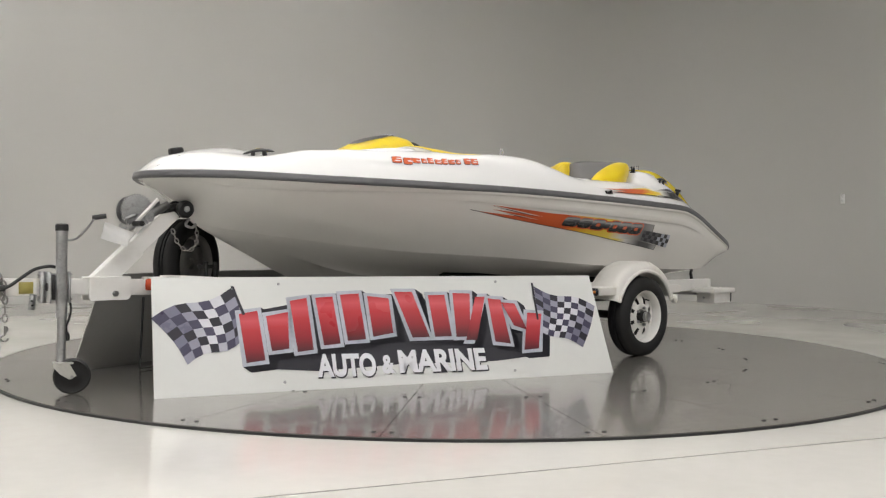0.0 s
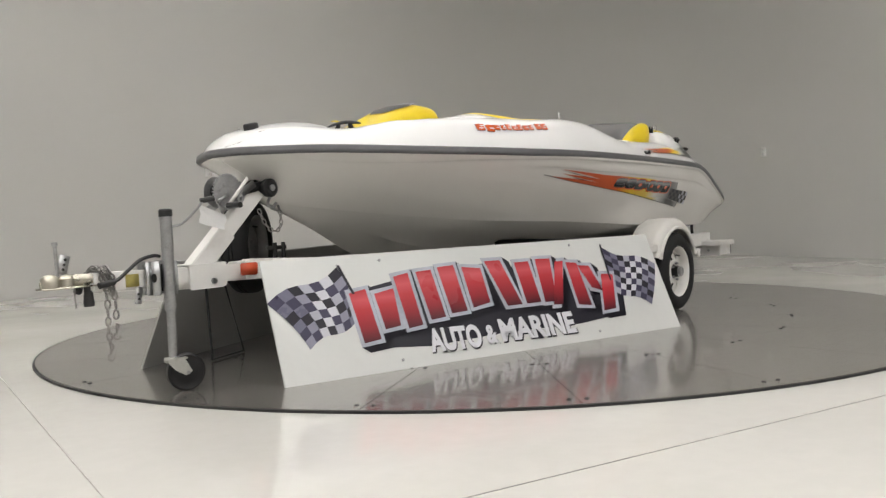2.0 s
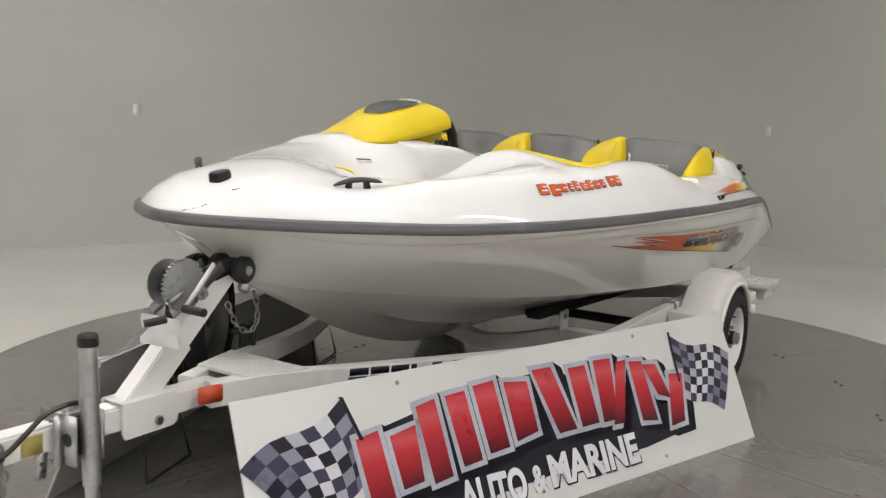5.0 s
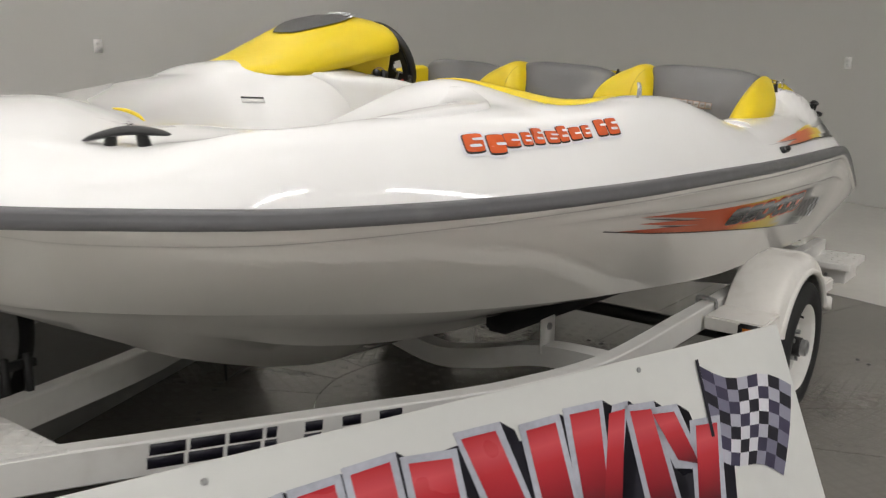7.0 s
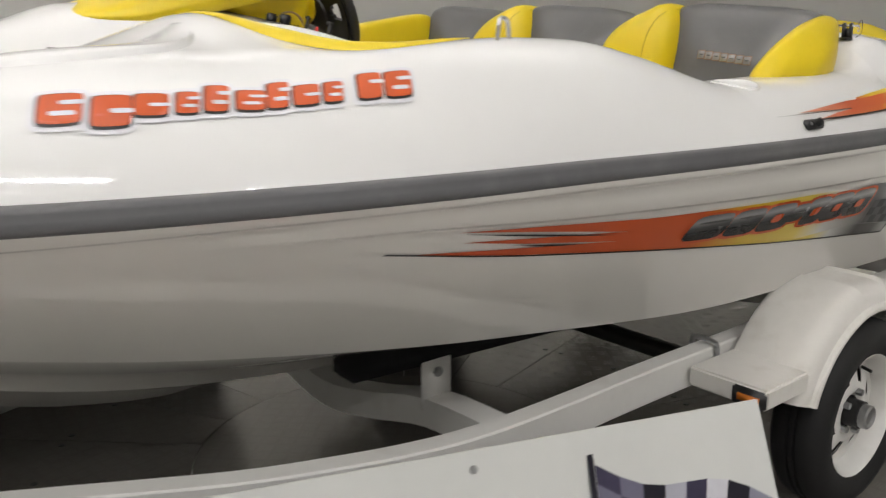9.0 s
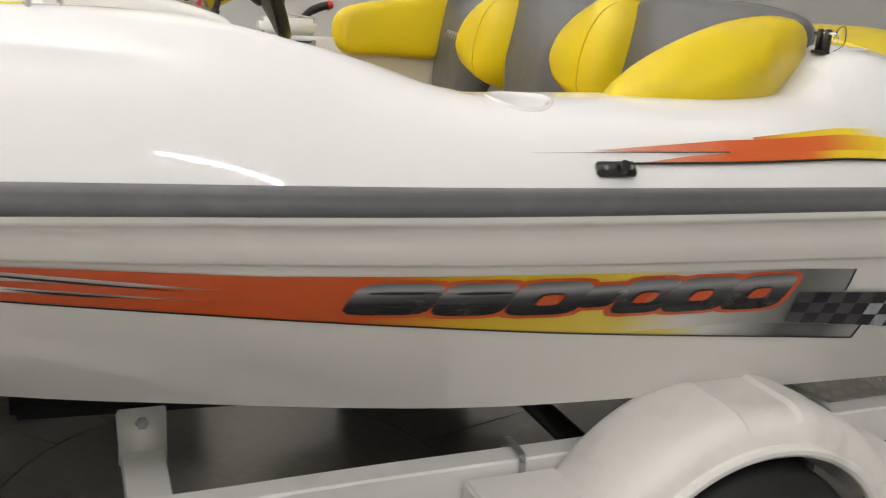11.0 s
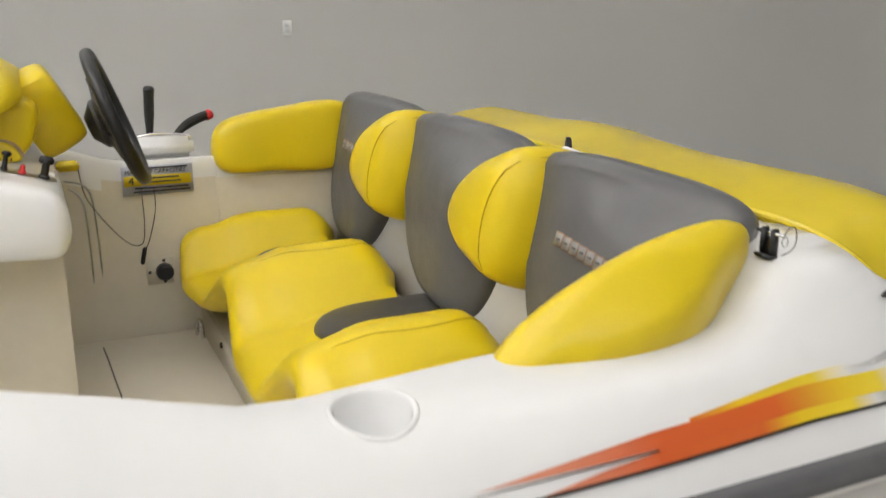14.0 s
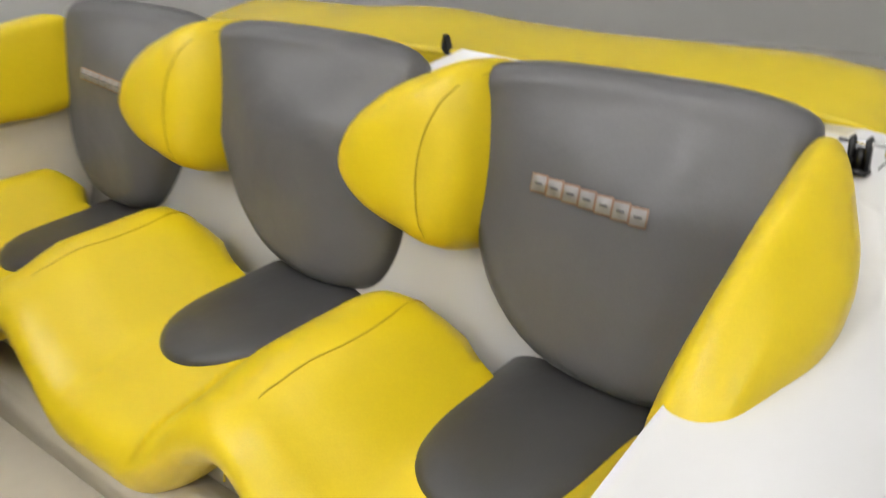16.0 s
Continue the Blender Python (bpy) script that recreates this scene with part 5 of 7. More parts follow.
cleat(on_deck(-1.75, -0.325), (0.67, -0.74, 0.08), (-0.1, -0.1, 1))
cleat(on_deck(-1.78, 0.44), (0.67, 0.74, 0.08), (-0.1, 0.1, 1))
cleat((1.171, -0.846, 1.180), (1, 0.04, -0.10), (0.06, -0.30, 1), 0.74, 0.034)
cleat((1.171, 1.026, 1.180), (1, -0.04, -0.10), (0.06, 0.30, 1), 0.74, 0.034)
nav = part("bow_light", cushion(outline_of([(-0.036, -0.024), (0.014, -0.028), (0.040, 0.0), (0.014, 0.028), (-0.036, 0.024), (-0.042, 0.0)], 4), on_deck(-2.025, 0.055, -0.004), (1, 0, 0.18), (0, 1, 0), 0.034), BLACK, boat, "black domed bow navigation light")
part("lens", box((0.026, 0.010, 0.013), on_deck(-2.030, 0.032, 0.014), 0.004), REDLENS, nav, "red port lens")
# cup holder let into the port side deck
cup_rows = []
for k in range(48):
    a = 2 * math.pi * k / 48
    row = []
    for r, h in ((0.0005, -0.070), (0.034, -0.070), (0.040, -0.064), (0.052, -0.004), (0.054, 0.0010), (0.0565, 0.0030), (0.0600, 0.0030), (0.0615, 0.0015), (0.062, -0.004)):
        r *= 0.89
        x, y = CUP.x + r * math.cos(a), CUP.y + r * math.sin(a)
        row.append((x, y, deck_z(x, y) + h if r > 0.040 else deck_z(CUP.x, CUP.y) + h))
    cup_rows.append(row)
part("cup_holder", grid(cup_rows, close_u=True), GEL, boat, "white cup holder recessed flush in the deck", sharp=50)
# fuel or fold-down latch on the flank, grab ring, hatch hook and clips
lp = deck_pt(0.413, 0.018, 0.006)
lat = part("deck_latch", box((0.066, 0.010, 0.024), lp, 0.003, (-35, 0, -2)), BLACK, boat, "small black plastic latch with two screws")
for dx in (-0.022, 0.022):
    part("screw", lathe([(0, 0.004), (0.003, 0.004), (0.003, 0)], lp + Vector((dx, -0.005, 0.003)), (0, -0.8, 0.5), 8), GALV, lat)
part("knob", lathe([(0, 0.010), (0.010, 0.009), (0.012, 0)], lp + Vector((0.008, -0.005, 0.003)), (0, -0.8, 0.5), 12), BLACK, lat)
part("grab_ring", tube(bend([on_deck(-0.39, -0.78), on_deck(-0.385, -0.78, 0.03), on_deck(-0.37, -0.77, 0.038), on_deck(-0.355, -0.77, 0.03), on_deck(-0.35, -0.77)]), 0.004), CHROME, boat, "small chrome grab ring")
HK = Vector((0.990, -0.736, 1.268))
hk = part("hatch_hook", box((0.016, 0.006, 0.044), HK + Vector((0, 0.010, -0.002)), 0.002), BLACK, boat, "black hatch latch with a pin and wire bail")
part("hook_cheek", box((0.016, 0.006, 0.044), HK + Vector((0, -0.010, -0.002)), 0.002), BLACK, hk)
part("hook_tongue", box((0.010, 0.014, 0.030), HK + Vector((0.003, 0, -0.010)), 0.002, (0, 12, 0)), BLACK, hk)
part("hook_base", box((0.030, 0.032, 0.006), HK + Vector((0, 0, -0.024)), 0.002, (0, 8, 0)), BLACK, hk)
part("hook_pin", rod(HK + Vector((0, 0.026, 0.012)), HK + Vector((0, -0.030, 0.012)), 0.0028, seg=10), CHROME, hk, "bright steel pin")
part("pin_ring", tube([HK + Vector((0.002 + 0.006 * math.cos(q), -0.030, 0.004 + 0.008 * math.sin(q))) for q in np.linspace(0, 2 * math.pi, 18, endpoint=False)], 0.0010, 6, closed=True), CHROME, hk, "split ring")
part("hook_wire", tube(bend([HK + Vector(c) for c in ((0, -0.028, 0.013), (0.006, -0.032, 0.025), (0.020, -0.030, 0.024), (0.024, -0.030, 0.004), (0.020, -0.028, -0.010), (0.006, -0.022, -0.020))]), 0.0009, 6), DARKST, hk)
part("hatch_clip", cushion([(-0.012, 0.0), (0.010, 0.0), (0.009, 0.014), (0.002, 0.034), (-0.002, 0.034), (-0.009, 0.014)], (1.102, 0.022, 1.280), (0.25, 0.97, 0), (0, 0, 1), 0.012, ((0, 1.0), (0.7, 1.0), (1.0, 0.8))), BLACK, boat, "black pointed clip on the hatch edge")
part("stern_knob", lathe([(0, 0.014), (0.035, 0.012), (0.04, 0.022), (0.055, 0.022), (0.06, 0)], on_deck(1.46, -0.78, -0.004), (0.1, -0.2, 1), 14), BLACK, boat, "black stern light plug")
plq, plq_n = deck_skin.find_nearest(Vector(PLAQUE))[:2]
if plq_n.z < 0:
    plq_n = -plq_n
plq_x = Vector((1, -0.4, 0))
plq_x = (plq_x - plq_n * plq_x.dot(plq_n)).normalized()
plq_m = Matrix((plq_x, plq_n.cross(plq_x), plq_n)).transposed().to_4x4()
plq_m.translation = plq + plq_n * 0.0015
for sx, sy, oy, oz, mt, lab in ((0.082, 0.026, 0.0, 0.0, PAPER, "thin pale printed plaque"), (0.080, 0.007, 0.0090, 0.0012, BLACK, "dark printed band")):
    pb = box((sx, sy, 0.0016), (0, oy, oz), 0.0004)
    bmesh.ops.transform(pb, matrix=plq_m, verts=pb.verts)
    part("console_plaque", pb, mt, boat, lab)
part("drain_plug", rod((1.86, -0.62, 0.62), (1.86, -0.66, 0.56), 0.012), BLACK, boat)


# ---- printed decals: thin film that follows the skin ----
def film(name, quads, surf, mat, parent, label="", nx=10, ny=3):
    """quads: corners (a, b) in the surface's two measures, in order round each piece."""
    first = None
    for q in quads:
        (a0, b0), (a1, b1), (a2, b2), (a3, b3) = q
        rows = []
        for i in range(nx + 1):
            g = i / nx
            row = []
            for j in range(ny + 1):
                h = j / ny
                a = (a0 + (a1 - a0) * g) * (1 - h) + (a3 + (a2 - a3) * g) * h
                b = (b0 + (b1 - b0) * g) * (1 - h) + (b3 + (b2 - b3) * g) * h
                row.append(surf(a, b))
            rows.append(row)
        under = first if first is not None and parent is boat else parent
        ob = part(name, grid(rows), mat, under, label)
        first = first or ob
    return first


def hull_at(lift):
    return lambda x, f: hull_pt(x, f, lift)


HT = smooth_table((-0.60, 0.195), (-0.346, 0.226), (-0.09, 0.256), (0.30, 0.258), (0.80, 0.272), (0.957, 0.286))
HB = smooth_table((-0.70, 0.285), (-0.44, 0.376), (-0.10, 0.455), (0.19, 0.508), (0.54, 0.582), (0.80, 0.635), (1.058, 0.690))
JX = -0.13
hd = film("flame_decal", [[(-0.58, 0.200), (JX, HT(JX)), (JX, 0.330), (-0.52, 0.216)], [(-0.56, 0.262), (JX, 0.325), (JX, 0.385), (-0.42, 0.312)], [(-0.66, 0.300), (JX, 0.380), (JX, HB(JX)), (-0.44, HB(-0.44) - 0.003)]],
          hull_at(0.0022), FLAME, boat, "orange and yellow flame decal fading to black")


def strip_film(name, x0, x1, top, low, surf, mat, parent, label="", n=24, m=5):
    """A film between two curves over x."""
    rows = []
    for i in range(n + 1):
        x = x0 + (x1 - x0) * i / n
        rows.append([surf(x, top(x) + (low(x) - top(x)) * j / m) for j in range(m + 1)])
    return part(name, grid(rows), mat, parent, label)


def badge(name, x0, x1, b0, b1, slant, surf, mat, parent, label="", power=4.0, n=10, m=8):
    """A printed block with rounded corners between x0 and x1, b0 and b1, leaning by slant."""
    rows = []
    for j in range(m + 1):
        v = -math.cos(math.pi * j / m)
        w = (1 - abs(v) ** power) ** (1 / power) if abs(v) < 1 else 0.45
        w = max(w, 0.45)
        rows.append([surf((x0 + x1) / 2 + slant * v / 2 + (x1 - x0) / 2 * w * (2 * i / n - 1), (b0 + b1) / 2 + (b1 - b0) / 2 * v) for i in range(n + 1)])
    return part(name, grid(rows), mat, parent, label)


strip_film("flame_decal", JX, 0.957, HT, lambda x: HB(x) - 0.075 * max(0.0, min(1, (x - 0.45) / 0.3)), hull_at(0.0022), FLAME, hd)
strip_film("flame_decal", 0.45, 1.058, lambda x: HB(x) - 0.077 * min(1, (x - 0.45) / 0.3) - 0.001, HB, hull_at(0.0024), FLAME_LOW, hd)
for a0, a1, c0, c1 in ((-0.57, -0.20, 0.211, 0.328), (-0.445, -0.27, 0.313, 0.358)):
    strip_film("decal_keyline", a0, a1, lambda x: c0 + (c1 - c0) * (x - a0) / (a1 - a0), lambda x: c0 + (c1 - c0) * (x - a0) / (a1 - a0) + 0.011 * math.sin(math.pi * (x - a0) / (a1 - a0)), hull_at(0.0034), BLACK, hd, n=10, m=1)
strip_film("decal_keyline", -0.70, 1.06, lambda x: HB(x) - 0.004, lambda x: HB(x) + 0.005, hull_at(0.0034), BLACK, hd, n=40, m=1)
strip_film("decal_keyline", 0.954, 0.959, lambda x: 0.284, lambda x: 0.400, hull_at(0.0034), BLACK, hd, n=1, m=6)
strip_film("decal_keyline", 1.053, 1.060, lambda x: 0.612, lambda x: 0.694, hull_at(0.0034), BLACK, hd, n=1, m=4)
for k, (l0, l1) in enumerate(((0.012, 0.150), (0.146, 0.270), (0.266, 0.400), (0.392, 0.462), (0.456, 0.566), (0.556, 0.690), (0.680, 0.818))):
    t0, b0 = 0.284 + 0.0015 * k, 0.434 + 0.0055 * k
    if k == 3:
        t0, b0 = t0 + 0.020, b0 - 0.034
    m = (t0 + b0) / 2
    badge("logo_block", l0 - 0.010, l1 + 0.010, b0 + 0.016, t0 - 0.014, 0.026, hull_at(0.0040), ORANGE, hd, "orange outline block", 5.0)
    badge("logo_block", l0 + 0.002, l1 - 0.002, b0, t0, 0.026, hull_at(0.0050), CHROME_PRINT, hd, "grey metallic printed block", 5.0)
    if k < 2:
        badge("logo_slot", l0 + 0.030, l1 - 0.006, m - 0.024, m - 0.036, 0.003, hull_at(0.0060), BLACK, hd, "dark slot across the block", 6.0, 4, 3)
        badge("logo_slot", l0 + 0.006, l1 - 0.040, m + 0.036, m + 0.024, 0.003, hull_at(0.0060), BLACK, hd, "dark slot across the block", 6.0, 4, 3)
    elif k != 3:
        c = (l0 + l1) / 2
        badge("logo_slot", c - 0.024, c + 0.020, m + 0.030, m - 0.028, 0.014, hull_at(0.0060), BLACK, hd, "dark edge of the hole", 5.0, 4, 5)
        badge("logo_slot", c - 0.020, c + 0.020, m + 0.030, m - 0.020, 0.012, hull_at(0.0066), ORANGE, hd, "orange hole through the block", 5.0, 4, 5)
for i in range(9):
    for j in range(3):
        x0, g = 0.846 + i * 0.0385, i / 9
        f0, f1 = 0.392 + 0.040 * g, 0.556 + 0.088 * g
        fa, fb_ = f0 + (f1 - f0) * j / 3, f0 + (f1 - f0) * (j + 1) / 3
        mt = (BLACK if i > 4 else INK) if (i + j) % 2 else (INKS if i > 4 else DARKLOGO)
        film("checker_square", [[(x0, fa), (x0 + 0.0385, fa + 0.0045), (x0 + 0.0385, fb_ + 0.008), (x0, fb_)]], hull_at(0.0056), mt, hd, nx=2, ny=2)


for k in range(10):
    x0 = 1.270 + k * 0.0148
    film("hatch_mark", [[(x0, -0.722), (x0 + 0.0118, -0.722), (x0 + 0.0125, -0.744), (x0 + 0.0005, -0.744)]], lambda x, y: Vector((x, y, hatch_z(x, y) + 0.0016)), BLACK, hatch, "black printed block", 3, 3)


def deck_at(lift):
    return lambda x, d: deck_pt(x, d, lift)


DT = smooth_table((0.385, 0.0395), (0.534, 0.050), (0.62, 0.0525), (0.69, 0.0535), (0.75, 0.0545), (0.95, 0.061), (1.10, 0.0645), (1.196, 0.0685), (1.285, 0.075))
DY = smooth_table((0.70, 0.0565), (0.816, 0.0635), (0.968, 0.0735), (1.01, 0.076))
DM = smooth_table((0.62, 0.0365), (0.80, 0.0375), (0.958, 0.0405), (1.121, 0.0425), (1.34, 0.046))
DB = smooth_table((0.36, 0.024), (0.70, 0.0260), (0.953, 0.0295), (1.34, 0.0345))
STREAK_TOP = smooth_table((1.0, 0.0725), (1.117, 0.0755), (1.20, 0.0805), (1.283, 0.0865))
STREAK_LOW = smooth_table((1.0, 0.0685), (1.117, 0.0690), (1.20, 0.0715), (1.283, 0.0765))
dd = film("deck_flame_decal", [[(0.385, 0.0393), (0.64, DT(0.64)), (0.64, 0.0385), (0.56, 0.0385)], [(0.46, 0.0252), (0.64, 0.0252), (0.64, 0.0368), (0.56, 0.033)]], deck_at(0.003), FLAME2, boat, "orange and yellow flame decal on the deck")
strip_film("deck_flame_decal", 0.638, 1.285, DT, DM, deck_at(0.003), FLAME2, dd, n=40, m=3)
strip_film("deck_flame_decal", 0.702, 1.01, DY, DT, deck_at(0.0031), FLAME2_TOP, dd, "yellow sliver above the flame", n=20, m=1)
strip_film("deck_flame_decal", 0.638, 1.335, DM, DB, deck_at(0.0031), FLAME2_FOOT, dd, n=36, m=2)
strip_film("decal_streak", 1.0, 1.283, STREAK_TOP, STREAK_LOW, deck_at(0.0032), FLAME3, dd, "dark fading streak", n=14, m=2)
strip_film("decal_keyline", 0.44, 1.335, lambda x: DB(x) + 0.001, lambda x: DB(x) - 0.0016, deck_at(0.0045), BLACK, dd, n=40, m=1)
strip_film("decal_keyline", 0.281, 0.64, lambda x: 0.0355 + 0.0025 * (x - 0.281) / 0.36, lambda x: 0.0353 + 0.0012 * (x - 0.281) / 0.36, deck_at(0.0045), DARKST, dd, n=14, m=1)
for i in range(5):
    for j in range(3):
        x0, d0, hh_ = 1.268 + i * 0.032, 0.0455 + i * 0.0015, 0.0120
        film("checker_square", [[(x0, d0 + j * hh_), (x0 + 0.032, d0 + 0.0015 + j * hh_), (x0 + 0.032, d0 + 0.0015 + (j + 1) * hh_), (x0, d0 + (j + 1) * hh_)]], deck_at(0.005), BLACK if (i + j) % 2 else (INKS if i > 2 else DARKLOGO), dd, nx=2, ny=2)
NAME_D = smooth_table((-1.19, 0.0610), (-1.02, 0.0675), (-0.75, 0.0735), (-0.62, 0.0715))
NAME_BLOCKS = ((-1.180, 0.055, 0.0, 1.0, 0), (-1.118, 0.052, -0.22, 0.78, 1), (-1.062, 0.047, 0.0, 0.76, 1), (-1.006, 0.033, 0.0, 0.76, 0), (-0.965, 0.036, 0.0, 1.0, 0), (-0.922, 0.044, 0.0, 0.76, 0),
               (-0.874, 0.034, 0.0, 1.0, 0), (-0.836, 0.042, 0.0, 0.76, 1), (-0.788, 0.032, 0.0, 0.76, 0), (-0.730, 0.042, 0.0, 1.0, 2), (-0.684, 0.048, 0.0, 1.0, 0))
for lx, w, low_, up_, slots in NAME_BLOCKS:
    d0 = NAME_D(lx)
    b0, b1 = d0 + 0.034 * low_, d0 + 0.034 * up_
    h = b1 - b0
    sl = 0.52 * h
    nm = badge("name_block", lx - 0.009, lx + w + 0.007, b0 - 0.007, b1 + 0.006, 0.52 * (h + 0.013), deck_at(0.0022), INKW, boat, "white-edged printed block", 6.0)
    badge("name_edge", lx - 0.0025, lx + w, b0 - 0.0028, b1 + 0.001, sl, deck_at(0.0030), BLACK, nm, "black edge and drop shadow", 7.0)
    badge("name_face", lx + 0.001, lx + w, b0, b1, sl, deck_at(0.0038), ORANGE, nm, "orange printed face", 7.0)
    for q in ((0.31, 0.66) if slots == 0 else (0.45,) if slots == 1 else (0.60,)):
        cut = 0.10 if q < 0.45 else 0.30
        badge("name_slot", lx + w * cut + sl * q, lx + w * (cut + 0.58) + sl * q, b0 + h * (q - 0.075), b0 + h * (q + 0.075), 0.0, deck_at(0.0046), INKW, nm, "white slot", 5.0)


# ---- trailer ----
trailer = thing("boat_trailer", (0, 0, 0), "white painted single-axle boat trailer on the turntable", "trailer")
ZR = 0.443                                    # middle height of the frame tubes
part("tongue", beam((-3.02, 0, 0.515), (-2.12, 0, 0.495), 0.076, 0.080, 0.008), STEELW, trailer, "white square steel tongue", smooth=False)
def sweep(line, w, h):
    """A square tube along a bent line."""
    rows = []
    for i, p in enumerate(line):
        d = (line[min(i + 1, len(line) - 1)] - line[max(i - 1, 0)]).normalized()
        s1 = d.cross(Vector((0, 0, 1))).normalized()
        s2 = s1.cross(d)
        rows.append([p + s1 * a * w / 2 + s2 * b * h / 2 for a, b in ((-0.86, -1), (0.86, -1), (1, -0.9), (1, 0.9), (0.86, 1), (-0.86, 1), (-1, 0.9), (-1, -0.9))])
    bm = grid(rows, close_v=True)
    bm.verts.ensure_lookup_table()
    bm.faces.new([bm.verts[k] for k in range(8)])
    bm.faces.new([bm.verts[len(bm.verts) - 1 - k] for k in range(8)])
    return bm


RAIL_PTS = [(-2.20, 0.055, 0.503), (-1.95, 0.135, 0.498), (-1.65, 0.240, 0.474), (-1.20, 0.410, 0.441), (-0.864, 0.578, 0.432), (-0.66, 0.660, 0.432), (-0.52, 0.705, 0.433), (-0.38, 0.732, 0.435), (-0.18, 0.742, 0.438), (0.10, 0.744, ZR), (0.40, 0.744, ZR)]
for s in (-1, 1):
    line = bend([(x, s * y, z) for x, y, z in RAIL_PTS], 4) + [Vector((x, s * 0.742, ZR)) for x in (0.8, 1.4, 1.95)]
    part("side_rail", sweep(line, 0.055, 0.086), STEELW, trailer, "bent white square steel frame rail", sharp=20)
gus = bmesh.new()
gv = [gus.verts.new(p) for p in ((-2.09, -0.115, 0.5520), (-1.85, -0.195, 0.5410), (-1.85, 0.195, 0.5410), (-2.09, 0.115, 0.5520))]
gf = gus.faces.new(gv)
for v in bmesh.ops.extrude_face_region(gus, geom=[gf])["geom"]:
    if isinstance(v, bmesh.types.BMVert):
        v.co.z -= 0.012
gusset = part("gusset_plate", gus, STEELW, trailer, "white tread-plate gusset", smooth=False)
lug = bmesh.new()
for i in range(8):
    for j in range(13):
        x, y = -2.075 + 0.030 * i, -0.18 + 0.030 * j
        if abs(y) < 0.105 + (x + 2.09) * 0.33:
            box((0.022, 0.006, 0.003), (x, y, 0.5525 - (x + 2.09) * 0.0458), 0, (0, 2.6, 45 if (i + j) % 2 else -45), lug)
part("tread_pattern", lug, STEELW, gusset, "raised tread lozenges", smooth=False)
for s in (-1,):
    part("marker_lamp", box((0.088, 0.014, 0.060), (-2.215, s * 0.086, 0.512), 0.005, (0, 0, s * 17)), REDLENS, trailer, "orange-red side marker reflector")

# dished crossmembers with hull-support brackets
for x, sag in ((-0.25, 0.150), (1.25, 0.12)):
    hw = 0.71 if x < 0.36 else 0.742
    cur = bend([(x, -hw, ZR - 0.045), (x, -hw * 0.62, ZR - 0.055), (x, -hw * 0.30, ZR - sag * 0.75), (x, 0, ZR - sag), (x, hw * 0.30, ZR - sag * 0.75), (x, hw * 0.62, ZR - 0.055), (x, hw, ZR - 0.045)], 4)
    rws = []
    for i, p in enumerate(cur):
        d = (cur[min(i + 1, len(cur) - 1)] - cur[max(i - 1, 0)]).normalized()
        nn = Vector((0, -d.z, d.y))
        rws.append([p + Vector((sx * 0.038, 0, 0)) + nn * sz * 0.036 for sx, sz in ((-1, -1), (1, -1), (1, 1), (-1, 1))])
    part("crossmember", grid(rws, close_v=True), STEELW, trailer, "dished white crossmember", sharp=30)
    for s in (-1, 1):
        br = part("bunk_bracket", box((0.09, 0.008, 0.12), (x, s * 0.44, ZR + 0.012), 0.003), STEELW, trailer, "white bracket plate with a bolt")
        part("bolt", lathe([(0, 0.013), (0.008, 0.012), (0.008, 0)], (x, s * 0.44 - 0.004, ZR + 0.042), (0, -1, 0), 6), GALV, br)
for s in (-1, 1):
    part("bunk", beam((-0.48, s * 0.40 + 0.02, 0.530), (1.45, s * 0.46 + 0.02, 0.480), 0.09, 0.055, 0.012), CARPET, trailer, "black carpeted bunk board")
part("axle", beam((0.775, -0.86, 0.262), (0.775, 0.86, 0.262), 0.05, 0.05), DARKST, trailer, "dark steel axle tube")
for s in (-1, 1):
    part("leaf_spring", beam((0.48, s * 0.742, 0.37), (1.10, s * 0.742, 0.37), 0.045, 0.02), DARKST, trailer)
    for x in (0.47, 1.11):
        part("spring_hanger", box((0.04, 0.05, 0.07), (x, s * 0.742, 0.385), 0.004), DARKST, trailer)


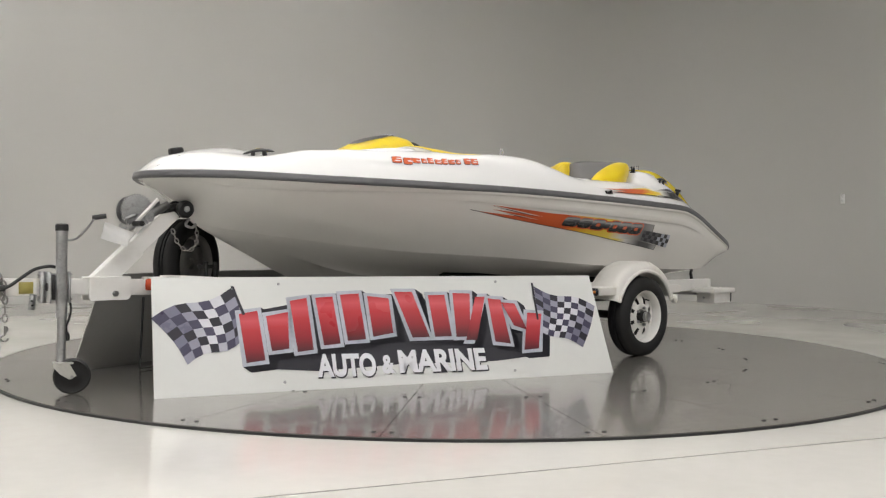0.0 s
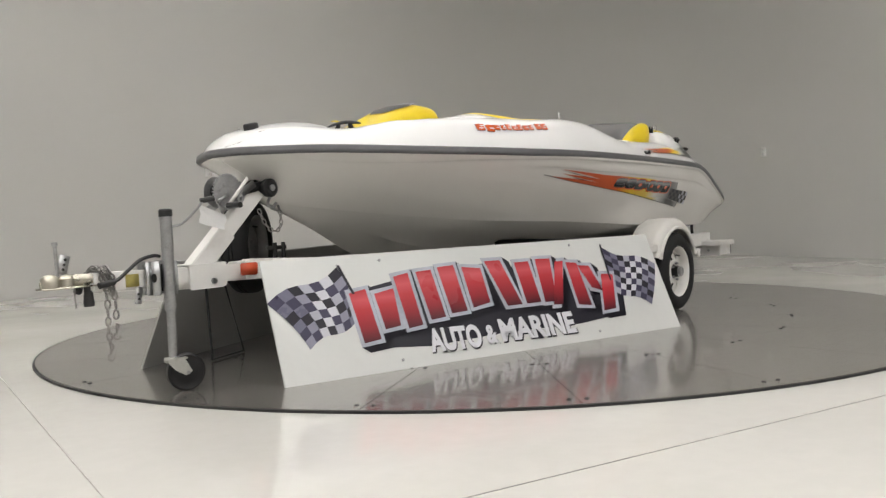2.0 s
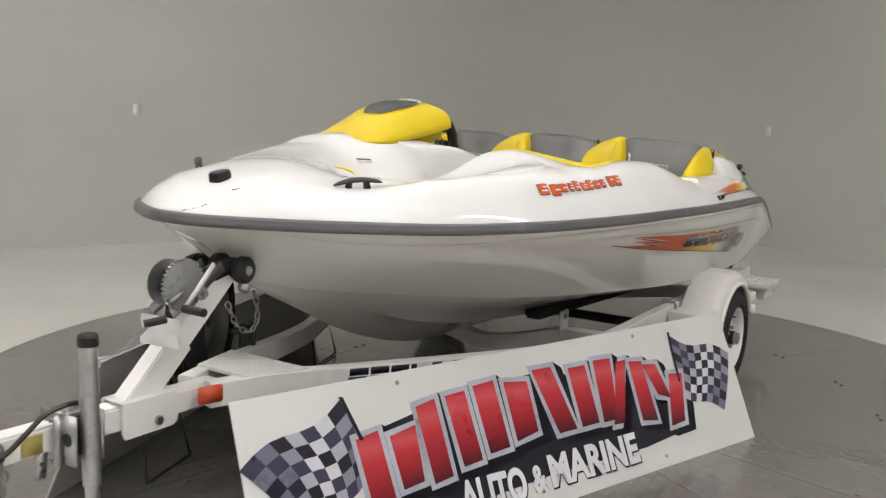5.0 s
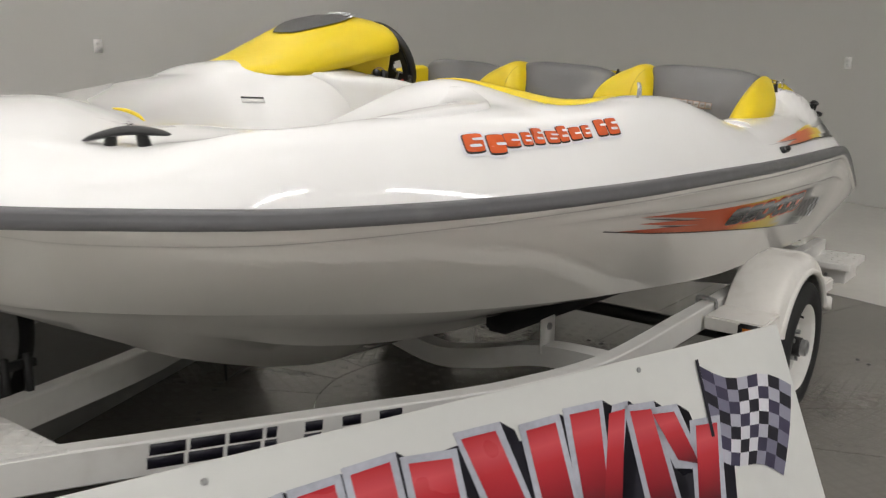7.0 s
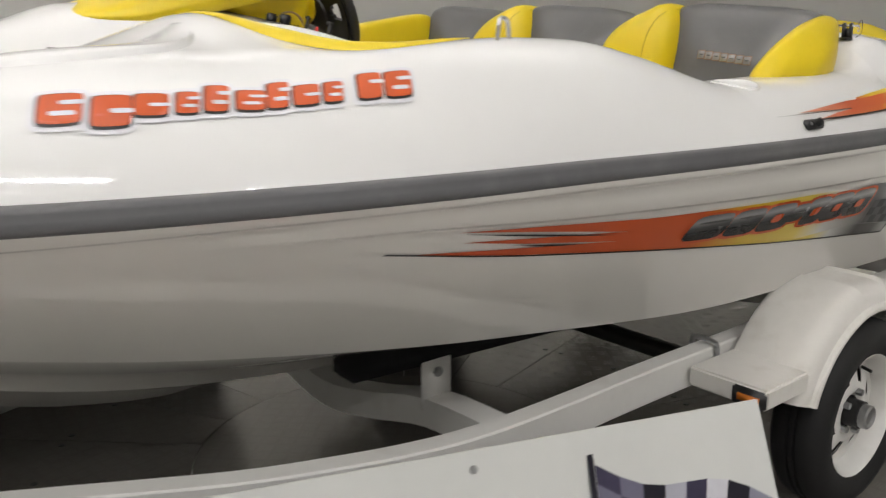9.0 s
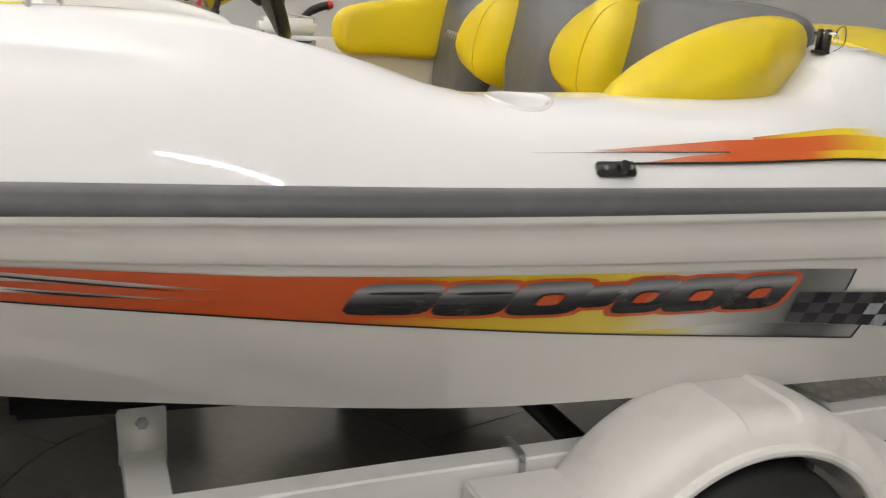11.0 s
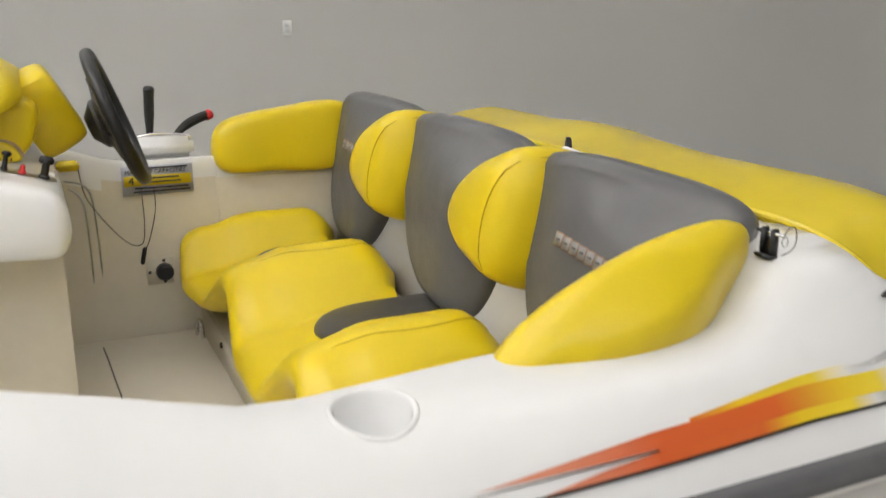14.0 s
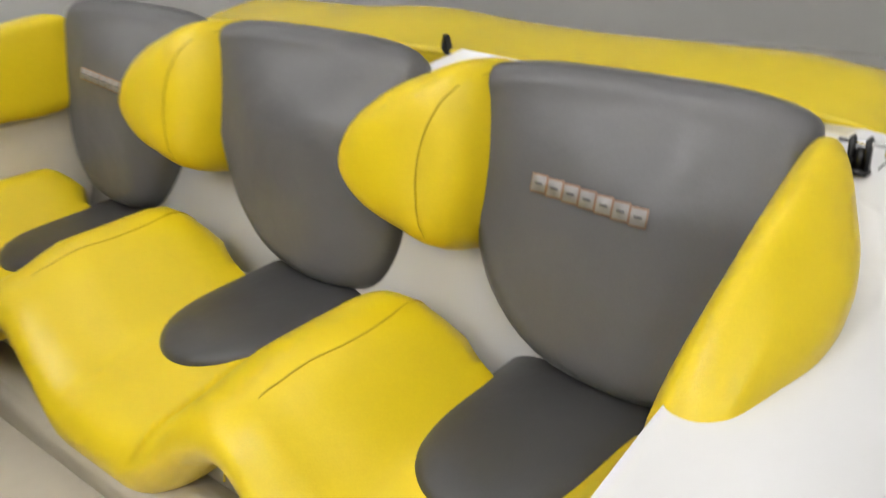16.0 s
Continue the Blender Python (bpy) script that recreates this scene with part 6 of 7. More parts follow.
def road_wheel(name, at, axis, parent, label, plain=False):
    """Trailer wheel: tyre, spoked white rim and hub, facing along axis."""
    ax = Vector(axis).normalized()
    at = Vector(at)
    R, W = 0.264, 0.075
    prof2 = [(-W * 0.75, 0.165), (-W * 0.95, 0.185), (-W, 0.215), (-W * 0.92, 0.240), (-W * 0.72, R - 0.006), (-W * 0.5, R), (-W * 0.2, R + 0.001), (-W * 0.16, R - 0.007), (-W * 0.10, R - 0.007), (-W * 0.06, R + 0.001),
             (W * 0.06, R + 0.001), (W * 0.10, R - 0.007), (W * 0.16, R - 0.007), (W * 0.2, R + 0.001), (W * 0.5, R), (W * 0.72, R - 0.006), (W * 0.92, 0.240), (W, 0.215), (W * 0.95, 0.185), (W * 0.75, 0.165)]
    wh = part(name, lathe(prof2, at, ax, 48), RUBBER, parent, label, sharp=60)
    part("rim", lathe([(-W * 0.8, 0.170), (-W * 0.7, 0.160), (-W * 0.3, 0.150), (W * 0.3, 0.150), (W * 0.66, 0.158), (W * 0.80, 0.166), (W * 0.84, 0.172), (W * 0.76, 0.173)], at, ax, 40), STEELW, wh, "white painted rim")
    q = ax.to_track_quat("Z", "Y").to_matrix()
    disc = bmesh.new()
    nsp = 8

    def rim_pt(r, ang, h):
        return at + ax * h + (q @ Vector((math.cos(ang), math.sin(ang), 0))) * r
    prof = [(0.046, 0.020), (0.062, 0.030), (0.078, 0.030), (0.086, 0.026), (0.118, 0.014), (0.132, 0.006), (0.150, 0.008), (0.154, 0.016)]
    if plain:
        prof = [(0.002, 0.004), (0.030, 0.005), (0.034, 0.026), (0.078, 0.030), (0.086, 0.026), (0.118, 0.014), (0.132, 0.006), (0.150, 0.008), (0.154, 0.016)]
    for i, ((r0, h0), (r1, h1)) in enumerate(zip(prof, prof[1:])):
        for k in range(nsp * 6):
            a0, a1 = 2 * math.pi * k / (nsp * 6), 2 * math.pi * (k + 1) / (nsp * 6)
            m = k % 6
            if i in (3, 4) and m in (2, 3) and not plain:
                continue
            disc.faces.new([disc.verts.new(rim_pt(r, g, h)) for r, g, h in ((r0, a0, h0), (r1, a0, h1), (r1, a1, h1), (r0, a1, h0))])
    weld(disc)
    part("disc", disc, STEELW, wh, "white steel wheel disc", sharp=50)
    part("backing", lathe([(-0.02, 0.148), (-0.02, 0.0)], at, ax, 24), DARKST, wh)
    if not plain:
        part("hub_barrel", lathe([(0.0, 0.040), (0.058, 0.038), (0.060, 0.034), (0.060, 0)], at, ax, 24), BLACK, wh, "black hub barrel")
        part("hub_cap", lathe([(0.055, 0.034), (0.078, 0.033), (0.082, 0.028), (0.076, 0.020), (0.076, 0)], at, ax, 20), GALV, wh, "bare metal hub cap")
    part("valve", rod(rim_pt(0.128, 1.0, 0.010), rim_pt(0.122, 1.0, 0.040), 0.0045), BLACK, wh)
    for k in range(0 if plain else 5):
        a = 2 * math.pi * k / 5
        er = q @ Vector((math.cos(a), math.sin(a), 0))
        part("lug_nut", lathe([(0.028, 0.010), (0.045, 0.009), (0.046, 0)], at + er * 0.058, ax, 6), GALV, wh)
    return wh


road_wheel("wheel", (0.775, -0.942, 0.265), (0, -1, 0), trailer, "black trailer tyre on a white spoked rim")
road_wheel("wheel", (0.775, 0.942, 0.265), (0, 1, 0), trailer, "black trailer tyre on a white spoked rim")
spare = road_wheel("spare_wheel", (-1.76, 0.455, 0.605), (0.50, -0.87, 0), trailer, "spare wheel with a dull steel disc on the frame", True)
for o in spare.children:
    if o.name.startswith(("rim", "disc")):
        o.data.materials[0] = SPAREM
        o["label"] = "dull bare steel"
for dx in (-0.03, 0.03):
    part("spare_bracket", box((0.018, 0.018, 0.16), (-1.725 + dx, 0.235, 0.540), 0.002), DARKST, trailer, "galvanised spare wheel bracket")
part("spare_bracket", box((0.13, 0.022, 0.022), (-1.735, 0.245, 0.592), 0.002), DARKST, trailer)


def fender(s):
    """Arched fender: rounded lobes fore and aft of a flat crown, a rolled lip outside."""
    FX, CR, R = 0.785, 10.2, 0.345
    angles = sorted({16.0 + 148.0 * k / 56 for k in range(57)} | {90 + sg * (CR + off) for sg in (-1, 1) for off in (-1.4, -0.5, 0.0, 0.6, 1.8)}, reverse=True)
    rows = []
    for y, dr, up in ((0.785, -0.030, 0), (0.785, -0.010, 0.4), (0.789, -0.004, 1), (0.80, -0.001, 1), (0.84, 0.0, 1), (0.90, 0.0, 1), (0.945, -0.001, 1), (0.962, -0.004, 1), (0.976, -0.011, 1), (0.986, -0.022, 0.8), (0.992, -0.036, 0.4), (0.995, -0.052, 0), (0.996, -0.060, 0),
                      (1.004, -0.062, 0), (1.009, -0.068, 0), (1.009, -0.076, 0), (1.003, -0.083, 0), (0.994, -0.084, 0), (0.984, -0.078, 0)):
        row = []
        for deg in angles:
            c = abs(deg - 90)
            r = R + dr
            if up and c < CR:                      # flat crown, a little sunk between two ridges
                r -= up * (R - R * math.cos(radians(CR)) / math.cos(radians(c)) + 0.0065 * min(1.0, (CR - c) / 1.4))
            elif up:
                r -= up * 0.005 * min(1.0, (c - CR) / 14.0)
            row.append((FX + r * math.cos(radians(deg)) * 1.10, s * y, 0.292 + r * math.sin(radians(deg))))
        rows.append(row)
    fd = part("fender", grid(rows), FENDM, trailer, "scuffed white plastic fender with a flat crown", sharp=22)
    for x0, x1, z in ((0.282, 0.47, 0.432), (1.05, 1.205, 0.430)):
        st = part("fender_step", box((x1 - x0, 0.215, 0.052), ((x0 + x1) / 2, s * 0.888, z + 0.009), 0.006), FENDM, fd, "white plastic step of the fender", smooth=False)
    part("fender_flap", box((0.016, 0.045, 0.060), (1.118, s * 0.995, 0.372), 0.005), FENDM, fd)
    if s < 0:
        bz = part("lamp_bezel", box((0.014, 0.090, 0.046), (0.277, s * 0.952, 0.440), 0.006), BLACK, fd, "black lamp bezel")
        part("side_lamp", box((0.012, 0.066, 0.026), (0.272, s * 0.954, 0.440), 0.005), AMBER, bz, "amber side lamp")
    for x in (0.40, 1.13):
        part("u_bolt", tube(bend([(x, s * 0.705, 0.39), (x, s * 0.705, 0.485), (x, s * 0.72, 0.498), (x, s * 0.76, 0.498), (x, s * 0.78, 0.485), (x, s * 0.78, 0.39)], 3), 0.007), GALV, trailer, "galvanised u-bolt")


fender(-1)
fender(1)
for s in (-1, 1):
    stp = part("rear_step", box((0.30, 0.21, 0.034), (1.85, s * 0.845, 0.405), 0.004), STEELW, trailer, "white tread step at the rear", smooth=False)
    for i in range(6):
        for j in range(5):
            part("tread", box((0.030, 0.007, 0.003), (1.725 + i * 0.050, s * (0.765 + j * 0.040), 0.4230), 0.001, (0, 0, 45 if (i + j) % 2 else -45)), STEELW, stp)
    part("step_bracket", box((0.22, 0.150, 0.075), (1.87, s * 0.845, 0.351), 0.003), STEELW, trailer, smooth=False)
    part("bolt", lathe([(0, 0.009), (0.006, 0.008), (0.006, 0)], (1.76, s * 0.83, 0.350), (-1, 0, 0), 8), GALV, trailer)
    tl = part("tail_lamp", box((0.03, 0.14, 0.075), (1.996, s * 0.845, 0.351), 0.006), BLACK, trailer, "black-framed rear lamp")
    part("lamp_lens", box((0.01, 0.12, 0.06), (2.013, s * 0.845, 0.351), 0.004), REDLENS, tl)
part("rear_crossbar", beam((1.90, -0.78, 0.40), (1.90, 0.78, 0.40), 0.06, 0.08), STEELW, trailer, "white rear crossbar")
part("tie_down", tube(bend([(1.86, -0.66, 0.48), (1.85, -0.66, 0.53), (1.87, -0.655, 0.56), (1.86, -0.65, 0.60)]), 0.012), BLACK, trailer, "black tie-down strap")

# winch post, roller and winch
for sy in (-1, 1):
    pl = cushion([(-0.105, 0.055), (-0.105, -0.045), (-0.098, -0.060), (0.085, -0.060), (0.100, -0.052), (0.105, -0.040), (0.105, 0.055)], (-2.43, sy * 0.0475, 0.497), (1, 0, 0), (0, 0, 1), 0.006, ((-1, 1.0), (1, 1.0)))
    part("post_bracket", pl, STEELW, trailer, "white bracket plate clamped on the tongue", smooth=False)
part("post_saddle", box((0.21, 0.10, 0.008), (-2.43, 0, 0.552), 0.002), STEELW, trailer)
part("bolt", lathe([(0, 0.016), (0.012, 0.015), (0.012, 0)], (-2.405, -0.053, 0.470), (0, -1, 0), 6), GALV, trailer)
post = part("winch_post", beam((-2.47, 0, 0.525), (-2.075, 0, 0.895), 0.058, 0.082, 0.005), STEELW, trailer, "sloping white winch post", smooth=False)
part("post_sleeve", beam((-2.48, 0, 0.515), (-2.28, 0, 0.703), 0.070, 0.098, 0.005), STEELW, post, smooth=False)
part("post_slot", beam((-2.44, 0.0, 0.612), (-2.335, 0.0, 0.710), 0.012, 0.006, 0), DARKST, post)
for s in (-1, 1):
    part("bow_roller", lathe([(-0.022, 0.0), (-0.022, 0.034), (-0.012, 0.047), (0.012, 0.047), (0.022, 0.034), (0.022, 0.0)], (-2.035, s * 0.058, 0.905), (0, 1, 0), 24), BLACK, trailer, "black rubber bow roller")
    part("roller_pin", lathe([(0, 0.018), (0.028, 0.016), (0.028, 0)], (-2.035, s * 0.058, 0.905), (0, s, 0), 12), GALV, trailer)
part("roller_yoke", box((0.15, 0.075, 0.05), (-2.085, 0, 0.905), 0.012, (0, -12, 0)), BLACK, trailer, "black roller yoke")
winch = part("winch", lathe([(-0.05, 0.0), (-0.05, 0.074), (-0.044, 0.076), (-0.04, 0.03), (0.03, 0.03), (0.034, 0.080), (0.042, 0.080), (0.046, 0.060), (0.046, 0.0)], (-2.295, -0.015, 0.890), (0, -1, 0), 32), GALV, trailer, "galvanised hand winch")
teeth = bmesh.new()
for k in range(36):
    a = 2 * math.pi * k / 36
    box((0.008, 0.010, 0.007), (-2.295 + 0.082 * math.cos(a), -0.053, 0.890 + 0.082 * math.sin(a)), 0, (0, -math.degrees(a), 0), teeth)
part("gear_teeth", teeth, GALV, winch, smooth=False)
part("winch_plate", beam((-2.34, -0.048, 0.80), (-2.12, -0.048, 0.93), 0.006, 0.04, 0.002), GALV, winch)
part("winch_plate", beam((-2.34, 0.048, 0.80), (-2.12, 0.048, 0.93), 0.006, 0.04, 0.002), GALV, winch)
part("winch_pinion", lathe([(0, 0.022), (0.014, 0.022), (0.016, 0.010), (0.030, 0.010), (0.030, 0)], (-2.235, -0.062, 0.855), (0, -1, 0), 16), GALV, winch)
part("winch_pawl", beam((-2.36, -0.066, 0.845), (-2.30, -0.066, 0.870), 0.006, 0.018, 0.002), GALV, winch)
part("winch_crank", beam((-2.325, -0.092, 0.822), (-2.20, -0.092, 0.952), 0.007, 0.018, 0.002), STEELW, winch, "flat pale crank arm")
part("crank_grip", rod((-2.325, -0.09, 0.822), (-2.325, -0.18, 0.822), 0.014), BLACK, winch)
part("strap_roll", lathe([(-0.035, 0.0), (-0.035, 0.045), (0.028, 0.045), (0.028, 0.0)], (-2.295, -0.015, 0.890), (0, -1, 0), 20), CARPET, winch, "rolled black webbing")
tag_rows = []
for i in range(9):
    g = i / 8
    row = []
    for j in range(7):
        h = j / 6
        x = -2.462 + 0.150 * g - 0.034 * h - 0.030 * g * h
        z = 0.829 - 0.052 * g - 0.083 * h + 0.012 * g * h
        row.append((x, -0.058 - 0.045 * h + 0.010 * math.sin(3.1 * g + 1.5 * h) + 0.006 * math.sin(9 * h - 4 * g), z))
    tag_rows.append(row)
tagb = grid(tag_rows)
bmesh.ops.solidify(tagb, geom=tagb.faces[:], thickness=0.0006)
tag = tagged(part("paper_tag", tagb, PAPER, None), "crumpled white paper tag hanging on the winch post", "paper tag")
part("tag_string", tube([(-2.315, -0.060, 0.782), (-2.305, -0.063, 0.80), (-2.30, -0.064, 0.822)], 0.0012, 6), PAPER, tag)


def chain(pts, parent, label, r=0.0035, ln=0.030):
    """Links along a path; each link an oval of wire, turned by a quarter."""
    path = bend(pts, 10)
    dist, marks = 0.0, [path[0]]
    for a, b in zip(path, path[1:]):
        dist += (b - a).length
        if dist >= ln * 0.78:
            marks.append(b)
            dist = 0.0
    top = None
    for i, (a, b) in enumerate(zip(marks, marks[1:])):
        d = (b - a).normalized()
        s = d.cross(Vector((0.3, 0.9, 0.2))).normalized()
        if i % 2:
            s = s.cross(d)
        c = (a + b) / 2
        ring2 = [c + d * (ln * 0.5) * math.cos(t) + s * (ln * 0.30) * math.sin(t) for t in np.linspace(0, 2 * math.pi, 10, endpoint=False)]
        lk = part("chain_link", tube(ring2, r, 6, closed=True), CHAINM, parent if top is None else top, label if top is None else "")
        top = top or lk
    return top


chain([(-2.10, -0.045, 0.80), (-2.07, -0.06, 0.72), (-2.02, -0.07, 0.685), (-1.97, -0.06, 0.72), (-1.955, -0.035, 0.80), (-1.96, -0.02, 0.83)], trailer, "galvanised safety chain at the bow eye")
part("bow_eye", tube(bend([(-1.98, 0, 0.86), (-2.0, 0, 0.825), (-1.965, 0, 0.81), (-1.94, 0, 0.83)]), 0.008), GALV, boat, "steel bow eye")

# coupler with latch, pin, chains
coup = part("coupler", beam((-3.10, 0, 0.530), (-2.93, 0, 0.528), 0.066, 0.050, 0.010), BRASS, trailer, "zinc-plated ball coupler")
part("flange", box((0.285, 0.084, 0.007), (-3.085, 0, 0.503), 0.003), BRASS, coup)
part("ball_socket", lathe([(-0.030, 0.0), (-0.030, 0.040), (-0.005, 0.041), (0.016, 0.034), (0.028, 0.018), (0.032, 0)], (-3.185, 0, 0.532), (0, 0, 1), 24), BRASS, coup, "shiny zinc ball socket")
part("latch_dome", lathe([(-0.030, 0.0), (-0.030, 0.034), (0.008, 0.033), (0.022, 0.022), (0.028, 0)], (-3.117, -0.004, 0.532), (0, 0, 1), 20), BRASS, coup)
part("latch_lever", box((0.046, 0.004, 0.080), (-3.118, 0.006, 0.598), 0.002, (0, 16, 0)), GALV, coup)
for z in (0.578, 0.598, 0.618):
    part("lever_hole", rod((-3.116 + (z - 0.598) * 0.29, 0.0030, z), (-3.116 + (z - 0.598) * 0.29, 0.0090, z), 0.006, seg=10), DARKST, coup)
part("latch_pin", lathe([(0, 0.007), (0.125, 0.008), (0.130, 0.012), (0.142, 0.012), (0.144, 0)], (-3.145, 0.01, 0.55), (-0.03, 0, 1), 12), GALV, coup)
part("lower_clamp", lathe([(-0.085, 0), (-0.085, 0.022), (-0.070, 0.023), (-0.020, 0.018), (0.0, 0.020), (0.004, 0)], (-3.02, -0.006, 0.500), (0, 0, 1), 14), DARKST, coup, "dark rusty ball clamp")
part("lower_clamp", box((0.030, 0.026, 0.034), (-3.066, -0.006, 0.487), 0.005, (0, 20, 0)), DARKST, coup)
part("pin_chain", tube(bend([(-3.095, -0.030, 0.505), (-3.098, -0.034, 0.47), (-3.096, -0.034, 0.43), (-3.097, -0.034, 0.415)]), 0.0035, 6), CHAINM, coup)


def hook_end(at):
    """An open S-hook hanging from the last link."""
    at = Vector(at)
    arc = [Vector((0.012 * math.sin(q), 0, -0.014 - 0.014 * math.cos(q) + 0.014)) for q in np.linspace(0, math.pi, 7)]
    arc += [Vector((-0.014 * math.sin(q) * 1.1, 0, -0.042 + 0.014 * math.cos(q))) for q in np.linspace(0, 1.45 * math.pi, 9)]
    return part("chain_hook", tube([at + p for p in arc], 0.0046, 8), CHAINM, trailer, "open steel hook of a safety chain")


chain([(-2.955, 0.045, 0.50), (-2.985, 0.020, 0.560), (-2.975, -0.040, 0.565), (-2.962, -0.050, 0.46), (-2.964, -0.052, 0.34), (-2.960, -0.052, 0.235)], trailer, "galvanised safety chain draped over the coupler", 0.0046, 0.038)
chain([(-2.945, 0.045, 0.52), (-2.940, 0.010, 0.570), (-2.938, -0.042, 0.560), (-2.926, -0.052, 0.46), (-2.928, -0.054, 0.32)], trailer, "galvanised safety chain draped over the coupler", 0.0046, 0.038)
hook_end((-2.960, -0.052, 0.235))
hook_end((-2.928, -0.054, 0.320))
for k in range(3):
    chain([(-3.010 + 0.022 * k, 0.040, 0.530), (-3.005 + 0.020 * k, 0.0, 0.574 - 0.004 * k), (-2.985 + 0.016 * k, -0.044, 0.562), (-2.978 + 0.018 * k, -0.052, 0.50 - 0.02 * k), (-2.960 + 0.012 * k, -0.050, 0.47)], trailer, "galvanised safety chain draped over the coupler", 0.0042, 0.036)
strap = part("hanger_strap", box((0.032, 0.004, 0.075), (-2.800, -0.036, 0.440), 0.001, (0, 8, 0)), GALV, trailer, "perforated steel hanger strap")
for z in (0.424, 0.446):
    part("strap_hole", rod((-2.802 - (z - 0.44) * 0.14, -0.0345, z), (-2.802 - (z - 0.44) * 0.14, -0.0395, z), 0.006, seg=10), BLACK, strap)
part("warning_label", box((0.065, 0.003, 0.055), (-2.83, -0.040, 0.508), 0), LABELM, trailer, "yellow warning label")

# jack
jack = part("tongue_jack", rod((-2.69, -0.108, 0.365), (-2.69, -0.108, 0.785), 0.0265, seg=24), GALV, trailer, "galvanised tongue jack with a caster")
part("inner_tube", rod((-2.69, -0.108, 0.145), (-2.69, -0.108, 0.37), 0.0205, seg=24), GALV, jack)
part("cap", lathe([(0, 0.030), (0.028, 0.030), (0.034, 0.025), (0.034, 0)], (-2.69, -0.108, 0.780), (0, 0, 1), 20), BLACK, jack)
part("crank", tube(bend([(-2.665, -0.108, 0.735), (-2.63, -0.14, 0.745), (-2.60, -0.20, 0.80), (-2.585, -0.235, 0.838)], 3), 0.006), GALV, jack)
part("crank_grip", rod((-2.59, -0.225, 0.842), (-2.535, -0.255, 0.852), 0.012), BLACK, jack)
fk = bmesh.new()
box((0.080, 0.070, 0.012), (-2.685, -0.118, 0.150), 0.003, bm=fk)
cdir = Vector((0.94, -0.35, 0))                 # rolling direction of the caster
cax = Vector((0.35, 0.94, 0))
for sgn in (-1, 1):
    a0 = Vector((-2.690, -0.115, 0.152)) + cax * sgn * 0.034
    quad = [a0 - cdir * 0.036, a0 + cdir * 0.034, a0 + cdir * 0.066 + Vector((0, 0, -0.062)), a0 + cdir * 0.036 + Vector((0, 0, -0.078)), a0 - cdir * 0.006 + Vector((0, 0, -0.052)), a0 - cdir * 0.036 + Vector((0, 0, -0.018))]
    va = [fk.verts.new(p) for p in quad]
    vb = [fk.verts.new(p + cax * 0.004 * sgn) for p in quad]
    fk.faces.new(va)
    fk.faces.new(vb[::-1])
    for i in range(6):
        fk.faces.new((va[i], va[i - 1], vb[i - 1], vb[i]))
bmesh.ops.recalc_face_normals(fk, faces=fk.faces)
part("caster_fork", fk, ZINC, jack, "zinc-plated caster fork", smooth=False)
wc = Vector((-2.690, -0.115, 0.086)) + cdir * 0.046
part("caster_wheel", lathe([(-0.022, 0.0), (-0.022, 0.03), (-0.017, 0.045), (-0.018, 0.062), (-0.022, 0.076), (-0.014, 0.085), (0.014, 0.085), (0.022, 0.076), (0.018, 0.062), (0.017, 0.045), (0.022, 0.03), (0.022, 0.0)], wc, cax, 32), BLACK, jack, "black caster wheel")
part("caster_axle", rod(wc - cax * 0.044, wc + cax * 0.044, 0.008), GALV, jack)
for x in (-2.745, -2.655):
    part("clamp_plate", box((0.010, 0.16, 0.15), (x, -0.04, 0.510), 0.002), GALV, trailer, "galvanised jack clamp plate")
    part("clamp_plate", box((0.030, 0.012, 0.15), (x - 0.016, -0.062, 0.510), 0.003), GALV, trailer)
part("clamp_hole", rod((-2.7515, -0.086, 0.512), (-2.7495, -0.086, 0.512), 0.020, seg=16), BLACK, trailer)
part("clamp_bracket", box((0.08, 0.02, 0.12), (-2.70, -0.066, 0.510), 0.004), DARKST, trailer)
for z in (0.45, 0.57):
    part("u_bolt", rod((-2.78, -0.05, z), (-2.62, -0.05, z), 0.006), GALV, trailer)
part("wiring", tube(bend([(-2.98, -0.055, 0.505), (-2.92, -0.058, 0.515), (-2.86, -0.06, 0.555), (-2.80, -0.06, 0.595), (-2.74, -0.07, 0.61), (-2.70, -0.06, 0.605)]), 0.008), BLACK, trailer, "black wiring lead")
part("wiring_plug", rod((-3.0, -0.056, 0.50), (-2.93, -0.058, 0.512), 0.014), BLACK, trailer)
part("wiring", tube(bend([(-2.66, -0.06, 0.50), (-2.625, -0.05, 0.42), (-2.630, -0.05, 0.36), (-2.645, -0.05, 0.32), (-2.643, -0.05, 0.285)]), 0.0055), BLACK, trailer)
part("wiring_plug", lathe([(0, 0.008), (0.012, 0.014), (0.030, 0.015), (0.042, 0.011), (0.043, 0)], (-2.643, -0.05, 0.290), (0, 0, -1), 10), BLACK, trailer)
RZ = smooth_table(*[(x, z) for x, y, z in RAIL_PTS])
RY = smooth_table(*[(x, y) for x, y, z in RAIL_PTS])
for k in range(7):
    x0 = -1.690 + 0.0875 * k
    for dz, sh in ((0.0160, 0.0), (-0.0160, -0.006)):
        pa, pb = [Vector((x + sh, -RY(x + sh) - 0.0280, RZ(x + sh) + 0.004 + dz)) for x in (x0, x0 + 0.078)]
        part("rail_mark", beam(pa, pb, 0.004, 0.027, 0), INK, trailer, "black printed block")


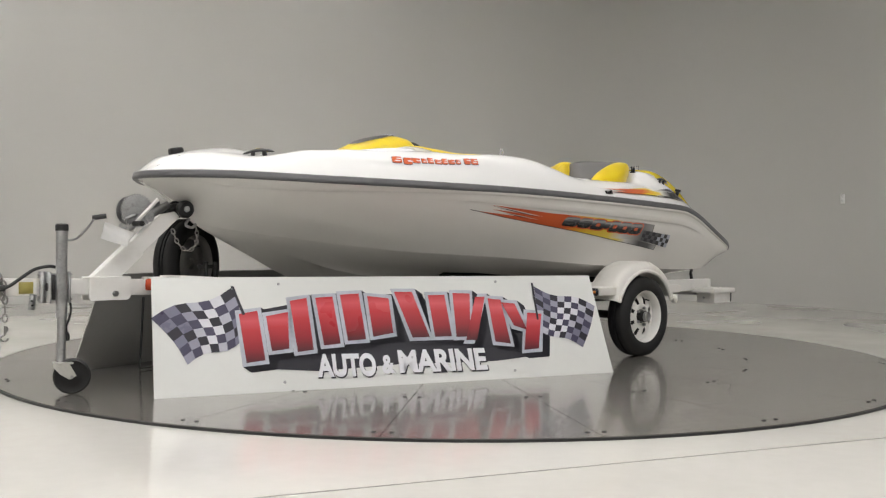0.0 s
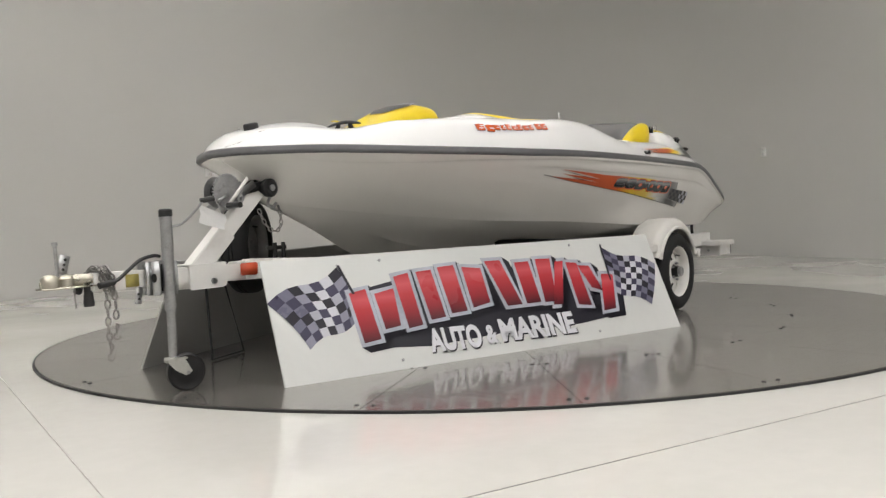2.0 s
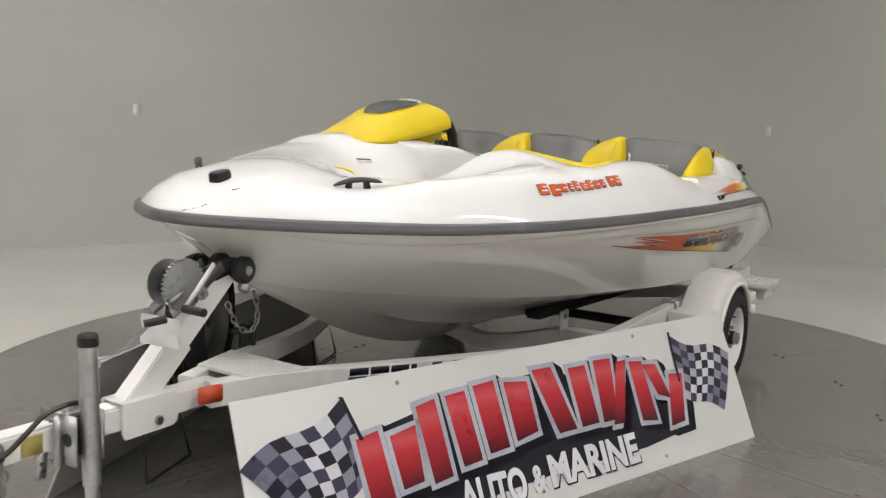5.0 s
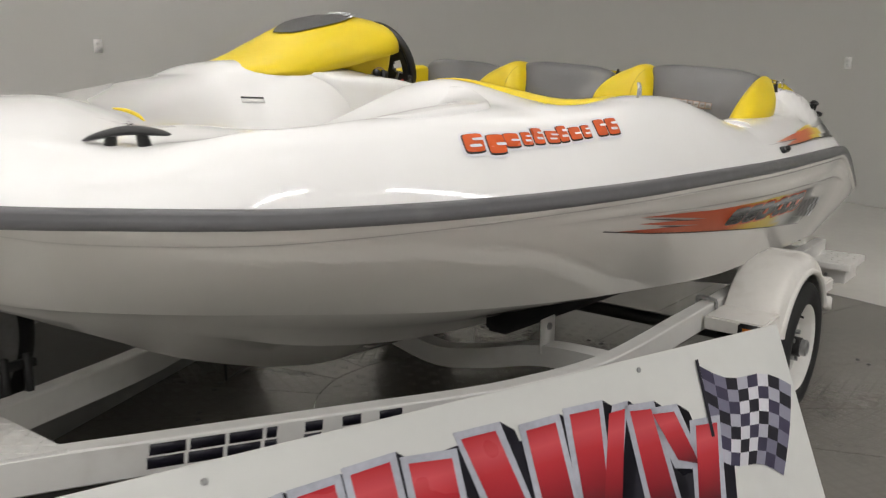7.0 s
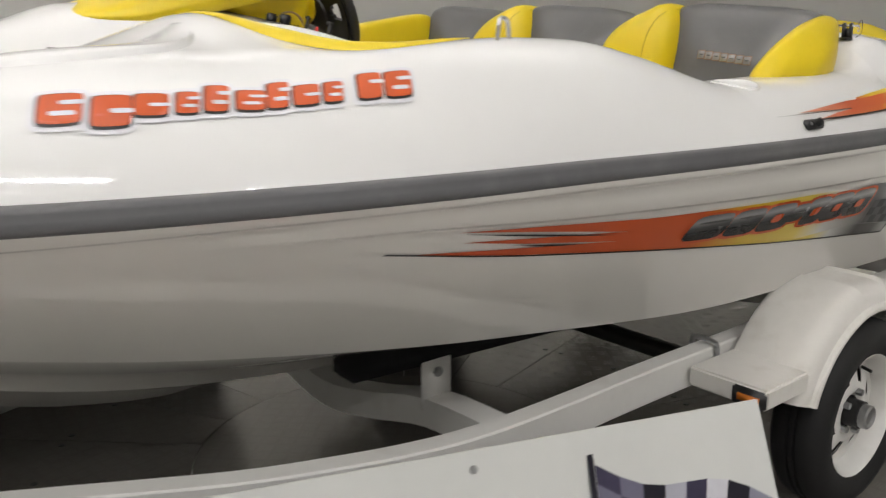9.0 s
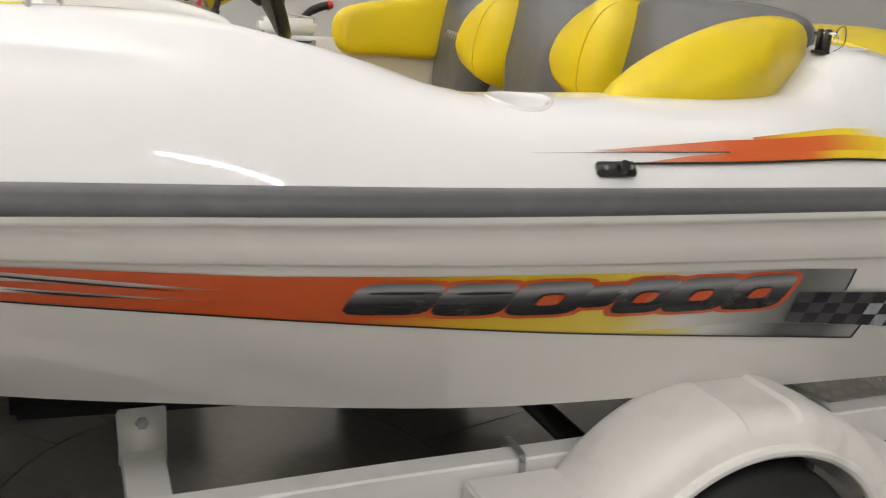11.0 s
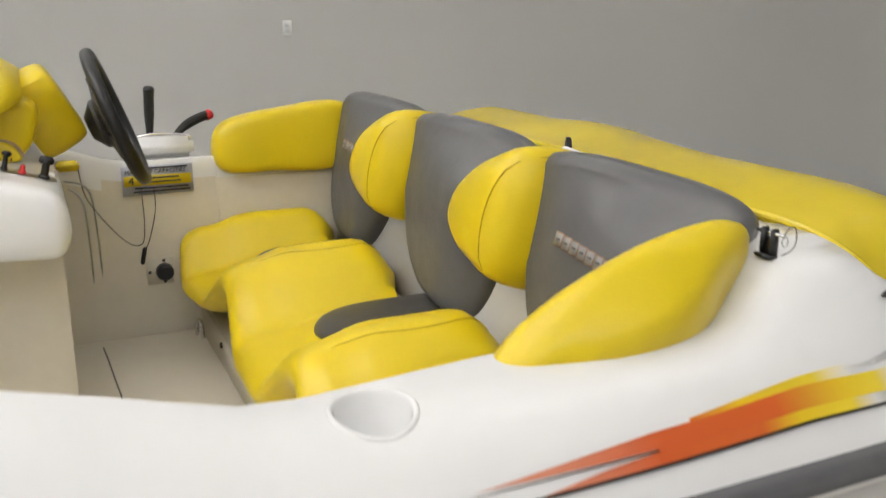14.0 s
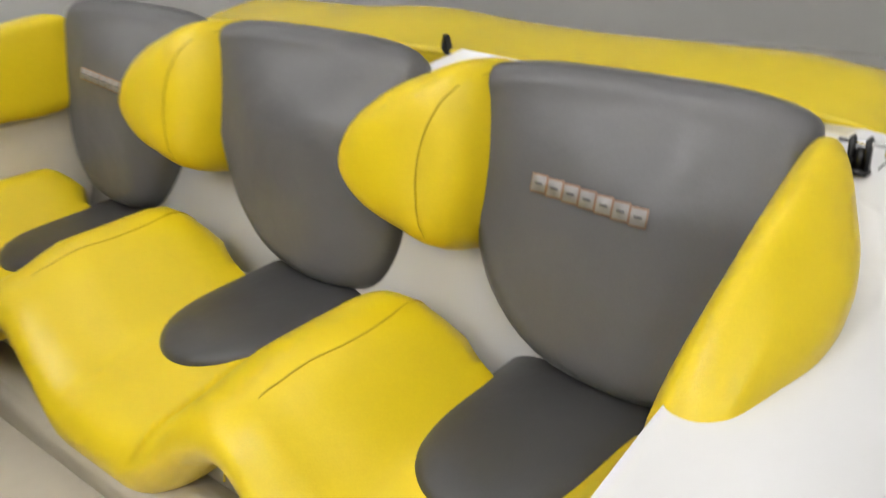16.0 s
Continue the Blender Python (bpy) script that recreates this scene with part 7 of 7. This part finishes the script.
# ---- advertising boards ----
def sign(label, bl, u, v, n, flip):
    """A leaning board with printed flags and blocks; u along its foot, v up its face, n its front."""
    bl, u, v, n = Vector(bl), Vector(u), Vector(v), Vector(n)
    top = thing("advertising_board", bl, label, "sign", "advertising boards")

    def at(a, b, c=0.0):
        return bl + u * a + v * b + n * c
    bm = bmesh.new()
    shape = [(0.004, -0.002), (2.538, -0.002), (2.522, 0.600), (0.012, 0.605)]
    f0 = bm.faces.new([bm.verts.new(at(a, b, 0)) for a, b in shape])
    for w in bmesh.ops.extrude_face_region(bm, geom=[f0])["geom"]:
        if isinstance(w, bmesh.types.BMVert):
            w.co -= n * 0.010
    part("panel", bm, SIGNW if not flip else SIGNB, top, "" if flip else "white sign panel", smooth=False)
    # wire stand behind
    for a in (0.35, 2.05):
        st = [at(a, 0.45, -0.012), at(a - 0.10, 0.0, -0.30) * 1.0, at(a + 0.22, 0.0, -0.30), at(a + 0.18, 0.45, -0.012)]
        for p in st[1:3]:
            p.z = 0.010
        part("stand", tube(st, 0.007, 8), DARKST, top, "black bent-rod stand")
    for a, b in ((0.638, 0.565), (1.890, 0.567), (0.624, 0.045), (1.908, 0.042)):
        part("screw", lathe([(0, 0.008), (0.003, 0.007), (0.004, 0)], at(a, b, 0.0), n, 10), GALV, top)
    if flip:
        return

    def sheet(name, quads, mat, lift, lab="", nx=1, ny=1, wave=None):
        bm = bmesh.new()
        for q in quads:
            rows = []
            for i in range(nx + 1):
                g = i / nx
                row = []
                for j in range(ny + 1):
                    h = j / ny
                    a = (q[0][0] + (q[1][0] - q[0][0]) * g) * (1 - h) + (q[3][0] + (q[2][0] - q[3][0]) * g) * h
                    b = (q[0][1] + (q[1][1] - q[0][1]) * g) * (1 - h) + (q[3][1] + (q[2][1] - q[3][1]) * g) * h
                    row.append(at(a, b, lift))
                rows.append(row)
            grid(rows, bm)
        return part(name, bm, mat, top, lab, smooth=False)
    # dark drop shadow
    sheet("print_shadow", [[(0.437, 0.126), (0.80, 0.092), (0.80, 0.47), (0.50, 0.42)], [(0.80, 0.092), (1.25, 0.108), (1.25, 0.50), (0.80, 0.47)], [(1.25, 0.108), (1.80, 0.100), (1.85, 0.40), (1.25, 0.50)], [(1.80, 0.100), (2.05, 0.120), (2.10, 0.33), (1.85, 0.40)]], INK, 0.0015, "dark printed backing")

    def block(q, m=0.019):
        qx = sum(p[0] for p in q) / 4
        q = [(p[0] + (0.012 if p[0] > qx else -0.012), p[1]) for p in q]
        cx, cy = sum(p[0] for p in q) / 4, sum(p[1] for p in q) / 4
        big = [(cx + (p[0] - cx) * 1 + (m if p[0] > cx else -m), cy + (m if p[1] > cy else -m) + (p[1] - cy)) for p in q]
        low = [(a + 0.040, b - 0.030) for a, b in big]
        sheet("print_depth", [low] + [[big[i], big[(i + 1) % 4], low[(i + 1) % 4], low[i]] for i in range(4)], INK, 0.0020, "dark printed depth of a block")
        sheet("print_block", [big], INKS, 0.0026, "silver-edged printed block")
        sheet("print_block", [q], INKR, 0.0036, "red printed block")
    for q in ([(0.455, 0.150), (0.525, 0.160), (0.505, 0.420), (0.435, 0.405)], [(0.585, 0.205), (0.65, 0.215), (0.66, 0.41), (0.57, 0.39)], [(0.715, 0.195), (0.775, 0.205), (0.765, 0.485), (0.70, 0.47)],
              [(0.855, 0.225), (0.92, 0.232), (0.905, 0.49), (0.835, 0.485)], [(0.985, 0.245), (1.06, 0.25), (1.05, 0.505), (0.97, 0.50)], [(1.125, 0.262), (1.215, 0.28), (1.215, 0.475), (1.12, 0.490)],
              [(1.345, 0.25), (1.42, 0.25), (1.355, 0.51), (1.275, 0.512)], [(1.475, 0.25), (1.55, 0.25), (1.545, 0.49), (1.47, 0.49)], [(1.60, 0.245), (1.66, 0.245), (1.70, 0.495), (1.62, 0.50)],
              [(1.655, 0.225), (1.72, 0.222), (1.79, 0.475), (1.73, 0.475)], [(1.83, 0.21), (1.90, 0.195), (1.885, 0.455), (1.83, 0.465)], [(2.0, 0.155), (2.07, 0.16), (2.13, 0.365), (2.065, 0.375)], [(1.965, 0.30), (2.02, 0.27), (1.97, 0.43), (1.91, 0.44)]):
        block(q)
    # words along the foot
    for wd, a0, b0, wid, tiltd in (("AUTO", 0.794, 0.058, 0.312, -1.6), ("&", 1.140, 0.060, 0.068, 0), ("MARINE", 1.234, 0.060, 0.508, -0.8)):
        me = text_mesh(wd, 0.165, 0.0008, 0.0065)
        rim = text_mesh(wd, 0.165, 0.0004, 0.0095)
        cs = [w.co.copy() for w in me.vertices]
        x0, x1 = min(c.x for c in cs), max(c.x for c in cs)
        y0, y1 = min(c.y for c in cs), max(c.y for c in cs)
        k = wid / (x1 - x0)
        hh = 0.124 if wd != "&" else 0.100
        for w in me.vertices:
            g = (w.co.x - x0) * k
            w.co = at(a0 + g + 0.0 * w.co.y, b0 + (w.co.y - y0) / (y1 - y0) * hh + g * math.tan(radians(tiltd)), 0.0045 + w.co.z)
        for w in rim.vertices:
            g = (w.co.x - x0) * k
            w.co = at(a0 + g + 0.004, b0 - 0.004 + (w.co.y - y0) / (y1 - y0) * hh + g * math.tan(radians(tiltd)), 0.0040 + w.co.z)
        link("sign_word", me, INKW, top, "white printed word", smooth=False)
        link("word_edge", rim, INK, top, "dark edge of the word", smooth=False)

    # two waving chequered flags
    def flag(corner_fn, nx, ny, pole):
        for i in range(nx):
            for j in range(ny):
                q = [corner_fn(i / nx, j / ny), corner_fn((i + 1) / nx, j / ny), corner_fn((i + 1) / nx, (j + 1) / ny), corner_fn(i / nx, (j + 1) / ny)]
                dark = (i + j) % 2 == 0
                sheet("flag_square", [q], (INK if (i * 3 + j) % 4 else INK2) if dark else FLAG_PALE[min(3, max(0, round(1.4 + 1.7 * math.sin(6.3 * (i + 0.35 * j) / nx + 0.9))))], 0.0022)
        sheet("flag_pole", [pole], INK, 0.0048, "dark printed flag pole")

    def left(g, h):
        a0, b0 = 0.002 + (0.395 - 0.002) * g, 0.393 + (0.546 - 0.393) * g + 0.022 * math.sin(2 * math.pi * g)
        a1, b1 = 0.162 + (0.435 - 0.162) * g, 0.154 + (0.268 - 0.154) * g + 0.018 * math.sin(2 * math.pi * g)
        return (a0 + (a1 - a0) * h + 0.02 * math.sin(math.pi * h), b0 + (b1 - b0) * h)

    def right(g, h):
        a0, b0 = 2.130 + (2.512 - 2.130) * g, 0.535 + (0.405 - 0.535) * g - 0.020 * math.sin(2 * math.pi * g)
        a1, b1 = 2.085 + (2.370 - 2.085) * g, 0.285 + (0.155 - 0.285) * g - 0.016 * math.sin(2 * math.pi * g)
        return (a0 + (a1 - a0) * h + 0.012 * math.sin(math.pi * h), b0 + (b1 - b0) * h)
    flag(left, 7, 6, [(0.392, 0.556), (0.408, 0.552), (0.455, 0.40), (0.440, 0.40)])
    flag(right, 8, 7, [(2.115, 0.555), (2.128, 0.555), (2.118, 0.33), (2.105, 0.33)])


SU, SV, SN = (0.94653, -0.32260, 0.0), (0.13016, 0.38189, 0.91500), (-0.29518, -0.86607, 0.40346)
sign("white leaning board with red, silver and chequered print", (-2.416, -0.517, 0.002), SU, SV, SN, False)
mir = lambda w: (w[0], -w[1], w[2])
sign("back of a second leaning board, its grey darkened for shade", (-2.38, 0.62, 0.002), mir(SU), mir(SV), mir(SN), True)
